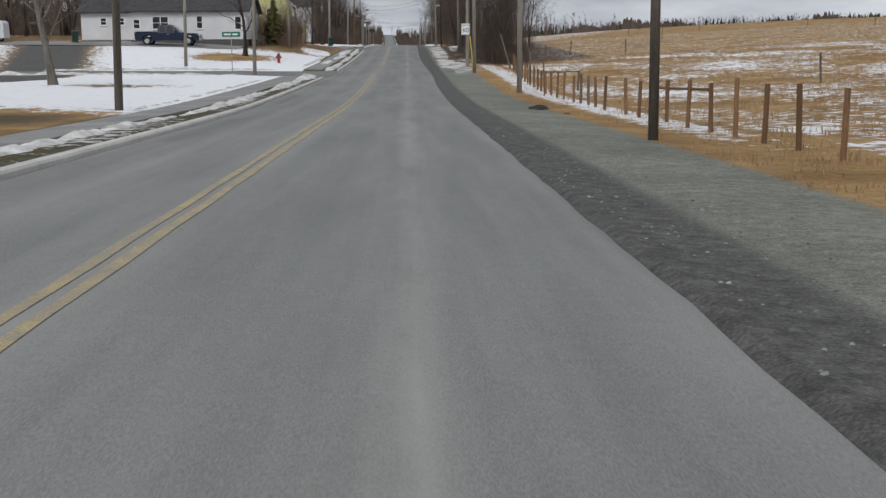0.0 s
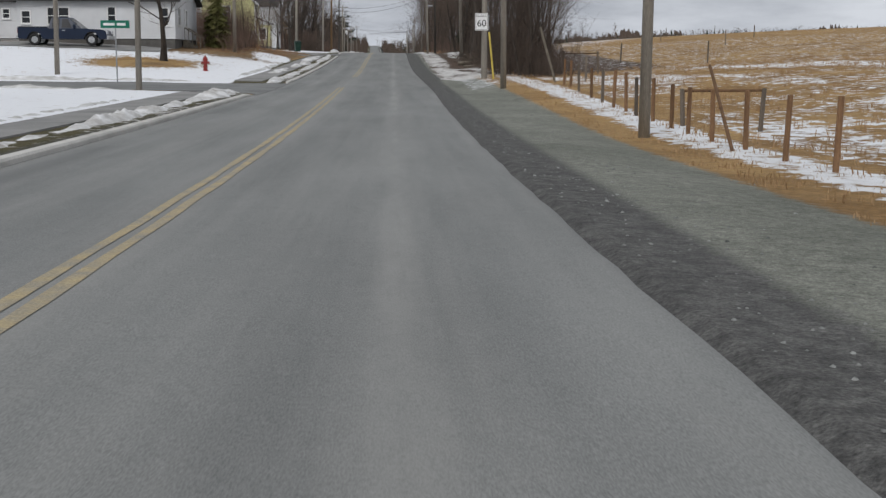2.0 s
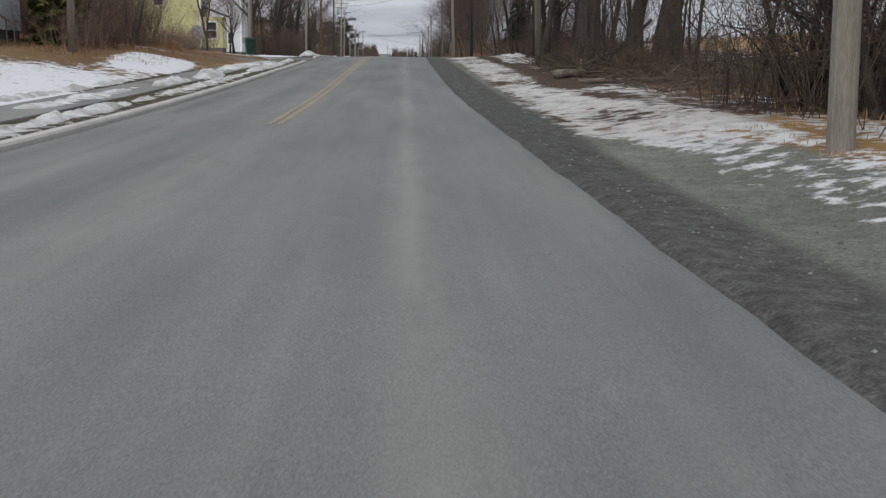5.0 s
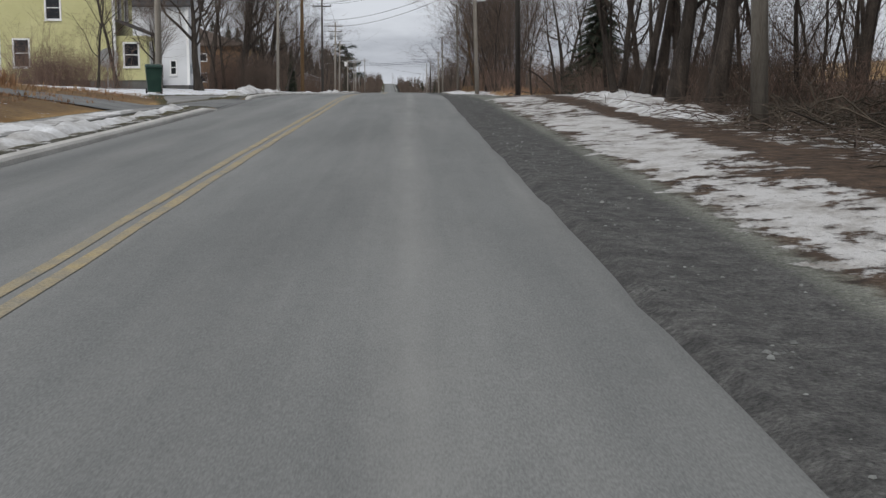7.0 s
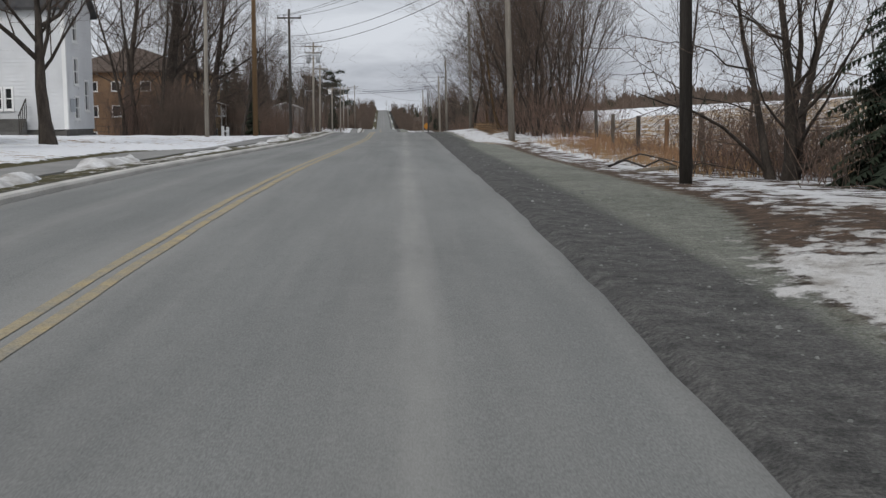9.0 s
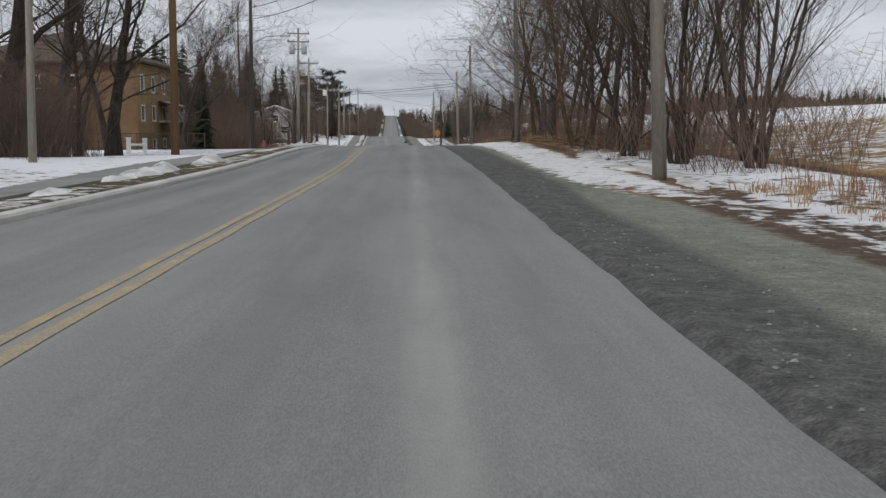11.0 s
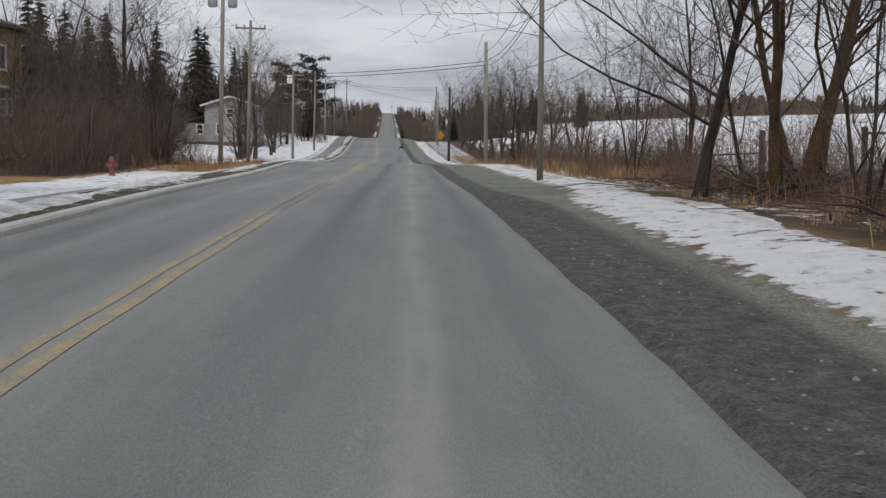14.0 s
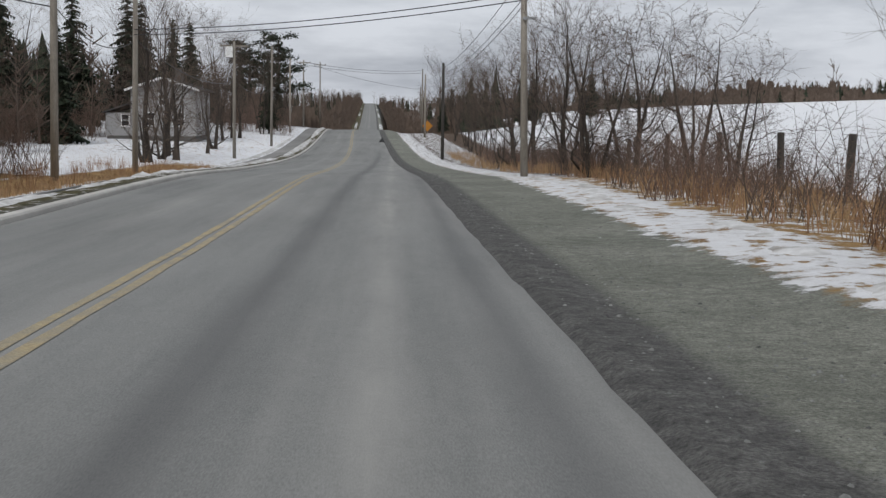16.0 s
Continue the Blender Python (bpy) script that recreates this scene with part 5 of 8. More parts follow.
for xx in (-18.65, -17.15):
    rl = Mesh()
    for i in range(5):
        rl.tube([(xx, 195.45 - 0.28 * i, 2.1 - 0.19 * i), (xx, 195.45 - 0.28 * i, 3.0 - 0.19 * i)], [0.025, 0.025], 5)
    rl.tube([(xx, 195.45, 3.0), (xx, 194.3, 2.24)], [0.035, 0.035], 5)
    part("stair_rail", rl, M["pole_dark"], sto)
part("meter_box", Mesh().box(-15.37, 196.3, 2.4, -15.2, 196.6, 3.0), M["trafo"], b3, "grey electricity meter box")


# brick apartment block
def brick_courses(mesh, m, width, height, openings):
    """Recessed bed joints: courses of brick as shallow bands, cut at the openings."""
    z = 0.0
    while z < height - 0.02:
        z2 = min(z + 0.085, height)
        cuts = sorted((o[0] - 0.02, o[2] + 0.02) for o in openings if o[1] < z2 and o[3] > z)
        x = 0.0
        for a, b in cuts + [(width, width)]:
            if a > x + 0.02:
                mesh.box(x, -0.008, z + 0.005, a, 0.0, z2 - 0.005, m)
            x = max(x, b)
        z = z2


b4 = thing("apartment_block", pose(0, 0, 0), "two-storey tan brick apartment block with a low brown roof", "apartment building")
ax0, ax1, ay0, ay1, ab, ah = -34.0, -20.2, 258.5, 275.0, 0.2, 6.5
south = [(3.0, 2.3, 4.5, 3.3), (3.0, 4.75, 4.5, 5.6), (5.9, 2.3, 6.7, 3.3), (5.9, 4.75, 6.7, 5.6), (8.7, 2.3, 9.6, 3.3), (8.7, 4.75, 9.6, 5.6), (8.8, 0.2, 9.7, 0.8), (3.2, 0.2, 4.3, 0.8)]
east = []
for q in range(4):
    yq = 1.2 + q * 3.9
    for zq, zh in ((0.2, 0.65), (2.3, 1.1), (4.5, 1.15)):
        east.append((yq, zq, yq + 1.15, zq + zh))
# east wall coloured paler and yellower than the other three
mm = {"s": (pose(ax0, ay0, ab), ax1 - ax0, south, "brick"), "e": (pose(ax1, ay0, ab, 0, 0, 90), ay1 - ay0, east, "brick_east"),
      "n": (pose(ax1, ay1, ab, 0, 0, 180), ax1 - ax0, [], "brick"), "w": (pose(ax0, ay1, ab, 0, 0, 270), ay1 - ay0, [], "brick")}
for key, (m, width, ops, mat_key) in mm.items():
    mesh = Mesh()
    inset = 0.0 if key in "sn" else 0.25
    wall_panel(mesh, m @ pose(inset, 0, 0), width - 2 * inset, ah, [(a - inset, b, c - inset, d) for a, b, c, d in ops], 0.25)
    brick_courses(mesh, m, width, ah, ops)
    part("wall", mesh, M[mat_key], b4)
    for o in ops:
        window(b4, m, o, sash=False)
hip = Mesh()
ez, ov = ab + ah, 0.55
hip.v = [(ax0 - ov, ay0 - ov, ez), (ax1 + ov, ay0 - ov, ez), (ax1 + ov, ay1 + ov, ez), (ax0 - ov, ay1 + ov, ez)]
hip.v += [(x, y, z + 0.16) for x, y, z in hip.v] + [((ax0 + ax1) / 2, ay0 + 6.4, ez + 2.8), ((ax0 + ax1) / 2, ay1 - 6.4, ez + 2.8)]
hip.f = [(3, 2, 1, 0), (0, 1, 5, 4), (1, 2, 6, 5), (2, 3, 7, 6), (3, 0, 4, 7), (4, 5, 8), (5, 6, 9, 8), (6, 7, 9), (7, 4, 8, 9)]
part("roof", hip, M["shingle_brown"], b4)
part("floor_slab", Mesh().box(ax0 + 0.3, ay0 + 0.3, ab - 0.6, ax1 - 0.3, ay1 - 0.3, ab + 0.05), M["foundation"], b4)
# entrance porch with a snowy canopy
yb = 266.0
bal = Mesh()
bal.box(ax1 + 0.02, yb, ab + 2.15, ax1 + 1.5, yb + 3.4, ab + 2.3)
for j in range(15):
    bal.tube([(ax1 + 1.46, yb + 0.05 + j * 0.235, ab + 2.3), (ax1 + 1.46, yb + 0.05 + j * 0.235, ab + 2.95)], [0.016, 0.016], 4)
bal.box(ax1 + 1.42, yb, ab + 2.93, ax1 + 1.5, yb + 3.4, ab + 3.0)
for dy in (0.08, 3.32):
    bal.box(ax1 + 1.36, yb + dy - 0.06, ab - 0.3, ax1 + 1.48, yb + dy + 0.06, ab + 3.3)
bo = part("balcony", bal, M["trim"], b4)
hood = Mesh()
hood.v = [(ax1 + 0.02, yb - 0.2, ab + 3.75), (ax1 + 1.8, yb - 0.2, ab + 3.25), (ax1 + 1.8, yb + 3.6, ab + 3.25), (ax1 + 0.02, yb + 3.6, ab + 3.75)]
hood.v += [(x, y, z + 0.12) for x, y, z in hood.v]
hood.f = [(3, 2, 1, 0), (4, 5, 6, 7), (0, 1, 5, 4), (1, 2, 6, 5), (2, 3, 7, 6), (3, 0, 4, 7)]
part("canopy", hood, M["shingle_brown"], bo)
cover = Mesh()
cover.v = [(x, y, z + (0.13 if i < 4 else 0.18)) for i, (x, y, z) in enumerate([(ax1 + 0.25, yb + 0.2, ab + 3.69), (ax1 + 1.5, yb, ab + 3.34), (ax1 + 1.6, yb + 2.5, ab + 3.31), (ax1 + 0.3, yb + 3.1, ab + 3.67)] * 2)]
cover.f = hood.f
part("snow_cover", cover, M["snowbank"], bo)

# grey house among the trees
b5 = thing("house", pose(0, 0, 0), "grey clapboard house with a low dark roof among trees", "house")
house_box(b5, -22.6, -17.0, 346.0, 354.0, -0.05, 4.0, M["greyside"], {"s": [(1.3, 0.9, 2.0, 2.0), (3.6, 0.9, 4.6, 2.0), (2.4, 2.7, 3.2, 3.6)], "e": [(2.0, 1.0, 3.0, 2.2)]}, gables={"s": 0.95, "n": 0.95}, course=0.2)
gable_roof(b5, -22.6, -17.0, 346.0, 354.0, 3.95, 4.9, 0.45, M["shingle"], along="y")
rk = Mesh()
for q in (-1, 1):
    rk.box(-0.09, -0.05, 0, 0.09, 0.03, 3.35, pose(-19.8 + q * 3.22, 345.5, 3.88) @ pose(0, 0, 0, 0, -q * 71.3, 0))
part("rake_board", rk, M["trim"], b5, "white painted verge board")
foundation(b5, -22.6, -17.0, 346.0, 354.0, -0.05)
house_box(b5, -24.9, -22.65, 346.6, 352.0, -0.05, 2.0, M["greyside"], {"s": [(1.35, 0.85, 2.0, 1.85)]}, course=0.2)
foundation(b5, -24.9, -22.65, 346.6, 352.0, -0.05)
lt = Mesh()
lt.v = [(-25.2, 346.3, 1.9), (-22.65, 346.3, 2.75), (-22.65, 352.3, 2.75), (-25.2, 352.3, 1.9)]
lt.v += [(x, y, z + 0.12) for x, y, z in lt.v]
lt.f = [(3, 2, 1, 0), (4, 5, 6, 7), (0, 1, 5, 4), (1, 2, 6, 5), (2, 3, 7, 6), (3, 0, 4, 7)]
part("wing_roof", lt, M["shingle"], b5)
part("chimney", Mesh().box(-19.3, 349.0, 4.2, -18.6, 349.6, 5.9), M["foundation"], b5, "grey masonry chimney")


# ---------------------------------------------------------------- vehicles, bins, hydrants
def pickup(m):
    ob = thing("pickup_truck", m, "dark blue crew-cab pickup truck parked in the driveway", "truck")
    w = 0.98
    body = Mesh()
    low = [(-2.95, 0.55), (-2.95, 1.18), (-0.95, 1.18), (-0.93, 1.12), (1.15, 1.12), (2.55, 1.06), (2.86, 0.96), (2.92, 0.60), (2.9, 0.45)]
    bottom = []
    for cx in (1.9, -1.85):
        bottom += [(cx + 0.52, 0.42)] + [(cx + 0.5 * math.cos(a), 0.42 + 0.5 * math.sin(a)) for a in np.linspace(0.15, math.pi - 0.15, 9)] + [(cx - 0.52, 0.42)]
    outline = low + bottom + [(-2.9, 0.45)]
    body.prism(outline, 2 * w, pose(0, -w, 0))
    bo = part("body", body, M["truck"], ob)
    cab = Mesh()
    cab.v = [(-0.95, -0.94, 1.12), (1.25, -0.94, 1.12), (1.25, 0.94, 1.12), (-0.95, 0.94, 1.12), (-0.75, -0.74, 1.80), (0.42, -0.74, 1.80), (0.42, 0.74, 1.80), (-0.75, 0.74, 1.80),
             (-0.65, -0.66, 1.86), (0.30, -0.66, 1.86), (0.30, 0.66, 1.86), (-0.65, 0.66, 1.86)]
    cab.f = [(0, 1, 5, 4), (1, 2, 6, 5), (2, 3, 7, 6), (3, 0, 4, 7), (4, 5, 9, 8), (5, 6, 10, 9), (6, 7, 11, 10), (7, 4, 8, 11), (8, 9, 10, 11)]
    part("cab", cab, M["truck"], ob)
    for sgn in (-1, 1):
        for a, b in ((-0.74, -0.20), (-0.12, 0.62)):
            g = Mesh()
            zt = 1.74
            def side(x, z):
                t = (z - 1.12) / 0.68
                return sgn * (0.95 - 0.20 * t)
            xr = lambda x, z: min(x, 1.22 - (z - 1.12) / 0.68 * 0.83 - 0.12)
            q = [(a + 0.06, 1.17), (b, 1.17), (xr(b, zt), zt), (a + 0.10, zt)]
            g.v = [(xr(x, z) if x > 0.3 else x, side(x, z) + sgn * 0.006, z) for x, z in q] + [(xr(x, z) if x > 0.3 else x, side(x, z) - sgn * 0.01, z) for x, z in q]
            g.f = [(0, 1, 2, 3), (7, 6, 5, 4), (0, 4, 5, 1), (1, 5, 6, 2), (2, 6, 7, 3), (3, 7, 4, 0)]
            part("side_window", g, M["glass"], ob)
        part("mirror", Mesh().box(0.72, sgn * 1.02 - 0.09, 1.17, 0.86, sgn * 1.02 + 0.09, 1.4, bevel=0.03), M["truck"], ob)
        part("headlight", Mesh().box(2.62, sgn * 0.75 - 0.2, 0.78, 2.93, sgn * 0.75 + 0.2, 1.0, bevel=0.03), M["lamp_clear"], ob)
        part("tail_light", Mesh().box(-2.97, sgn * 0.88 - 0.09, 0.78, -2.86, sgn * 0.88 + 0.095, 1.14, bevel=0.02), M["lamp_red"], ob)
        rl = Mesh().box(-2.9, sgn * 0.93 - 0.05, 1.18, -1.0, sgn * 0.93 + 0.05, 1.24, bevel=0.02)
        part("bed_rail", rl, M["tyre"], ob)
        part("door_handle", Mesh().box(0.0, sgn * 0.985 - 0.012, 0.98, 0.2, sgn * 0.985 + 0.012, 1.02), M["rim"], ob)
        for cx in (1.9, -1.85):
            t = Mesh()
            t.smooth = True
            prof = [(0.22, -0.11), (0.36, -0.12), (0.39, -0.09), (0.39, 0.09), (0.36, 0.12), (0.22, 0.11)]
            n = 24
            for i in range(n):
                a = 2 * math.pi * i / n
                t.v += [(cx + r * math.cos(a), sgn * 0.86 + yy, 0.39 + r * math.sin(a)) for r, yy in prof]
            c = len(prof)
            for i in range(n):
                j = (i + 1) % n
                for s in range(c):
                    t.f.append((i * c + s, i * c + (s + 1) % c, j * c + (s + 1) % c, j * c + s))
            wh = part("wheel", t, M["tyre"], ob)
            rm = Mesh()
            rm.tube([(cx, sgn * 0.86 - 0.1, 0.39), (cx, sgn * 0.86 + 0.1, 0.39)], [0.23, 0.23], 20)
            for i in range(6):
                a = i * math.pi / 3
                rm.tube([(cx, sgn * 0.97, 0.39), (cx + 0.2 * math.cos(a), sgn * 0.965, 0.39 + 0.2 * math.sin(a))], [0.04, 0.03], 5)
            part("rim", rm, M["rim"], wh)
    ws = Mesh()
    ws.v = [(1.22, -0.86, 1.15), (1.22, 0.86, 1.15), (0.47, 0.70, 1.77), (0.47, -0.70, 1.77)]
    ws.v = [(x + 0.012, y, z + 0.006) for x, y, z in ws.v] + [(x - 0.02, y, z - 0.01) for x, y, z in ws.v]
    ws.f = [(0, 1, 2, 3), (7, 6, 5, 4), (0, 4, 5, 1), (1, 5, 6, 2), (2, 6, 7, 3), (3, 7, 4, 0)]
    part("windscreen", ws, M["glass"], ob)
    part("front_bumper", Mesh().box(2.86, -0.94, 0.42, 3.02, 0.94, 0.66, bevel=0.04), M["rim"], ob, "chrome front bumper")
    part("rear_bumper", Mesh().box(-3.06, -0.92, 0.45, -2.92, 0.92, 0.66, bevel=0.04), M["rim"], ob, "chrome rear bumper")
    return ob


pickup(pose(-22.0, 115.0, gz(-22.0, 115.0) + 0.06, 0, 0, 0))
drive = Mesh()
for i in range(25):
    x = -40 + i * 1.02
    for y in (112.6, 114.5, 116.5, 118.4):
        drive.v.append((x, y, gz(x, y) + 0.06))
for i in range(24):
    for j in range(3):
        drive.f.append((i * 4 + j, i * 4 + 4 + j, i * 4 + 5 + j, i * 4 + 1 + j))
tagged(new("driveway", drive.data("driveway", M["walk"])), "bare gravelled driveway in front of the bungalow", "driveway", kind="structure")


def wheelie_bin(x, y, turn=0.0, label="dark green wheeled garbage bin at the kerb", s=1.0):
    ob = thing("garbage_bin", pose(x, y, gz(x, y) + 0.05, 0, 0, turn) @ Matrix.Scale(s, 4), label, "bin", "garbage bins")
    b = Mesh()
    b.v = [(-0.24, -0.28, 0.05), (0.24, -0.28, 0.05), (0.24, 0.26, 0.05), (-0.24, 0.26, 0.05), (-0.30, -0.37, 0.96), (0.30, -0.37, 0.96), (0.30, 0.33, 1.02), (-0.30, 0.33, 1.02)]
    b.f = [(0, 3, 2, 1), (0, 1, 5, 4), (1, 2, 6, 5), (2, 3, 7, 6), (3, 0, 4, 7), (4, 5, 6, 7)]
    part("body", b, M["bin"], ob)
    l = Mesh()
    l.v = [(-0.32, -0.41, 0.97), (0.32, -0.41, 0.97), (0.32, 0.36, 1.04), (-0.32, 0.36, 1.04), (-0.27, -0.33, 1.05), (0.27, -0.33, 1.05), (0.27, 0.3, 1.11), (-0.27, 0.3, 1.11)]
    l.f = [(0, 3, 2, 1), (0, 1, 5, 4), (1, 2, 6, 5), (2, 3, 7, 6), (3, 0, 4, 7), (4, 5, 6, 7)]
    part("lid", l, M["bin"], ob)
    part("handle", Mesh().tube([(-0.25, 0.40, 1.0), (0.25, 0.40, 1.0)], [0.02, 0.02], 6), M["bin"], ob)
    for sx in (-0.27, 0.27):
        part("wheel", Mesh().tube([(sx - 0.03, 0.28, 0.1), (sx + 0.03, 0.28, 0.1)], [0.1, 0.1], 12), M["tyre"], ob)


wheelie_bin(-9.64, 156.0, 15)
wheelie_bin(-30.9, 116.0, 20, label="dark green wheeled garbage bin on the lawn")


def hydrant(x, y, mat, label, s=1.0):
    ob = thing("fire_hydrant", pose(x, y, gz(x, y) + 0.03) @ Matrix.Scale(s, 4), label, "fire hydrant", "fire hydrants")
    b = Mesh()
    b.smooth = False
    b.tube([(0, 0, -0.05), (0, 0, 0.04), (0, 0, 0.05), (0, 0, 0.55), (0, 0, 0.56), (0, 0, 0.62)], [0.16, 0.16, 0.11, 0.11, 0.15, 0.15], 14)
    part("barrel", b, mat, ob)
    part("bonnet", Mesh().tube([(0, 0, 0.62), (0, 0, 0.70), (0, 0, 0.78), (0, 0, 0.80), (0, 0, 0.86)], [0.135, 0.12, 0.06, 0.03, 0.03], 14), mat, ob)
    for d in ((1, 0), (-1, 0), (0, -1)):
        c = Mesh().tube([(d[0] * 0.08, d[1] * 0.08, 0.45), (d[0] * 0.17, d[1] * 0.17, 0.45), (d[0] * 0.18, d[1] * 0.18, 0.45), (d[0] * 0.22, d[1] * 0.22, 0.45)], [0.07, 0.07, 0.085, 0.08], 10)
        part("outlet_cap", c, mat, ob)


hydrant(-10.2, 98.2, M["red"], "bright red fire hydrant standing in the snow")
hydrant(-10.4, 253.5, M["hyd_faded"], "faded red fire hydrant beside the sidewalk", 0.82)


# ---------------------------------------------------------------- poles, wires, signs
def utility_pole(x, y, height, mat="pole", lean=(0, 0), radius=0.12, arm=None, tanks=0, lamp=None, box=False, label="", bracket=False):
    z = gz(x, y)
    ob = thing("utility_pole", pose(x, y, z, lean[0], lean[1], 0), label or "weathered grey wooden utility pole", "utility pole", "utility poles along the road")
    s = Mesh()
    s.smooth = True
    s.tube([(0, 0, -0.4), (0, 0, height * 0.5), (0, 0, height - 0.05), (0, 0, height)], [radius, radius * 0.86, radius * 0.7, radius * 0.5], 12)
    part("shaft", s, M[mat], ob)
    if arm:
        for za in arm:
            a = Mesh().box(-0.95, -0.06, za - 0.06, 0.95, 0.05, za + 0.06)
            a.tube([(-0.5, -0.05, za), (0, -0.1, za - 0.45)], [0.02, 0.02], 4).tube([(0.5, -0.05, za), (0, -0.1, za - 0.45)], [0.02, 0.02], 4)
            ao = part("crossarm", a, M[mat], ob)
            for xa in (-0.88, -0.4, 0.88):
                part("insulator", Mesh().tube([(xa, 0, za + 0.06), (xa, 0, za + 0.12), (xa, 0, za + 0.16), (xa, 0, za + 0.22)], [0.02, 0.06, 0.04, 0.05], 8), M["ceramic"], ao)
    for i in range(tanks):
        sx = (-0.52, 0.52, 0.0)[i]
        t = Mesh()
        t.smooth = True
        zb = height - 2.3
        t.tube([(sx, -0.05, zb), (sx, -0.05, zb + 0.04), (sx, -0.05, zb + 0.86), (sx, -0.05, zb + 0.92)], [0.2, 0.25, 0.25, 0.15], 14)
        to = part("transformer", t, M["trafo"], ob, "grey transformer tank")
        part("bushing", Mesh().tube([(sx, -0.05, zb + 0.9), (sx, -0.05, zb + 1.2)], [0.05, 0.03], 8), M["ceramic"], to)
        part("hanger", Mesh().box(min(0, sx), -0.04, zb + 0.4, max(0, sx), 0.04, zb + 0.5), M["metal"], to)
    if lamp:
        zl, reach = lamp
        arm_m = Mesh().tube([(0, 0, zl), (reach * 0.5, -0.0, zl + 0.45), (reach, 0, zl + 0.5)], [0.035, 0.03, 0.025], 6)
        lo = part("lamp_arm", arm_m, M["metal"], ob)
        part("lamp_head", Mesh().box(reach - 0.1, -0.13, zl + 0.42, reach + 0.5, 0.13, zl + 0.56, bevel=0.05), M["trafo"], lo)
    if box:
        part("equipment_box", Mesh().box(-0.55, -0.28, height - 1.05, -0.08, 0.15, height - 0.35, bevel=0.03), M["trim"], ob, "pale grey equipment box")
    if bracket:
        part("cable_bracket", Mesh().box(-0.05, -0.22, height * 0.72, 0.35, -0.1, height * 0.72 + 0.08), M["metal"], ob)
    return ob


DARK, NEW = "dark creosoted wooden utility pole", "fresh orange-brown wooden utility pole"
utility_pole(-7.95, 34.0, 9.5, "pole_brown", (0, 1.0), label=DARK)
utility_pole(-9.56, 77.4, 9.5, "pole", (0, 0.8))
utility_pole(-16.3, 91.2, 8.5, "pole", (0, 1.0), 0.13)
utility_pole(-11.6, 121.8, 9.0, "pole", (0, 0.5), 0.14)
utility_pole(-9.9, 158.2, 9.0, "pole", (0, 0.7), 0.14)
utility_pole(-9.5, 198.5, 7.0, "pole", (0, 1.0), 0.11)
utility_pole(-9.18, 215.2, 10.0, "pole_new", (0, 0.6), 0.17, label=NEW)
utility_pole(-8.96, 236.4, 9.9, "pole_dark", (0, 0.5), 0.12, arm=(9.2,), lamp=(5.8, 1.7), label="dark wooden utility pole with crossarm and street lamp")
utility_pole(-10.1, 276.0, 10.6, "pole", (0, 1.2), 0.13, arm=(10.1, 9.4), tanks=2, label="grey wooden utility pole with two transformer tanks")
utility_pole(-10.2, 288.0, 9.0, "pole", (0, 1.2), 0.125, arm=(8.5,), label="grey wooden utility pole with a single crossarm")
utility_pole(-10.7, 322.5, 7.9, "pole", (0, 0.5), 0.12, box=True, arm=(7.6,))
utility_pole(-10.9, 350.0, 9.0, "pole", (0, 0.8), 0.12)
utility_pole(-11.9, 382.0, 8.6, "pole", (0, 0.5), 0.12, lamp=(7.2, 1.6))
utility_pole(-12.2, 408.0, 9.2, "pole", (0, 0.3), 0.125, arm=(8.8,))
utility_pole(-12.2, 446.0, 11.5, "pole", (0, 0.3), 0.125, arm=(11.0,))
utility_pole(4.36, 21.5, 10.5, "pole_brown", (0, -0.3), 0.095, label=DARK, bracket=True)
utility_pole(5.03, 55.0, 10.5, "pole", (0, 0.2), 0.12)
utility_pole(4.28, 78.2, 10.5, "pole", (0, -0.5), 0.12)
utility_pole(5.4, 127.8, 10.3, "pole", (0, -1.4), 0.14, arm=(9.9,))
utility_pole(4.36, 158.0, 10.3, "pole_dark", (0, -0.5), 0.105, arm=(10.0,), label=DARK)
utility_pole(4.5, 190.2, 9.2, "pole", (0, -1.5), 0.14, lamp=(5.6, 0.25), arm=(8.8,))
utility_pole(4.4, 219.4, 7.6, "pole", (0, -0.6), 0.115)
utility_pole(3.73, 245.6, 6.3, "pole", (0, -0.5), 0.095)
utility_pole(4.0, 274.9, 6.4, "pole", (0, -0.8), 0.115, bracket=True)
utility_pole(3.8, 330.0, 7.2, "pole_dark", (0, 0.3), 0.13, label=DARK)
utility_pole(3.9, 385.0, 7.5, "pole", (0, 0.4), 0.13)
utility_pole(4.4, 420.0, 9.5, "pole", (0, 0.4), 0.13)
utility_pole(5.0, 460.0, 9.5, "pole", (0, 0.4), 0.13)


def wire(a, b, sag, radius=0.012, label="black overhead wire between poles"):
    a, b = Vector(a), Vector(b)
    pts = [a.lerp(b, t) - Vector((0, 0, 4 * sag * t * (1 - t))) for t in np.linspace(0, 1, 17)]
    m = Mesh().tube(pts, [radius] * 17, 4)
    ob = new("overhead_wire", m.data("overhead_wire", M["wire"]))
    tagged(ob, label, "wire", "overhead wires")


def top(x, y, h):
    return (x, y, gz(x, y) + h)


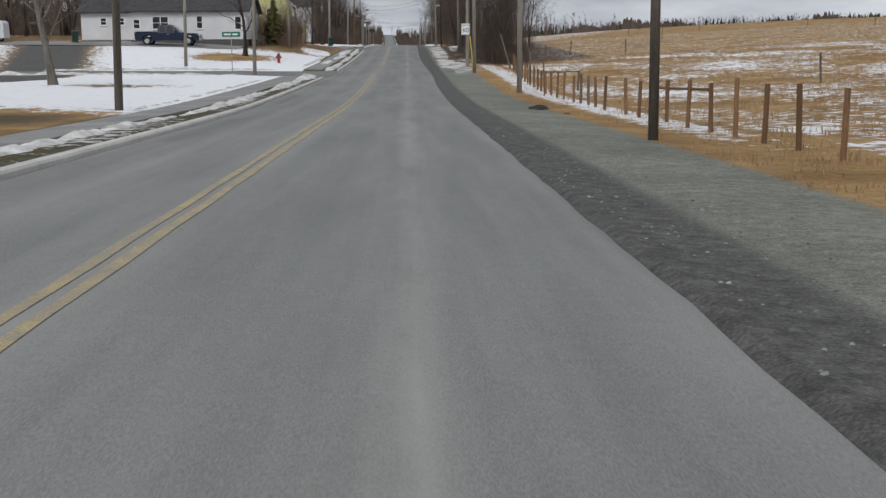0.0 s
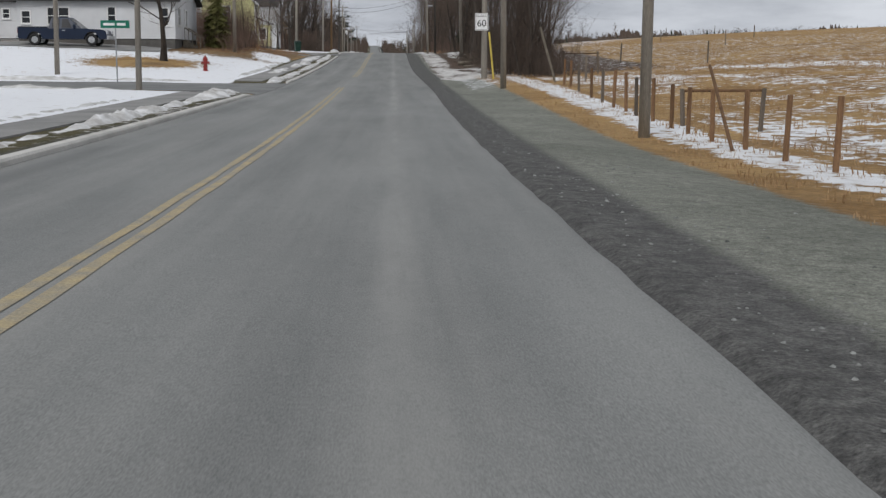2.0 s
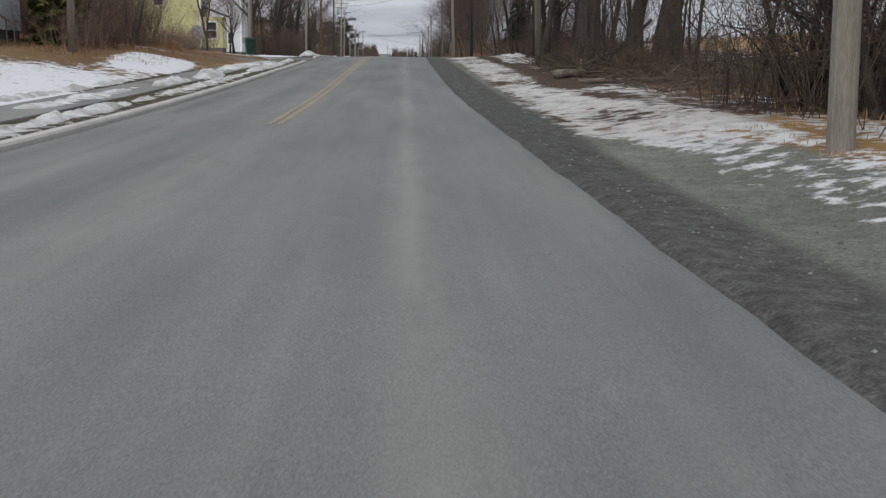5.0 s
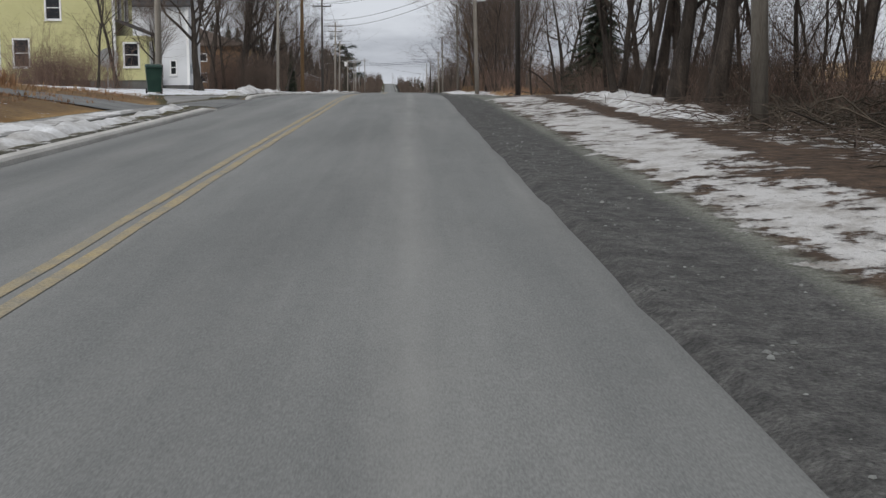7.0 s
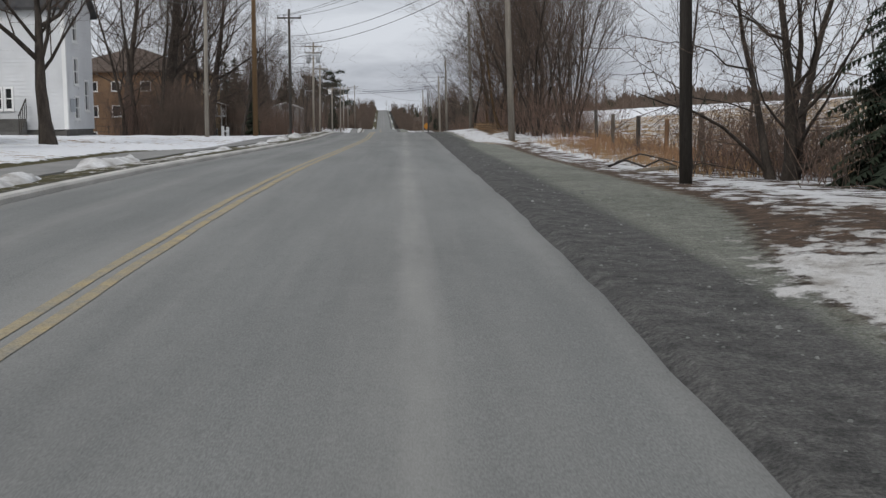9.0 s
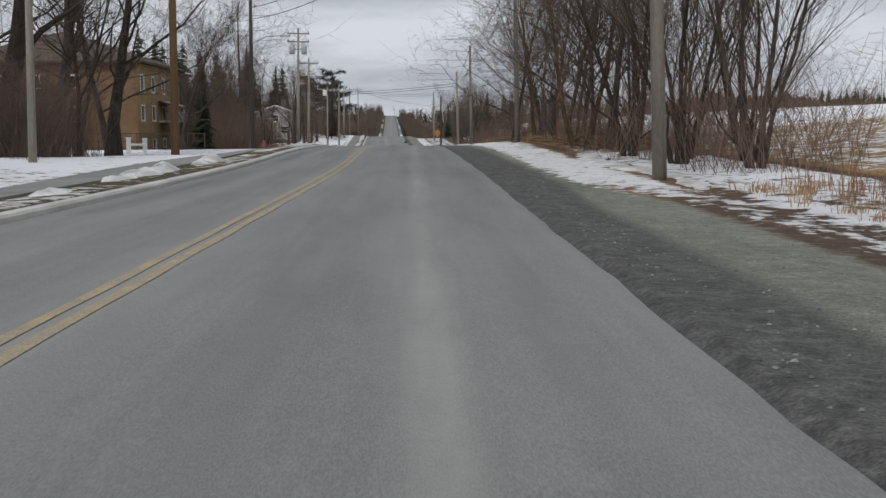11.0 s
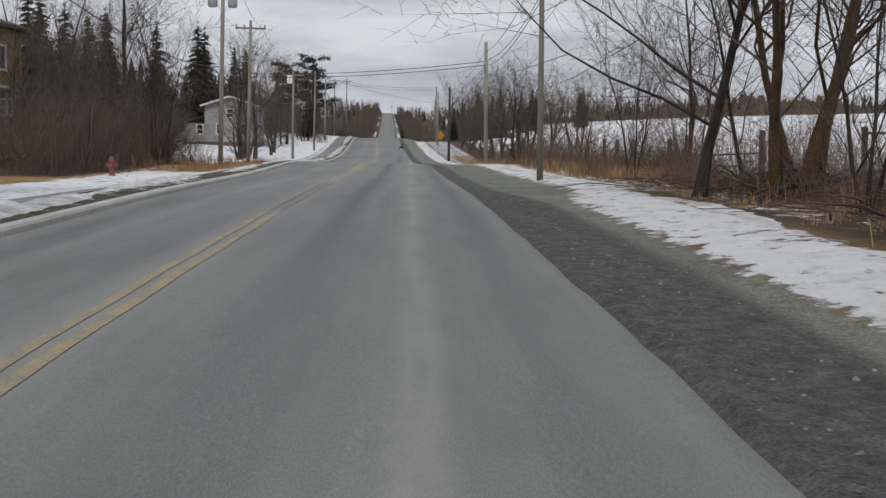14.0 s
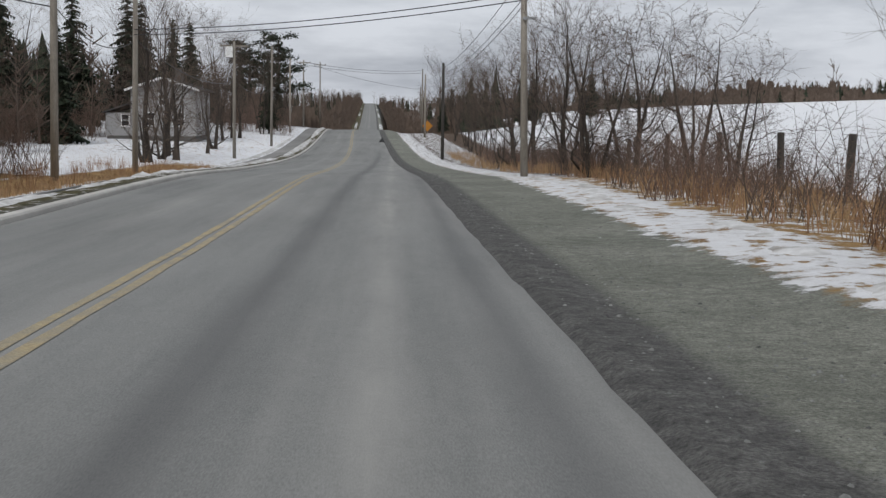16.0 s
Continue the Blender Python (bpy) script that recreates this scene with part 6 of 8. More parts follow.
line_r = [(4.36, 21.5, 10.3), (5.03, 55.0, 10.3), (4.28, 78.2, 10.3), (5.4, 127.8, 10.0), (4.36, 158.0, 10.1)]
for a, b in zip(line_r, line_r[1:]):
    for off in (-0.5, 0.5):
        p, q = top(*a), top(*b)
        wire((p[0] + off, p[1], p[2]), (q[0] + off, q[1], q[2]), 0.7)
    p, q = top(a[0], a[1], 6.4), top(b[0], b[1], 6.4)
    wire(p, q, 0.6, 0.016)
for off in (-0.85, -0.4, 0.85):
    p, q = top(4.36, 158.0, 10.2), top(4.25, 190.2, 9.0)
    wire((p[0] + off, p[1], p[2]), (q[0] + off, q[1], q[2]), 0.5)
p6, q6 = top(4.25, 190.2, 9.0), top(-8.96, 236.4, 9.4)
for off in (-0.85, -0.4, 0.85):
    wire((p6[0] + off, p6[1], p6[2]), (q6[0] + off, q6[1], q6[2]), 0.7)
wire(top(4.3, 190.2, 7.6), top(-8.96, 236.4, 7.8), 0.8, 0.016)
wire(top(4.3, 190.2, 7.2), top(-8.96, 236.4, 7.2), 0.9, 0.016)
line_l = [(-8.96, 236.4, 9.4), (-10.1, 276.0, 10.2), (-10.2, 288.0, 8.6), (-10.7, 322.5, 7.7), (-10.9, 350.0, 8.8), (-11.9, 382.0, 8.3), (-12.2, 408.0, 8.9), (-12.2, 446.0, 11.1)]
for a, b in zip(line_l, line_l[1:]):
    for off in (-0.8, 0.8):
        p, q = top(*a), top(*b)
        wire((p[0] + off, p[1], p[2]), (q[0] + off, q[1], q[2]), 0.5)
    wire(top(a[0], a[1], 5.4), top(b[0], b[1], 5.2), 0.7, 0.02, "sagging black telephone cable between poles")
wire(top(-9.5, 198.5, 6.3), top(-8.96, 236.4, 5.6), 0.8, 0.014)
wire(top(-9.9, 158.2, 6.0), top(-9.5, 198.5, 6.3), 0.8, 0.014)
for h in (5.2, 5.4):
    wire(top(-10.2, 288.0, h + 0.3), top(4.0, 274.9, h), 0.25, 0.016)
line_s = [(4.4, 219.4, 7.3), (3.75, 245.5, 6.1), (4.0, 274.9, 5.9), (3.8, 330.0, 6.8), (3.9, 385.0, 7.0)]
for a, b in zip(line_s, line_s[1:]):
    for off, dz in ((-0.1, 0), (0.15, -0.35), (0.05, -0.7)):
        p, q = top(*a), top(*b)
        wire((p[0] + off, p[1], p[2] + dz), (q[0] + off, q[1], q[2] + dz), 0.45, 0.014)
for dz in (0, 0.35):
    wire(top(-12.2, 408.0, 8.6 + dz), top(4.4, 420.0, 8.9 + dz), 0.5, 0.02)
wire(top(-12.2, 446.0, 10.6), top(5.0, 460.0, 9.0), 0.5, 0.02)


def flat_text(body, size, m, mat, parent, name="lettering"):
    c = bpy.data.curves.new(name, "FONT")
    c.body, c.size, c.align_x, c.align_y, c.extrude = body, size, "CENTER", "CENTER", 0.002
    tmp = bpy.data.objects.new("tmp", c)
    me = bpy.data.meshes.new_from_object(tmp)
    bpy.data.objects.remove(tmp)
    me.materials.clear()
    me.materials.append(mat)
    part(name, me, mat, parent, m=m)


def rounded_plate(w, h, r=0.04, thick=0.006):
    out = []
    for cx, cz, a0 in ((w / 2 - r, h / 2 - r, 0), (-w / 2 + r, h / 2 - r, 90), (-w / 2 + r, -h / 2 + r, 180), (w / 2 - r, -h / 2 + r, 270)):
        for a in (0, 30, 60, 90):
            out.append((cx + r * math.cos(radians(a0 + a)), cz + r * math.sin(radians(a0 + a))))
    return Mesh().prism(out, thick)


sx, sy = 4.33, 90.7
sp = thing("speed_sign_post", pose(sx + 0.12, sy, gz(sx, sy)), "grey wooden pole that carries the speed sign", "pole")
part("shaft", Mesh().tube([(0, 0, -0.3), (0, 0, 5.0), (0, 0, 8.6)], [0.15, 0.13, 0.1], 12), M["pole"], sp)
sg = thing("speed_limit_sign", pose(sx - 0.03, sy - 0.17, 2.28), "white speed limit sign with black border and numerals", "road sign")
part("plate", rounded_plate(0.64, 0.82), M["sign_white"], sg)
br = Mesh()
for a in ((-0.29, -0.38, 0.29, -0.365), (-0.29, 0.365, 0.29, 0.38), (-0.29, -0.38, -0.275, 0.38), (0.275, -0.38, 0.29, 0.38)):
    br.box(a[0], -0.004, a[1], a[2], 0.0, a[3])
part("border", br, M["sign_black"], sg)
flat_text("MAXIMUM", 0.115, pose(0, -0.006, 0.26, 90, 0, 0), M["sign_black"], sg)
flat_text("60", 0.46, pose(0, -0.006, -0.08, 90, 0, 0), M["sign_black"], sg, "numerals")

gs = thing("street_sign", pose(-12.0, 84.8, gz(-12, 84.8)), "green street name sign on a thin steel post", "street sign")
part("post", Mesh().tube([(0, 0, -0.2), (0, 0, 2.75)], [0.03, 0.03], 8), M["metal"], gs)
pl = part("name_plate", Mesh().box(-0.62, -0.05, 2.42, 0.62, -0.035, 2.75), M["sign_green"], gs)
bars = Mesh()
for a, b in ((-0.5, -0.02), (0.08, 0.45)):
    bars.box(a, -0.056, 2.53, b, -0.051, 2.64)
part("lettering_bar", bars, M["sign_white"], pl)

asg = thing("warning_sign", pose(5.1, 416.0, gz(5.1, 416.0)), "amber diamond warning sign on a post", "road sign")
part("post", Mesh().tube([(0, 0, -0.2), (0, 0, 1.75)], [0.05, 0.05], 8), M["pole"], asg)
part("plate", Mesh().box(-0.55, -0.06, -0.55, 0.55, -0.04, 0.55, pose(0, 0, 1.15, 0, 45, 0)), M["sign_amber"], asg)

gg = thing("guy_wire_guard", pose(4.75, 88.5, gz(4.75, 88.5)), "yellow plastic guard on a pole's guy wire", "guy guard")
part("guard", Mesh().tube([(0, 0, -0.1), (-0.22, 0.3, 2.2)], [0.045, 0.045], 8), M["guard"], gg)
part("guy_wire", Mesh().tube([(-0.22, 0.3, 2.2), (-0.35, 2.0, 6.5)], [0.008, 0.008], 4), M["wire"], gg)
g2 = thing("guy_wire_guard", pose(7.1, 84.0, gz(7.1, 84.0)), "pale leaning guard on a guy wire", "guy guard")
part("guard", Mesh().tube([(0, 0, -0.1), (-0.75, -0.2, 2.35)], [0.05, 0.05], 8), M["log"], g2)
part("guy_wire", Mesh().tube([(-0.75, -0.2, 2.35), (-2.7, -5.5, 8.6)], [0.008, 0.008], 4), M["wire"], g2)


# ---------------------------------------------------------------- fences
def fence_post(x, y, h, mat="post", r=0.07, lean=(0, 0), label="brown wooden fence post beside the field"):
    m = Mesh()
    m.tube([(0, 0, -0.3), (0, 0, h - 0.02), (0, 0, h)], [r, r * 0.95, r * 0.85], 8)
    ob = new("fence_post", m.data("fence_post", M[mat]))
    ob.matrix_basis = pose(x, y, gz(x, y), lean[0], lean[1], 0)
    tagged(ob, label, "fence post", "fence posts")


fence_x = curve([(-40, 5.95), (0, 5.95), (45, 6.0), (60, 6.15), (67, 6.3), (72, 6.5), (78, 6.8), (84, 7.2), (100, 9.0)])
fr = random.Random(9)
for y in (4.0, 6.1, 8.0, 10.2, 12.3, 14.4, 16.4, 18.3, 20.1, 21.9, 23.7, 25.7, 27.8, 31.2, 33.1, 36.8, 38.6, 40.2, 42.1, 44.0, 47.0, 49.2, 51.4, 53.7, 55.7, 57.3, 59.4, 61.6, 63.1, 65.2, 67.5, 70.2, 74.0, 77.1, 80.2):
    fence_post(float(fence_x(y)), y, fr.uniform(0.97, 1.08), "post" if fr.random() < 0.9 else "post_grey", 0.048, (fr.uniform(-1.5, 1.5), fr.uniform(-2, 2)))
for x, y, h in ((6.0, 29.6, 0.9), (6.5, 57.9, 0.85), (7.9, 56.7, 0.95), (8.4, 84.0, 1.1), (9.6, 99.2, 1.25), (10.2, 104.5, 1.25), (10.8, 95.0, 1.15)):
    fence_post(x, y, h, "post_grey", 0.055, (fr.uniform(-3, 3), fr.uniform(-5, 5)), "grey fence post standing in dry grass")
for x, y in scatter(34, 14, 120, 30, 240, 21, 9):
    fence_post(x, y, 1.25, "post_grey", 0.05, (fr.uniform(-3, 3), fr.uniform(-3, 3)), "thin grey post standing in the field")


def rail(a, b, mat="post"):
    m = Mesh().tube([a, b], [0.034, 0.03], 6)
    tagged(new("fence_rail", m.data("fence_rail", M[mat])), "weathered horizontal fence rail on posts", "fence rail", "fence rails")


rail((6.0, 24.2, gz(6, 24.2) + 0.84), (6.0, 29.6, gz(6, 29.6) + 0.8))
rail((6.5, 57.9, gz(6.5, 57.9) + 0.8), (7.9, 56.7, gz(7.9, 56.7) + 0.9))
rail((9.6, 99.2, gz(9.6, 99.2) + 1.1), (10.8, 95.0, gz(10.8, 95.0) + 1.05))
rail((5.72, 51.0, gz(5.72, 51.0)), (5.95, 53.6, gz(5.95, 53.6) + 1.45))
for x, y, h, key in ((6.7, 166.4, 1.2, "post_grey"), (6.85, 167.4, 1.15, "post"), (6.85, 171.0, 1.05, "post"), (6.85, 174.8, 1.15, "pole_dark"), (6.85, 179.2, 1.15, "post_grey"), (7.4, 186.0, 1.25, "pole_dark"), (7.0, 163.5, 1.1, "post_grey")):
    fence_post(x, y, h, key, 0.065, (fr.uniform(-2, 2), fr.uniform(-3, 3)), "old weathered fence post in dry grass")
for x, y, h, r in ((5.5, 216.2, 1.95, 0.14), (6.1, 224.2, 1.95, 0.135), (10.2, 237.8, 1.3, 0.075), (9.8, 232.2, 1.35, 0.08), (9.0, 226.5, 1.25, 0.08), (9.4, 243.0, 1.4, 0.085), (8.6, 248.6, 1.35, 0.06)):
    fence_post(x, y, h, "pole_dark", r, (fr.uniform(-2, 2), fr.uniform(-2, 2)), "old dark fence post at the snowy field's edge")
rail((10.2, 237.8, gz(10.2, 237.8) + 1.15), (9.8, 232.2, gz(9.8, 232.2) + 1.15))
rail((9.4, 243.0, gz(9.4, 243.0) + 0.8), (9.0, 247.5, gz(9.0, 247.5) + 0.75))
for y in (252.0, 256.5, 261.0, 266.0, 271.0, 277.0, 284.0):
    fence_post(8.6 + 0.3 * math.sin(y), y, 1.3, "pole_dark", 0.085, (fr.uniform(-2, 2), fr.uniform(-2, 2)), "old dark fence post among dead weeds")
for x, y in ((-11.63, 218.1), (-11.97, 222.75)):
    m = Mesh().box(-0.08, -0.08, -0.3, 0.08, 0.08, 0.74).box(-0.1, -0.1, 0.74, 0.1, 0.1, 0.79)
    ob = new("gate_post", m.data("gate_post", M["trim"]))
    ob.matrix_basis = pose(x, y, gz(x, y))
    tagged(ob, "short white gate post beside the sidewalk", "post", "white gate posts")
tagged(new("fence_rail", Mesh().tube([(-11.66, 218.2, gz(-11.66, 218.2) + 0.5), (-11.94, 222.65, gz(-11.94, 222.65) + 0.5)], [0.05, 0.05], 4).data("fence_rail", M["trim"])), "white wooden rail between two gate posts", "fence rail")
mg = Mesh().box(-0.06, -0.06, -0.2, 0.06, 0.06, 0.6)
mo = new("marker_post", mg.data("marker_post", M["post_grey"]))
mo.matrix_basis = pose(-9.3, 238.0, gz(-9.3, 238.0))
tagged(mo, "short grey marker post in the snow", "post")
# low wire fence in front of the apartment block
lf = thing("wire_fence", pose(0, 0, 0), "low dark chain-link fence in front of the brick block", "fence")
for i in range(17):
    x, y = -12.4 - 1.0 * i, 241.0
    part("post", Mesh().tube([(x, y, gz(x, y) - 0.2), (x, y, gz(x, y) + 1.05)], [0.03, 0.03], 6), M["pole_dark"], lf)
for k in (0.15, 0.55, 1.0):
    pts = [(-12.4 - 1.0 * i, 241.0, gz(-12.4 - i, 241.0) + k) for i in range(17)]
    part("rail", Mesh().tube(pts, [0.02] * 17, 5), M["pole_dark"], lf)

# satellite dish on the yellow house's lawn
sd = thing("satellite_dish", pose(-16.5, 177.1, gz(-16.5, 177.1)), "grey satellite dish on a post beside the yellow house", "satellite dish")
part("post", Mesh().tube([(0, 0, -0.3), (0, 0, 1.75)], [0.04, 0.035], 8), M["metal"], sd)
dm = Mesh()
dm.smooth = True
for i in range(7):
    rr = 0.56 * i / 6
    for q in range(20):
        a = q * math.pi / 10
        dm.v.append((math.cos(a) * rr, -0.1 - 0.16 * (rr / 0.56) ** 2, math.sin(a) * rr))
for i in range(6):
    for q in range(20):
        dm.f.append((i * 20 + q, i * 20 + (q + 1) % 20, (i + 1) * 20 + (q + 1) % 20, (i + 1) * 20 + q))
part("reflector", dm, M["dish"], sd, m=pose(0, 0, 1.75, 20, 0, 25))
part("feed_arm", Mesh().tube([(0, -0.2, -0.5), (0, -0.75, -0.1)], [0.015, 0.015], 6), M["metal"], sd, m=pose(0, 0, 1.75, 20, 0, 25))
# white board fence and a parked white van beside the bungalow
bf = thing("board_fence", pose(0, 0, 0), "white painted board fence beside the bungalow", "fence")
for i in range(34):
    x = -38.2 + 0.2 * i
    part("board", Mesh().box(x, 121.0, gz(x, 121) - 0.1, x + 0.17, 121.04, 1.72 + 0.02 * (i % 3)), M["white"], bf)
for k in (0.75, 1.45):
    part("rail", Mesh().box(-38.2, 121.045, k, -31.4, 121.11, k + 0.09), M["white"], bf)
vz = gz(-40, 117.5)
van = thing("parked_van", pose(-40.0, 117.5, vz), "white van parked on the driveway beside the fence", "van")
vb = Mesh()
prof = [(-2.3, 0.35), (-2.35, 0.95), (-1.75, 1.15), (-1.1, 1.85), (-0.7, 1.98), (2.1, 1.98), (2.3, 1.75), (2.35, 0.35)]
for yy in (-0.92, 0.92):
    vb.v += [(x, yy * (0.88 if z > 1.2 else 1.0), z) for x, z in prof]
vb.f = [tuple(range(7, -1, -1)), tuple(range(8, 16))] + [(i, (i + 1) % 8, 8 + (i + 1) % 8, 8 + i) for i in range(8)]
part("body", vb, M["white"], van)
for a, b in ((-0.95, 0.0), (0.1, 1.0), (1.1, 2.0)):
    part("side_window", Mesh().box(a, -0.895, 1.2, b, -0.85, 1.72), M["glass"], van)
for wx in (-1.5, 1.45):
    for wy in (-0.86, 0.86):
        wh = part("wheel", Mesh().tube([(wx, wy - 0.11, 0.33), (wx, wy + 0.11, 0.33)], [0.33, 0.33], 16), M["tyre"], van)
        part("rim", Mesh().tube([(wx, wy - 0.125, 0.33), (wx, wy + 0.125, 0.33)], [0.19, 0.19], 12), M["rim"], wh)

# ---------------------------------------------------------------- trees, by stretches of the road
# left: lawn and houses
place_tree("lawn", -16.6, 58.2, 1.25)
place_tree("big", -13.8, 105.5, 0.5, group="lawn trees")
for x, y, k, s in ((-40, 131, "tall", 1.0), (-36, 134, "clump", 1.1), (-33, 133, "tall_b", 1.0), (-44, 138, "tall_b", 1.0), (-38, 140, "clump", 1.2), (-24, 137, "tall", 0.9), (-13.0, 128.5, "clump", 0.75),
                   (-12.2, 134.0, "clump", 0.7), (-15, 140, "spread", 0.8), (-13.4, 162.5, "slim", 0.8), (-14.5, 171, "tall", 0.8), (-13.4, 174.0, "spread", 0.55), (-12.4, 182.3, "vase", 1.3), (-13.2, 174.8, "vase", 0.62), (-13.7, 209.0, "big", 1.05), (-16.5, 213.0, "big", 0.8), (-12.9, 204.5, "tall_b", 0.85), (-12.5, 213.5, "limbed", 1.0), (-15.2, 206.5, "limbed", 1.1), (-13.4, 217.0, "limbed", 0.95), (-14.5, 206, "tall_b", 0.9),
                   (-12.6, 219.5, "big", 0.8), (-13.2, 221.5, "limbed", 1.45), (-14.2, 216.0, "limbed", 1.3), (-15.5, 221.0, "big", 0.85), (-30, 234, "tall", 0.9)):
    place_tree(k, x, y, s, group="bare trees round the houses")
for x, y in ((-16.5, 147.0), (-17.5, 149.5), (-15.2, 143.0), (-13.0, 136.0), (-12.6, 131.5), (-12.2, 126.0), (-11.6, 122.0)):
    place_shrub("red" if rng.random() < 0.6 else "tall", x, y, rng.uniform(0.7, 1.1))
bushes(scatter(14, -17.2, -14.0, 164.2, 167.8, 28, 0.5), ("red", "red", "tall"), 0.7, 1.05, "reddish leafless garden bushes before the yellow house")
bushes(scatter(5, 7.0, 9.0, 244, 256, 29, 0.9), ("tall_grey", "grey"), 0.6, 0.85, "twiggy leafless bushes at the snowfield's edge")
bushes(scatter(40, -19.5, -12.8, 137.6, 140.6, 31, 0.35), ("tall", "tall_grey", "tall"), 0.75, 1.1, "tall dense brown bushes beside the grassy bank")
bushes(scatter(12, -14.4, -12.2, 126.5, 131.5, 24, 0.5), ("red", "tall", "red"), 0.75, 1.05, "dense reddish-brown leafless bushes beside the bungalow")
bushes(scatter(14, -14.2, -12.0, 207.5, 215.5, 25, 0.6), ("tall", "tall_grey"), 0.75, 1.0, "dense brown leafless bushes before the brick block")
for x, y in filter(lambda p: -p[0] > 0.36 * (p[1] - 101.6), scatter(26, -22, -12.6, 134, 142.4, 19, 0.9)):
    place_shrub(rng.choice(("tall", "red", "tall_grey")), x, y, rng.uniform(0.8, 1.1))
for x, y in scatter(8, -22.5, -18.0, 172, 177, 4, 1.0):
    place_shrub("red", x, y, rng.uniform(0.5, 0.8))
for x, y in scatter(5, -21, -16, 195.5, 197.5, 6, 0.8):
    place_shrub("grey", x, y, rng.uniform(0.35, 0.5))
for x, y in scatter(18, -15.5, -11.2, 203, 216, 7, 0.9):
    place_shrub("tall" if rng.random() < 0.6 else "tall_grey", x, y, rng.uniform(0.6, 0.95))
# left: the thicket after the apartment block
place_spruce("column", -12.7, 242.5, 0.54)
place_tree("yard", -12.4, 233.2, 1.1, group="lawn trees")
bushes(scatter(14, -12.3, -10.5, 200.4, 203.6, 35, 0.35), ("tall_grey", "grey"), 0.65, 0.85, "dense upright leafless bush beside the sidewalk")
clear_of_block = lambda p: -p[0] < 0.2225 * (p[1] - 181.8) - 0.8
bushes(list(filter(clear_of_block, scatter(64, -21, -12.2, 252, 282, 8, 0.8))), ("tall", "tall_grey", "tall_grey"), 0.7, 1.05, "dense leafless brown thicket behind the sidewalk")
for x, y in filter(clear_of_block, scatter(44, -22, -12.4, 254, 282, 9, 1.2)):
    place_tree(rng.choice(("slim", "slim_b", "clump", "clump")), x, y, rng.uniform(0.55, 0.85), group="thicket of young trees")
for x, y, k, s in ((-14.8, 275, "tall_b", 1.15), (-18.2, 273, "tall", 0.85), (-21, 279, "tall_b", 0.85), (-12.7, 276, "tall", 0.8), (-12.4, 271, "clump", 0.95),
                   (-30, 280, "tall", 1.1), (-27, 340, "tall", 0.9), (-29, 334, "tall_b", 0.9), (-26, 357, "tall_b", 0.9), (-15.5, 358, "tall", 0.8), (-23, 361, "tall", 0.9), (-38, 272, "tall", 1.1)):
    place_tree(k, x, y, s, group="tall trees over the thicket")
for x, y, s in ((-25.5, 334, 0.85), (-31, 322, 1.1), (-29, 308, 1.2), (-25, 313, 0.95), (-33, 318, 1.2), (-30, 326, 1.15), (-29, 352, 1.15), (-25.5, 359, 1.2), (-21, 358, 1.05), (-32, 341, 1.2), (-36, 300, 1.2), (-21, 368, 1.0), (-27, 373, 1.2)):
    place_spruce(rng.choice(("narrow", "ragged")), x, y, s)
for x, y, k, s in ((-12.8, 303, "apple", 0.9), (-13.0, 305, "spread", 1.2), (-12.8, 312, "spread", 1.2), (-14.5, 318, "spread", 1.25), (-15.8, 325, "spread", 1.1), (-13.6, 312, "apple", 1.1), (-14.4, 319, "apple", 1.15), (-13.2, 327, "spread", 0.8), (-14.0, 336, "apple", 1.2), (-15.5, 352, "tall_b", 0.8), (-15, 360, "spread", 1.1), (-17.5, 366, "tall_b", 0.85),
                   (-14, 372, "clump", 1.1), (-19, 376, "tall", 0.9), (-16, 384, "tall_b", 0.8), (-21, 390, "tall", 0.9), (-13.5, 390, "clump", 0.9)):
    place_tree(k, x, y, s, group="trees in the snowy yard")
bushes(scatter(30, -34, -25.4, 330, 352, 48, 0.9), ("tall_grey", "tall"), 0.9, 1.3, "dense leafless brush beside the grey house")
bushes(scatter(18, -15.6, -12.2, 262, 282.5, 18, 0.8), ("tall_grey", "tall"), 0.7, 1.0, "tall leafless brown bushes at the thicket's edge")
bushes(scatter(30, -24, -12.2, 372, 402, 10, 1.6), ("tall_grey", "tall"), 0.8, 1.2, "leafless bushes under the far trees")
olive = node_mat("olive_cedar", (0.07, 0.075, 0.02), (0.16, 0.15, 0.05), 1.5, 0.9, 0, 30, 0.4)
cw, cn = spruce(44, 5.0, 1.3, 1.1, 0.03)
co = thing("cedar_shrub", pose(-13.6, 127.0, gz(-13.6, 127.0)), "olive-green evergreen shrub beside the bungalow", "shrub")
part("trunk", cw, M["bark"], co)
part("crown", cn, olive, co)
place_pine(-15.2, 402.0, 11.8, 71)
place_pine(-18.5, 398.0, 10.5, 72)
for x, y in scatter(30, -40, -13.5, 370, 470, 10, 3):
    if rng.random() < 0.4:
        place_spruce("ragged", x, y, rng.uniform(0.5, 0.75))
    else:
        place_tree(rng.choice(("clump", "slim", "fan")), x, y, rng.uniform(0.5, 0.8), group="far roadside trees")
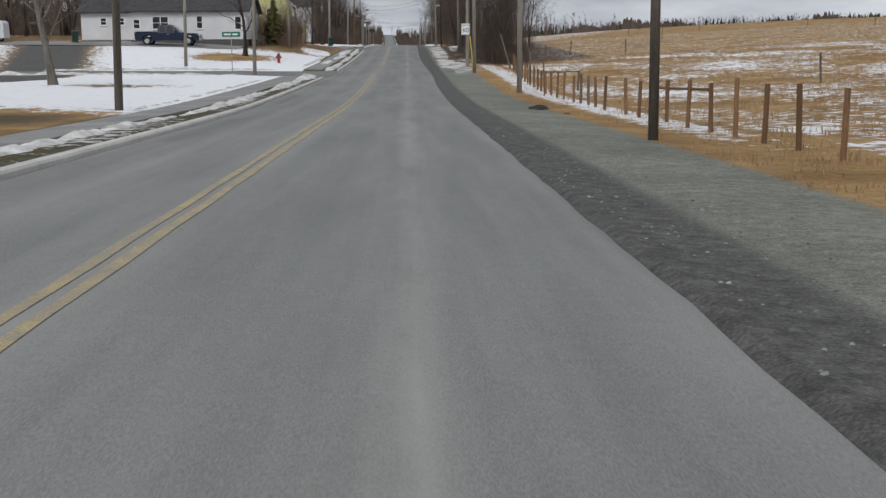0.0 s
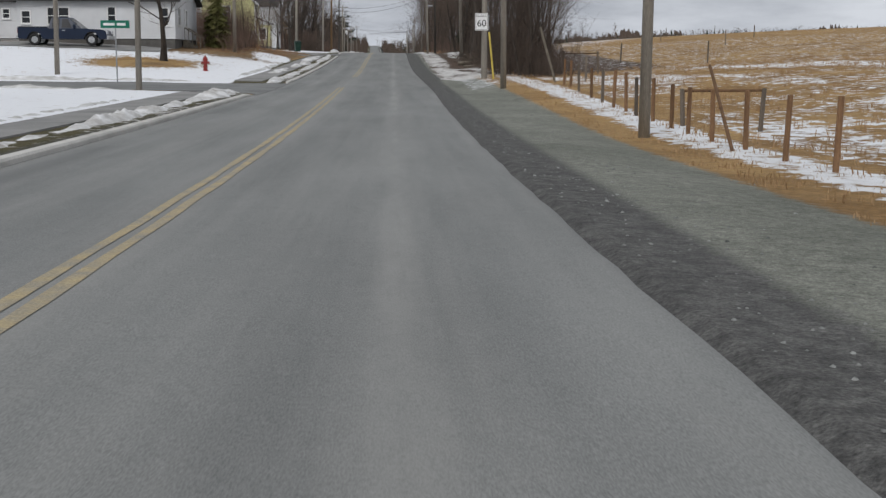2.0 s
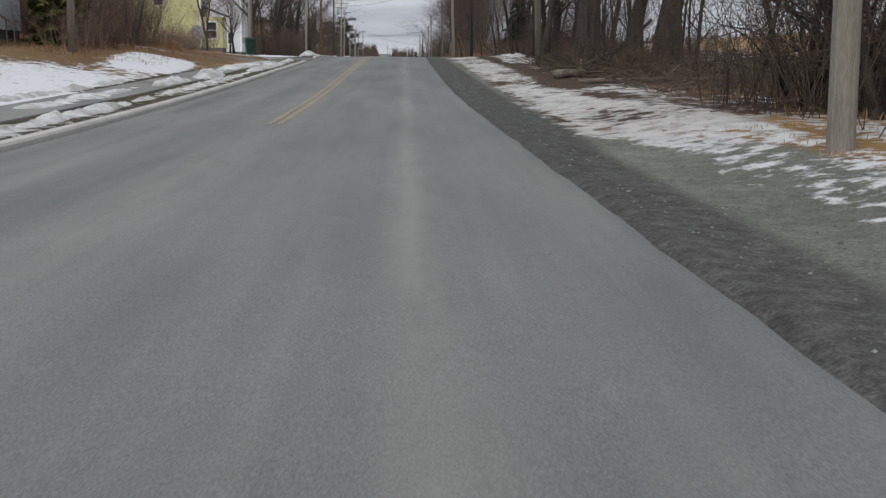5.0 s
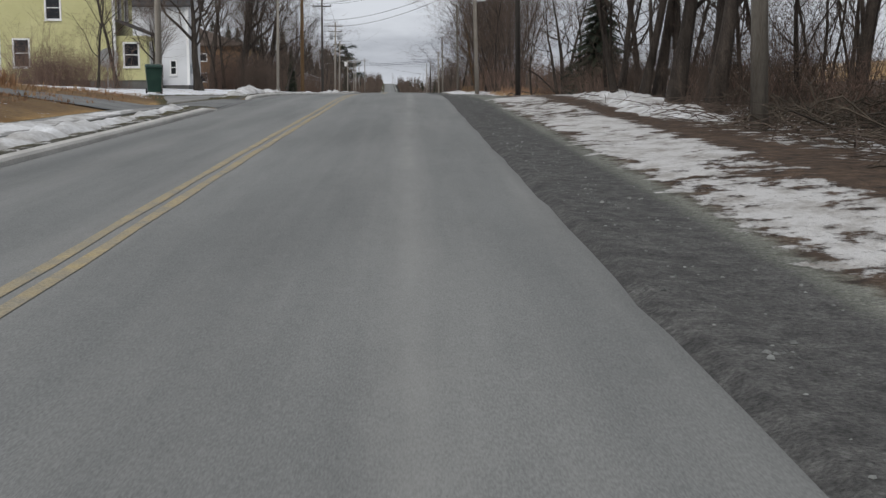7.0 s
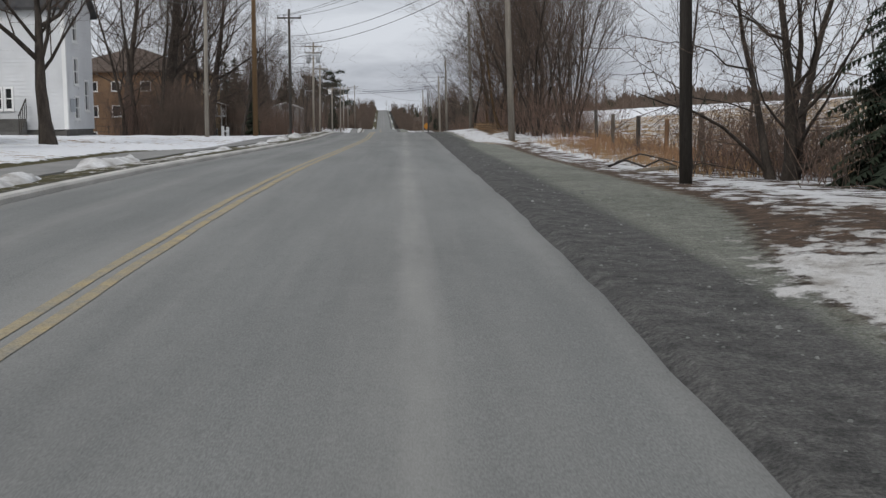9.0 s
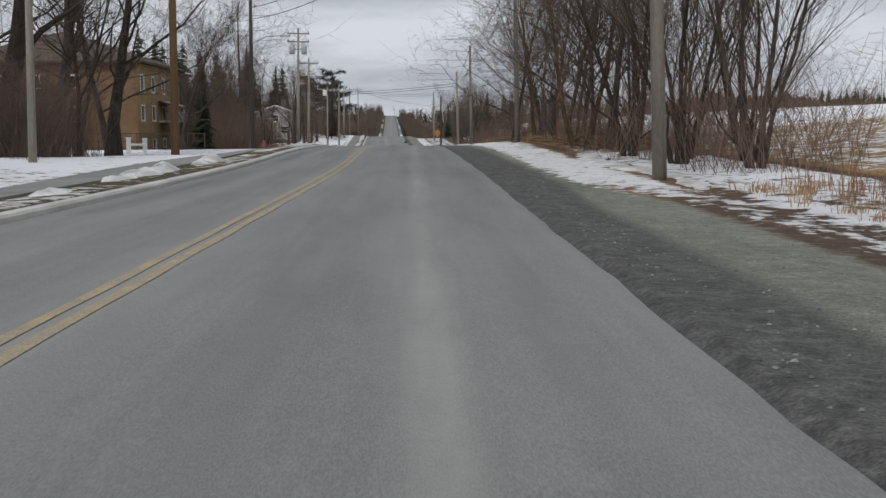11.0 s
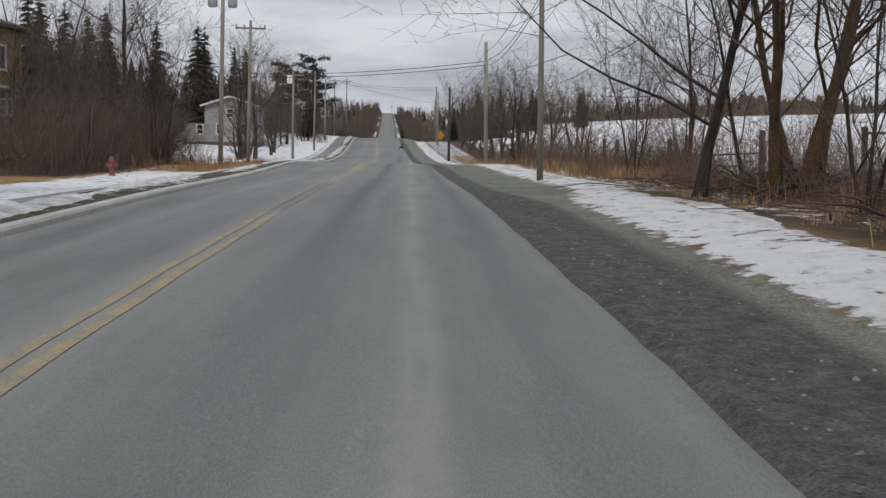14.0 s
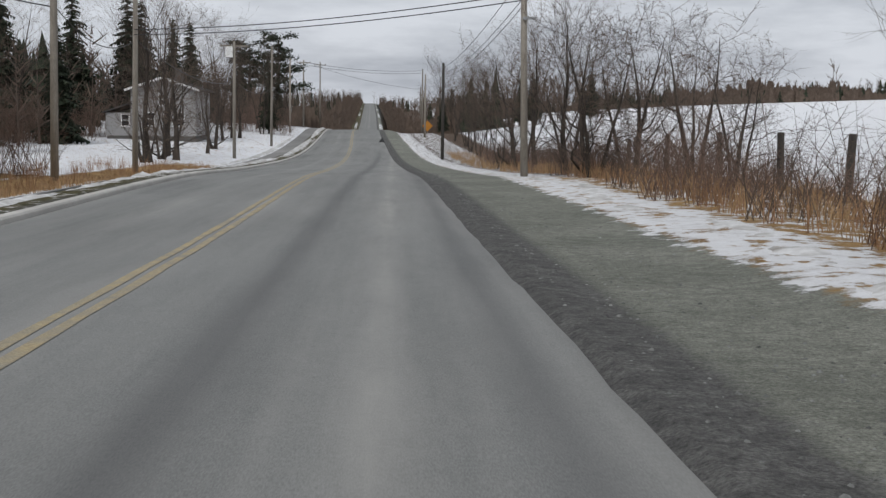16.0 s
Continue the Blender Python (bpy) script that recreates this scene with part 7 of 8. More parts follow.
# right: the wood between the fields
edge = lambda p: p[0] < 7.9 + 0.165 * (p[1] - 94)
for x, y in filter(edge, scatter(17, 6.2, 15, 99, 152, 11, 1.8)):
    place_tree(rng.choice(("slim", "slim_b", "tall", "clump", "slim")), x, y, rng.uniform(0.75, 1.1), group="trees of the roadside wood")
bushes(list(filter(edge, scatter(34, 6.0, 15, 96, 154, 12, 1.2))), ("grey", "tall_grey", "red"), 0.4, 0.75, "leafless undergrowth of the roadside wood")
for x, y in scatter(7, 6.5, 9.5, 133, 152, 27, 1.1):
    place_tree(rng.choice(("slim", "slim_b", "clump")), x, y, rng.uniform(0.7, 0.95), group="trees of the roadside wood")
bushes(scatter(20, 6.2, 10, 132, 153, 23, 0.8), ("grey", "tall_grey", "red"), 0.6, 0.95, "dense leafless undergrowth at the wood's end")
place_tree("big", 5.9, 118.5, 1.05, group="trees of the roadside wood")
place_tree("big", 8.7, 119.5, 1.15, group="trees of the roadside wood")
for x, y, k, q in ((6.6, 141.6, "tall_b", 1.0), (6.3, 134.4, "tall_b", 1.15), (7.5, 142.0, "tall", 1.2), (5.8, 136.0, "tall_b", 1.2), (7.2, 138.0, "big", 0.6), (5.8, 143.1, "tall", 0.8), (6.1, 141.2, "tall", 0.95), (9.4, 134.6, "tall", 1.1)):
    place_tree(k, x, y, q, group="trees of the roadside wood")
place_tree("big", 9.9, 131.5, 0.95, group="trees of the roadside wood")
bushes(scatter(12, 6.2, 8.3, 92, 100, 26, 0.7), ("grey", "tall_grey"), 0.7, 1.0, "dense dark leafless bushes at the wood's corner")
for x, y in ((7.0, 95.6), (7.0, 97.8)):
    place_tree("apple", x, y, 1.2, group="trees of the roadside wood")
place_tree("apple", 6.9, 99.5, 1.1, group="trees of the roadside wood")
place_tree("fan", 7.6, 97.0, 0.75, group="trees of the roadside wood")
place_spruce("full", 7.3, 156.0, 0.62)
bushes(scatter(18, 6.0, 8.6, 149.5, 163, 30, 0.7), ("red", "grey", "red_low"), 0.6, 0.95, "dense leafless bushes round the spruce")
for x, y, s in ((9.2, 146.5, 0.9), (6.9, 149.0, 0.75), (8.0, 151.0, 0.75)):
    place_tree("tall_b", x, y, s, group="trees of the roadside wood")
place_tree("apple", 6.3, 159.3, 1.1, group="trees of the roadside wood")
place_tree("spread", 7.3, 161.8, 0.65, group="trees of the roadside wood")
place_tree("slim", 5.25, 161.3, 0.5, group="trees of the roadside wood")
for x, y in scatter(10, 6.4, 10, 152, 178, 13, 1.6):
    place_shrub(rng.choice(("red_low", "red", "grey")), x, y, rng.uniform(0.6, 0.95))
for x, y in ((9.2, 172.0), (12.5, 165.0), (15, 178)):
    place_tree("slim", x, y, 0.55, group="young trees at the field's edge")
# right: the tall clump, then the row before the snowfield
for x, y in ((6.2, 196.5), (7.4, 194.0), (8.2, 197.5), (7.2, 200.0), (6.0, 201.8)):
    place_tree("fan", x, y, rng.uniform(0.85, 1.0), group="upright clump by the road")
for x, y in scatter(8, 5.8, 9.5, 191, 204, 14, 1.2):
    place_shrub("tall", x, y, rng.uniform(0.6, 0.9))
for x, y, k, s in ((6.25, 207.1, "tall", 0.95), (7.2, 207.8, "limbed", 0.7), (6.2, 210.2, "slim", 1.0), (5.75, 209.7, "mossy", 0.95), (5.75, 213.9, "limbed", 0.95), (6.3, 214.6, "limbed", 0.8), (8.0, 211.0, "slim", 0.9), (7.0, 218.9, "limbed", 1.05), (8.9, 217.0, "tall_b", 0.7),
                   (6.6, 231.8, "mossy_limbed", 1.15), (7.3, 232.9, "mossy_limbed", 0.95), (5.3, 233.0, "limbed", 1.0), (7.7, 243.3, "mossy_limbed", 0.8), (6.7, 247.0, "clump", 0.62), (7.9, 238.9, "slim_b", 0.8), (8.3, 228.0, "limbed", 0.75), (10.4, 221.0, "slim", 0.85), (6.4, 227.5, "clump", 0.7), (9.4, 250.0, "slim", 0.55), (10.0, 255.0, "clump", 0.6), (9.0, 258.0, "clump", 0.55)):
    place_tree(k, x, y, s, group="row of trees before the snowfield")
bushes(scatter(60, 6.3, 9.6, 204, 254, 36, 0.6), ("red", "tall", "red_low"), 0.45, 0.75, "reddish saplings and brush under the roadside trees")
for x, y in scatter(52, 5.8, 9.4, 205, 252, 15, 0.8):
    place_shrub(rng.choice(("red", "red_low", "grey", "red_low")), x, y, rng.uniform(0.4, 0.7))
for x, y, k, s in ((5.9, 279.5, "spread", 0.75), (6.6, 283.0, "apple", 1.05), (7.4, 276.0, "apple", 1.0), (8.4, 272.0, "apple", 0.9), (8.0, 266.5, "apple", 0.65), (6.0, 289.0, "spread", 0.8), (6.0, 296.0, "apple", 1.25), (5.9, 274.0, "apple", 1.0),
                   (6.0, 305.0, "clump", 0.7), (6.4, 318.0, "clump", 0.75), (6.8, 333.0, "fan", 0.7), (7.0, 347.0, "clump", 0.8), (7.5, 362.0, "fan", 0.8), (7.0, 376.0, "tall", 0.8), (8.0, 392.0, "fan", 0.9)):
    place_tree(k, x, y, s, group="scrub along the snowfield")
for x, y in scatter(74, 5.6, 9.6, 250, 330, 16, 0.8):
    place_shrub(rng.choice(("red", "red_low", "grey")), x, y, rng.uniform(0.5, 0.9))
for x, y in scatter(26, 7, 30, 395, 470, 17, 3):
    if rng.random() < 0.35:
        place_spruce("ragged", x, y, rng.uniform(0.5, 0.7))
    else:
        place_tree(rng.choice(("clump", "slim", "fan")), x, y, rng.uniform(0.5, 0.8), group="far roadside trees")


# ---------------------------------------------------------------- far woods, in one mesh each
def far_wood(name, bands, seed, conifer, label):
    """Bands of many small trees: pointed conifers in ragged tiers, or fans of twigs."""
    r = random.Random(seed)
    m = Mesh()
    for n, x0, x1, y0, y1, h0, h1 in bands:
        for i in range(n):
            x, y = r.uniform(x0, x1), r.uniform(y0, y1)
            if y0 >= 430 and abs(x0) < 100:
                x += float(bend(y))
            z = gz(x, y) - 0.3
            h = r.uniform(h0, h1)
            if conifer:
                w = h * r.uniform(0.2, 0.34)
                for t in range(5):
                    zb, zt = z + h * (0.08 + t * 0.17), z + h * (0.36 + t * 0.165)
                    ww = w * (1 - t * 0.19)
                    k = len(m.v)
                    a0 = r.uniform(0, 6.28)
                    for q in range(6):
                        a = a0 + q * 1.047
                        m.v.append((x + math.cos(a) * ww * r.uniform(0.6, 1.2), y + math.sin(a) * ww * r.uniform(0.6, 1.2), zb + r.uniform(-0.1, 0.1) * h))
                    m.v.append((x, y, zt))
                    for q in range(6):
                        m.f.append((k + q, k + (q + 1) % 6, k + 6))
            else:
                m.spike(Vector((x, y, z)), Vector((x + r.uniform(-0.3, 0.3), y, z + h)), h * 0.011 + 0.03)
                for q in range(11):
                    u = r.uniform(0.12, 0.92)
                    a = r.uniform(0, 6.28)
                    ln = h * r.uniform(0.18, 0.42) * (1.1 - 0.6 * u)
                    b = Vector((x, y, z + h * u))
                    e = b + Vector((math.cos(a) * ln * 0.7, math.sin(a) * ln * 0.7, ln * r.uniform(0.3, 1.0)))
                    m.spike(b, e, h * 0.009 + 0.015)
                    c = b.lerp(e, 0.55)
                    m.spike(c, c + Vector((r.uniform(-0.3, 0.3), r.uniform(-0.3, 0.3), r.uniform(0.1, 0.4))) * ln, h * 0.006 + 0.012)
    me = m.data(name, M["needle"] if conifer else M["twig"])
    tagged(new(name, me), label, "woods", kind="stuff")


far_wood("far_conifers", [(190, 20, 300, 583, 592, 2.5, 5.0), (26, 60, 90, 586, 600, 4, 6.5), (34, 150, 185, 586, 600, 4, 6.5), (24, 215, 250, 585, 600, 5, 8), (30, 20, 300, 600, 640, 5, 7.5), (40, 290, 330, 250, 590, 6, 9), (120, -70, -32, 300, 480, 6, 11), (100, -420, -60, 150, 420, 6, 12), (22, -50, -14, 440, 640, 7, 11), (10, 8, 20, 415, 520, 7, 10), (26, -60, -16, 640, 1250, 6, 10), (26, 12, 60, 640, 1250, 6, 10)], 81, True,
         "distant dark conifer woods behind the fields")
far_wood("far_bare_woods", [(520, 14, 310, 586, 640, 5, 7.5), (90, 285, 330, 250, 590, 8, 12), (200, -64, -40, 100, 300, 8, 13), (260, -60, -26, 300, 480, 6, 11), (520, -60, -10, 440, 1250, 6, 11), (160, -13, -8.5, 560, 1250, 5, 9), (520, 8, 80, 440, 1250, 6, 11), (160, 5.5, 10, 560, 1250, 5, 9), (120, -300, 300, 1100, 1300, 6, 12)], 82, False,
         "distant brown leafless woods behind the fields")


def thicket_ridge(name, rows, seed, mat, label):
    """Rows of ragged low growth that close the far woods near the ground."""
    r = random.Random(seed)
    m = Mesh()
    for x0, y0, x1, y1, h in rows:
        n = int(math.hypot(x1 - x0, y1 - y0) / 0.8)
        px, py = (y1 - y0) / math.hypot(x1 - x0, y1 - y0), -(x1 - x0) / math.hypot(x1 - x0, y1 - y0)
        for i in range(n):
            t = i / n
            x, y = x0 + (x1 - x0) * t + r.uniform(-1.5, 1.5), y0 + (y1 - y0) * t + r.uniform(-1.5, 1.5)
            if y0 >= 430 and abs(x0) < 30:
                x += float(bend(y))
            z = gz(x, y) - 0.2
            for q in range(5):
                hh = h * r.uniform(0.3, 1.2) ** 1.0 * (0.8 + 0.35 * math.sin(i * 0.05 + seed) + 0.2 * math.sin(i * 0.21))
                w = r.uniform(0.15, 0.5)
                bx, by = x + r.uniform(-0.8, 0.8), y + r.uniform(-0.8, 0.8)
                k = len(m.v)
                w *= 1.0 + 0.12 * hh
                m.v += [(bx - w, by, z), (bx + w, by, z), (bx + w * r.uniform(0.7, 1.2), by + 0.1, z + hh * r.uniform(0.5, 0.75)), (bx + w * r.uniform(0.1, 0.5), by + 0.2, z + hh * r.uniform(0.85, 1.0)), (bx - w * r.uniform(0.2, 0.6), by + 0.2, z + hh * r.uniform(0.8, 1.0)), (bx - w * r.uniform(0.7, 1.2), by + 0.1, z + hh * r.uniform(0.45, 0.75))]
                m.f += [(k, k + 1, k + 2, k + 5), (k + 5, k + 2, k + 3, k + 4)]
    tagged(new(name, m.data(name, mat)), label, "woods", kind="stuff")


thicket_ridge("far_undergrowth", [(12, 584, 310, 584, 3.0), (12, 588, 310, 588, 3.8), (12, 594, 310, 594, 4.6), (12, 602, 310, 602, 5.4), (288, 590, 296, 250, 5.0), (-30, 300, -60, 470, 3.0), (-50, 100, -42, 300, 3.4), (-34, 136, -52, 132, 3.0),
                                  (-11, 430, -9.5, 1200, 2.8), (-18, 430, -17, 1200, 4.4), (9, 440, 7.0, 1200, 2.6), (13, 440, 13, 1200, 4.0)], 83, M["twig"], "dense brown undergrowth of the distant woods")
fh = thing("farmhouse", pose(196, 572, gz(196, 572)), "small far white farmhouse at the field's end", "house")
part("wall", Mesh().box(-3, -2.2, -0.5, 3, 2.2, 1.9), M["white"], fh)
gable_roof(fh, -3, 3, -2.2, 2.2, 1.9, 3.6, 0.25, M["shingle"], along="y")


# ---------------------------------------------------------------- dry grass, sticks, stones
def tufts(name, spots, seed, mat, label, h0, h1, blades, width=0.012):
    r = random.Random(seed)
    m = Mesh()
    for x, y in spots:
        z = gz(x, y) - 0.03
        for b in range(blades):
            a, h = r.uniform(0, 6.28), r.uniform(h0, h1)
            bx, by = x + r.gauss(0, 0.10), y + r.gauss(0, 0.10)
            dx, dy = math.cos(a) * h * r.uniform(0.1, 0.6), math.sin(a) * h * r.uniform(0.1, 0.6)
            px, py = -math.sin(a) * width, math.cos(a) * width
            k = len(m.v)
            m.v += [(bx - px, by - py, z), (bx + px, by + py, z), (bx + dx * 0.45 + px * 0.7, by + dy * 0.45 + py * 0.7, z + h * 0.62), (bx + dx * 0.45 - px * 0.7, by + dy * 0.45 - py * 0.7, z + h * 0.62), (bx + dx, by + dy, z + h * r.uniform(0.8, 1.0))]
            m.f += [(k, k + 1, k + 2, k + 3), (k + 3, k + 2, k + 4)]
    tagged(new(name, m.data(name, mat)), label, "grass", kind="stuff")


tufts("field_stubble", scatter(3400, 6.0, 30, 8, 100, 91), 92, M["straw"], "straw-coloured dry field grass in tufts", 0.08, 0.26, 8)
tufts("verge_grass", scatter(900, 4.3, 6.2, 5, 95, 93), 94, M["straw"], "short trampled dry verge grass", 0.05, 0.14, 8, 0.008)
tufts("verge_straw", scatter(380, 5.0, 8.4, 160, 188, 95), 89, M["straw"], "pale dead grass in low clumps on the verge", 0.08, 0.32, 14, 0.008)
tufts("tall_dead_grass", scatter(380, 5.4, 8.8, 240, 300, 96) + scatter(130, 4.7, 7.2, 211, 224, 97) + scatter(260, 4.6, 8.0, 280, 345, 98), 99, M["straw"], "tall pale dead grass along the verge", 0.2, 0.6, 14, 0.008)
tufts("dead_weeds", scatter(420, 5.4, 9.0, 238, 300, 101) + scatter(200, 5.5, 8.5, 160, 188, 102) + scatter(220, 5.5, 9.0, 205, 238, 103) + scatter(200, -14, -8.6, 262, 300, 104), 105, M["straw_red"], "reddish dead weeds and bracken", 0.2, 0.7, 10, 0.008)
tufts("yard_grass", scatter(500, -9.8, -8.4, 262, 298, 106) + scatter(160, -17, -10, 124, 152, 107), 108, M["straw"], "dry brown grass on the bank", 0.08, 0.3, 9)


tufts("clipped_grass", scatter(150, -17.5, -12.6, 148.2, 149.6, 116), 117, M["straw_red"], "mounds of pale brown ornamental grass before the yellow house", 0.35, 0.75, 16, 0.012)
tufts("verge_straw", scatter(260, 4.9, 7.6, 204, 238, 118), 119, M["straw"], "flattened dry grass under the roadside trees", 0.06, 0.25, 14, 0.008)
tufts("bracken", scatter(90, 5.6, 9.5, 101.5, 109.5, 120), 122, M["straw_red"], "rust-brown dead bracken at the wood's edge", 0.06, 0.28, 12, 0.01)
tufts("bank_weeds", scatter(900, -17, -8.6, 120, 152, 109), 110, M["straw_red"], "brown dead grass and weeds on the bank", 0.05, 0.18, 9)


def sticks(name, n, x0, x1, y0, y1, seed, label, thick=1.0, lift=1.0):
    r = random.Random(seed)
    m = Mesh()
    for i in range(n):
        x, y = r.uniform(x0, x1), r.uniform(y0, y1)
        a, ln = r.uniform(0, 6.28), r.uniform(0.4, 2.2)
        p = Vector((x, y, gz(x, y) + r.uniform(0.02, 0.2) * lift))
        e = Vector((x + math.cos(a) * ln, y + math.sin(a) * ln, 0))
        e.z = gz(e.x, e.y) + r.uniform(0.02, 0.35) * lift
        mid = p.lerp(e, 0.45) + Vector((r.uniform(-0.15, 0.15) * ln, r.uniform(-0.15, 0.15) * ln, r.uniform(0, 0.15)))
        rr = r.uniform(0.005, 0.013) * thick
        m.tube([p, mid, e], [rr, rr * 0.8, rr * 0.4], 4, cap=False)
    tagged(new(name, m.data(name, M["twig"])), label, "sticks", kind="stuff")


sticks("fallen_branches", 420, 4.6, 12, 97, 151, 111, "fallen branches and brush on the wood's edge")
sticks("brush_pile", 260, 5.0, 10.0, 104, 120, 113, "heap of cut branches and brush at the wood's edge", 1.15, 1.7)
sticks("brush_pile", 300, 4.9, 9.0, 119, 136, 115, "dead twigs and brush lying in leaf litter", 0.8, 0.8)
sticks("brush_pile", 150, 5.3, 8.5, 205, 226, 114, "fallen branches lying under the roadside trees", 1.7, 1.5)
sticks("fallen_twigs", 420, 4.9, 9, 203, 242, 112, "fallen twigs in snow under the trees")


def brush_heap(x, y, rx, ry, h, n, seed, label):
    """A tangled mound of cut branches."""
    r = random.Random(seed)
    m = Mesh()
    for i in range(n):
        a, q = r.uniform(0, 6.28), math.sqrt(r.random())
        bx, by = x + math.cos(a) * q * rx, y + math.sin(a) * q * ry
        up = h * (1 - q * q) * r.uniform(0.1, 1.0) + 0.05
        d, ln, rr = r.uniform(0, 6.28), r.uniform(0.2, 1.05), r.choice((0.004, 0.005, 0.006, 0.008, 0.011, 0.018))
        p = Vector((bx, by, gz(bx, by) + up))
        e = p + Vector((math.cos(d) * ln, math.sin(d) * ln, r.uniform(-0.25, 0.4) * ln))
        e.z = max(e.z, gz(e.x, e.y) + 0.03)
        mid = p.lerp(e, 0.5) + Vector((r.uniform(-0.3, 0.3), r.uniform(-0.3, 0.3), r.uniform(-0.1, 0.35))) * ln
        far = mid.lerp(e, 0.5) + Vector((r.uniform(-0.2, 0.2), r.uniform(-0.2, 0.2), r.uniform(-0.1, 0.2))) * ln
        m.tube([p, mid, far, e], [rr, rr * 0.75, rr * 0.5, rr * 0.2], 4, cap=False)
        for k in range(3):
            at = mid.lerp(e, r.random())
            m.spike(at, at + Vector((r.uniform(-1, 1), r.uniform(-1, 1), r.uniform(-0.2, 0.8))) * ln * 0.35, rr * 0.5)
    tagged(new("brush_heap", m.data("brush_heap", M["twig_heap"])), label, "brush", kind="stuff")


brush_heap(6.9, 117.5, 1.9, 6.0, 0.75, 1900, 141, "heap of tangled cut branches at the wood's edge")
brush_heap(7.8, 110.0, 2.4, 4.5, 0.35, 700, 142, "low heap of brown brush in leaf litter")
brush_heap(6.9, 127.0, 1.6, 5.0, 0.5, 600, 143, "dead twigs heaped along the wood's edge")
brush_heap(7.0, 232.5, 1.5, 2.5, 0.5, 220, 144, "broken branches round the foot of the mossy trees")


def bent_branch(pts, r0, mat, name, label):
    """A long bent limb lying on the ground."""
    m = Mesh()
    m.smooth = True
    n = len(pts)
    m.tube([(x, y, gz(x, y) + z) for x, y, z in pts], [r0 * (1 - 0.7 * i / (n - 1)) for i in range(n)], 7)
    tagged(new(name, m.data(name, M[mat])), label, "branch", "fallen limbs")


bent_branch([(4.5, 166.0, 0.03), (4.65, 164.9, 0.2), (4.9, 164.0, 0.08), (5.05, 163.2, 0.24), (5.3, 162.4, 0.1), (5.5, 161.6, 0.22), (6.0, 159.8, 0.1)], 0.028, "bark", "fallen_limb", "dark bent limb lying on the snowy verge")
bent_branch([(5.0, 168.0, 0.04), (5.2, 166.0, 0.3), (5.7, 164.5, 0.15), (5.9, 163.0, 0.2), (6.4, 161.5, 0.05)], 0.022, "bark", "fallen_limb", "dark bent limb lying on the snowy verge")
bent_branch([(5.3, 116.6, 0.1), (6.0, 116.2, 0.5), (6.9, 116.4, 1.05), (7.8, 117.2, 1.75)], 0.17, "bark", "fallen_tree", "leaning fallen trunk on the brush heap")
bent_branch([(5.6, 230.2, 0.05), (6.3, 230.9, 0.3), (7.2, 231.3, 0.35), (8.3, 231.2, 0.6), (9.2, 232.0, 0.5)], 0.07, "bark", "fallen_limb", "broken limb lying under the mossy trees")
for x, y, ln, a, rr in ((5.1, 115.4, 1.3, 25, 0.14), (6.6, 115.5, 2.0, 60, 0.11), (6.2, 110.8, 3.2, -15, 0.07), (7.4, 117.5, 3.4, 75, 0.1), (8.6, 112.0, 3.0, -20, 0.12), (6.6, 121.5, 2.2, 130, 0.07), (5.6, 163.5, 2.6, 35, 0.05), (7.0, 226.0, 3.0, 60, 0.08)):
    m = Mesh()
    m.smooth = True
    m.tube([(-ln / 2, 0, 0), (-ln / 6, 0.05, 0.03), (ln / 4, -0.04, 0.06), (ln / 2, 0.02, 0.02)], [rr, rr * 0.95, rr * 0.8, rr * 0.6], 9)
    m.tube([(ln / 5, 0, 0.05), (ln / 3, 0.25, 0.45)], [rr * 0.4, rr * 0.2], 6)
    ob = new("fallen_log", m.data("fallen_log", M["log"]))
    ob.matrix_basis = pose(x, y, gz(x, y) + rr * 0.8, 0, 0, a)
    tagged(ob, "pale fallen log lying in leaf litter", "log", "fallen logs")
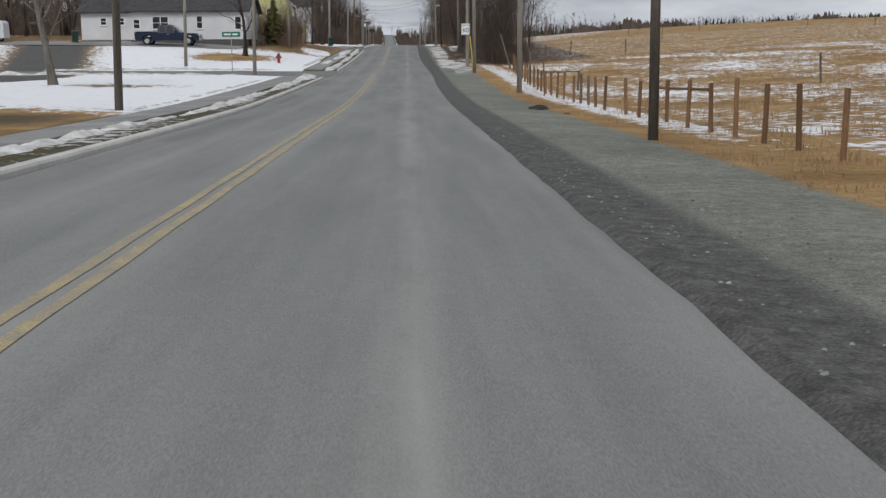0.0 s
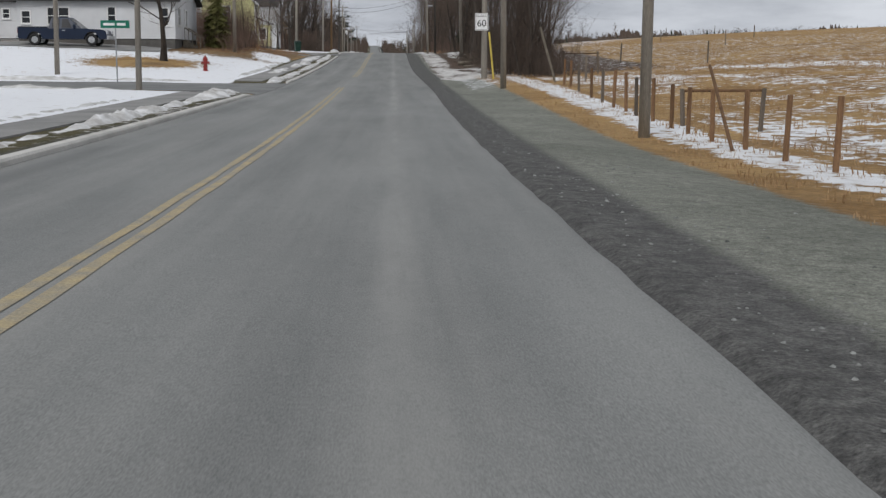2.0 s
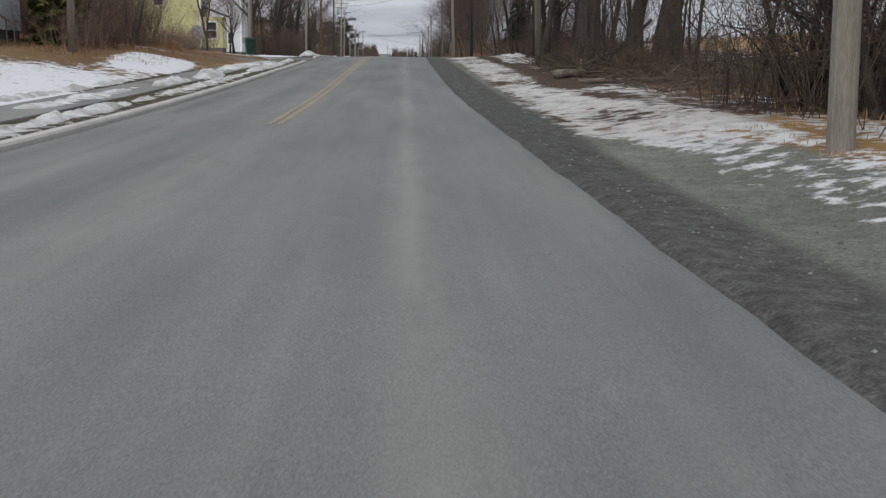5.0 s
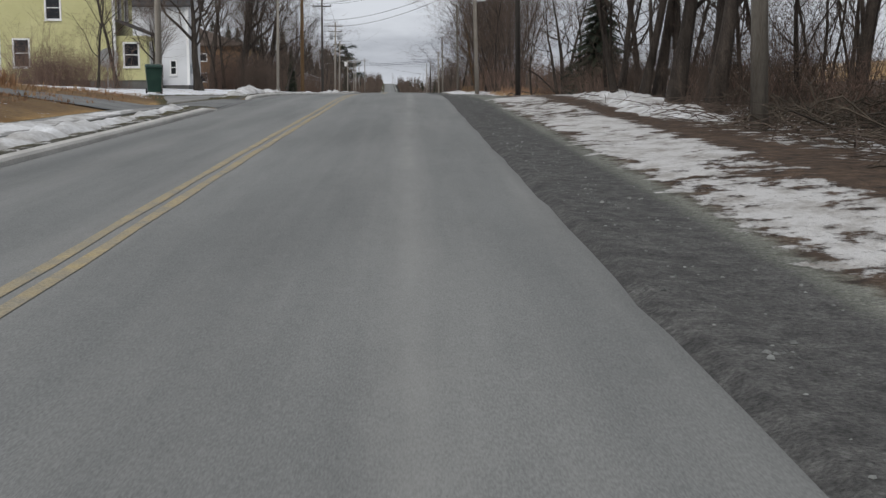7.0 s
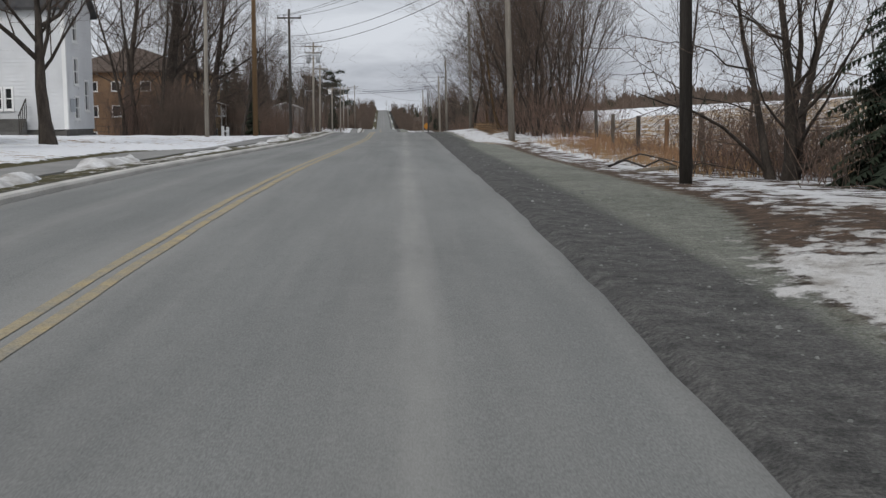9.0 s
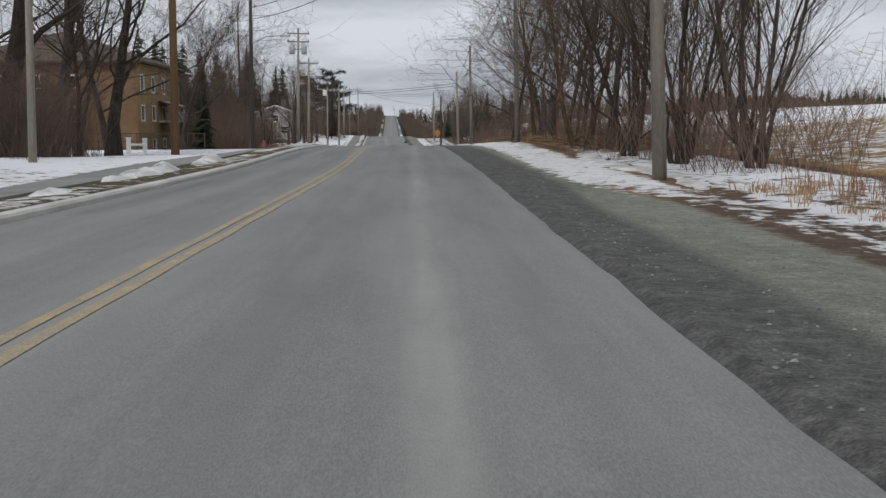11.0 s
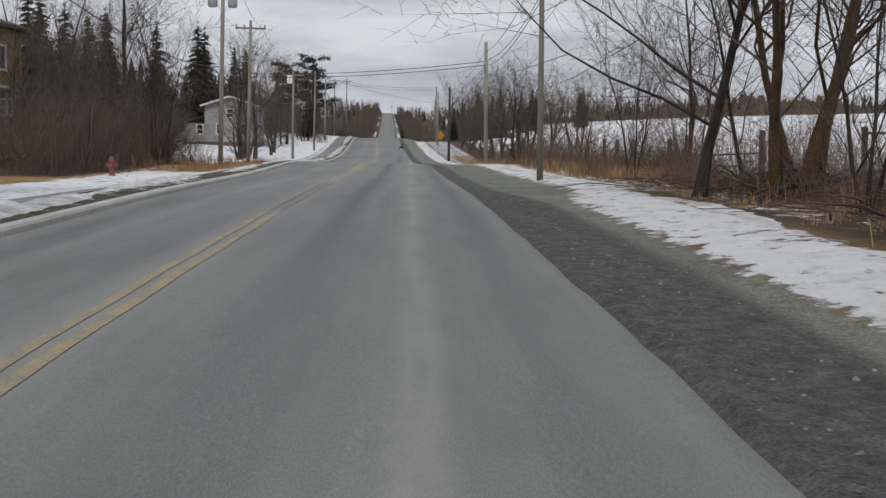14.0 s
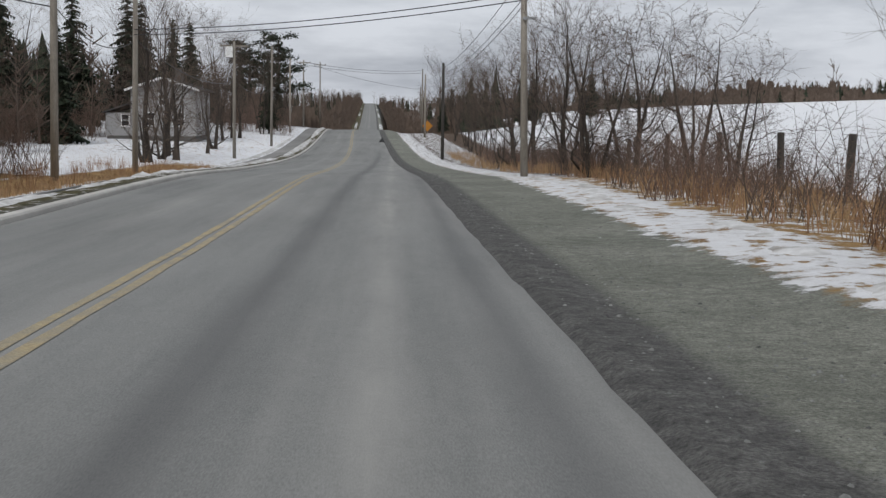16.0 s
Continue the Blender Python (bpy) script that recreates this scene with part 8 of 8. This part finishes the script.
for x, y, s in ((4.06, 37.7, 0.25), (3.9, 37.0, 0.2), (4.45, 34.0, 0.12)):
    r = random.Random(int(x * 100 + y))
    m = Mesh()
    rows = 5
    for i in range(rows + 1):
        u = i / rows
        for j in range(12):
            a = j * math.pi / 6
            rad = math.cos(u * 1.45) * s * (1 + r.uniform(-0.3, 0.3))
            m.v.append((math.cos(a) * rad * 1.2, math.sin(a) * rad * 1.6, -0.03 + math.sin(u * 1.5) * s * 0.55 * (1 + r.uniform(-0.25, 0.2))))
    for i in range(rows):
        for j in range(12):
            m.f.append((i * 12 + j, i * 12 + (j + 1) % 12, (i + 1) * 12 + (j + 1) % 12, (i + 1) * 12 + j))
    m.f.append(tuple(rows * 12 + j for j in range(12)))
    ob = new("earth_clod", m.data("earth_clod", M["soil"]))
    ob.matrix_basis = pose(x, y, gz(x, y))
    tagged(ob, "heap of dark wet soil on the gravel shoulder", "soil heap", "soil heaps")


def stones(n, x_of, y0, y1, seed):
    """Loose shoulder gravel, in one mesh."""
    r = random.Random(seed)
    m = Mesh()
    for i in range(n):
        y = r.uniform(y0, y1)
        x = float(right_x(y)) + x_of(r)
        s = r.uniform(0.006, 0.017) * (1.5 if r.random() < 0.1 else 1.0)
        z = gz(x, y) - s * 0.1
        k = len(m.v)
        a0 = r.uniform(0, 6.28)
        for q in range(5):
            a = a0 + q * 1.257
            m.v.append((x + math.cos(a) * s * r.uniform(0.8, 1.3), y + math.sin(a) * s * r.uniform(0.8, 1.3), z + s * r.uniform(0.1, 0.3)))
        for q in range(3):
            a = a0 + q * 2.094
            m.v.append((x + math.cos(a) * s * r.uniform(0.4, 0.7), y + math.sin(a) * s * r.uniform(0.4, 0.7), z + s * r.uniform(0.6, 0.95)))
        m.f += [(k, k + 1, k + 5), (k + 1, k + 6, k + 5), (k + 1, k + 2, k + 6), (k + 2, k + 3, k + 6), (k + 3, k + 7, k + 6), (k + 3, k + 4, k + 7), (k + 4, k, k + 7), (k, k + 5, k + 7), (k + 5, k + 6, k + 7)]
    tagged(new("loose_gravel", m.data("loose_gravel", M["gravel_stone"])), "loose stones on the gravel shoulder", "gravel", kind="stuff")


stones(8000, lambda r: abs(r.gauss(0.3, 0.9)) + 0.05, 3, 290, 121)
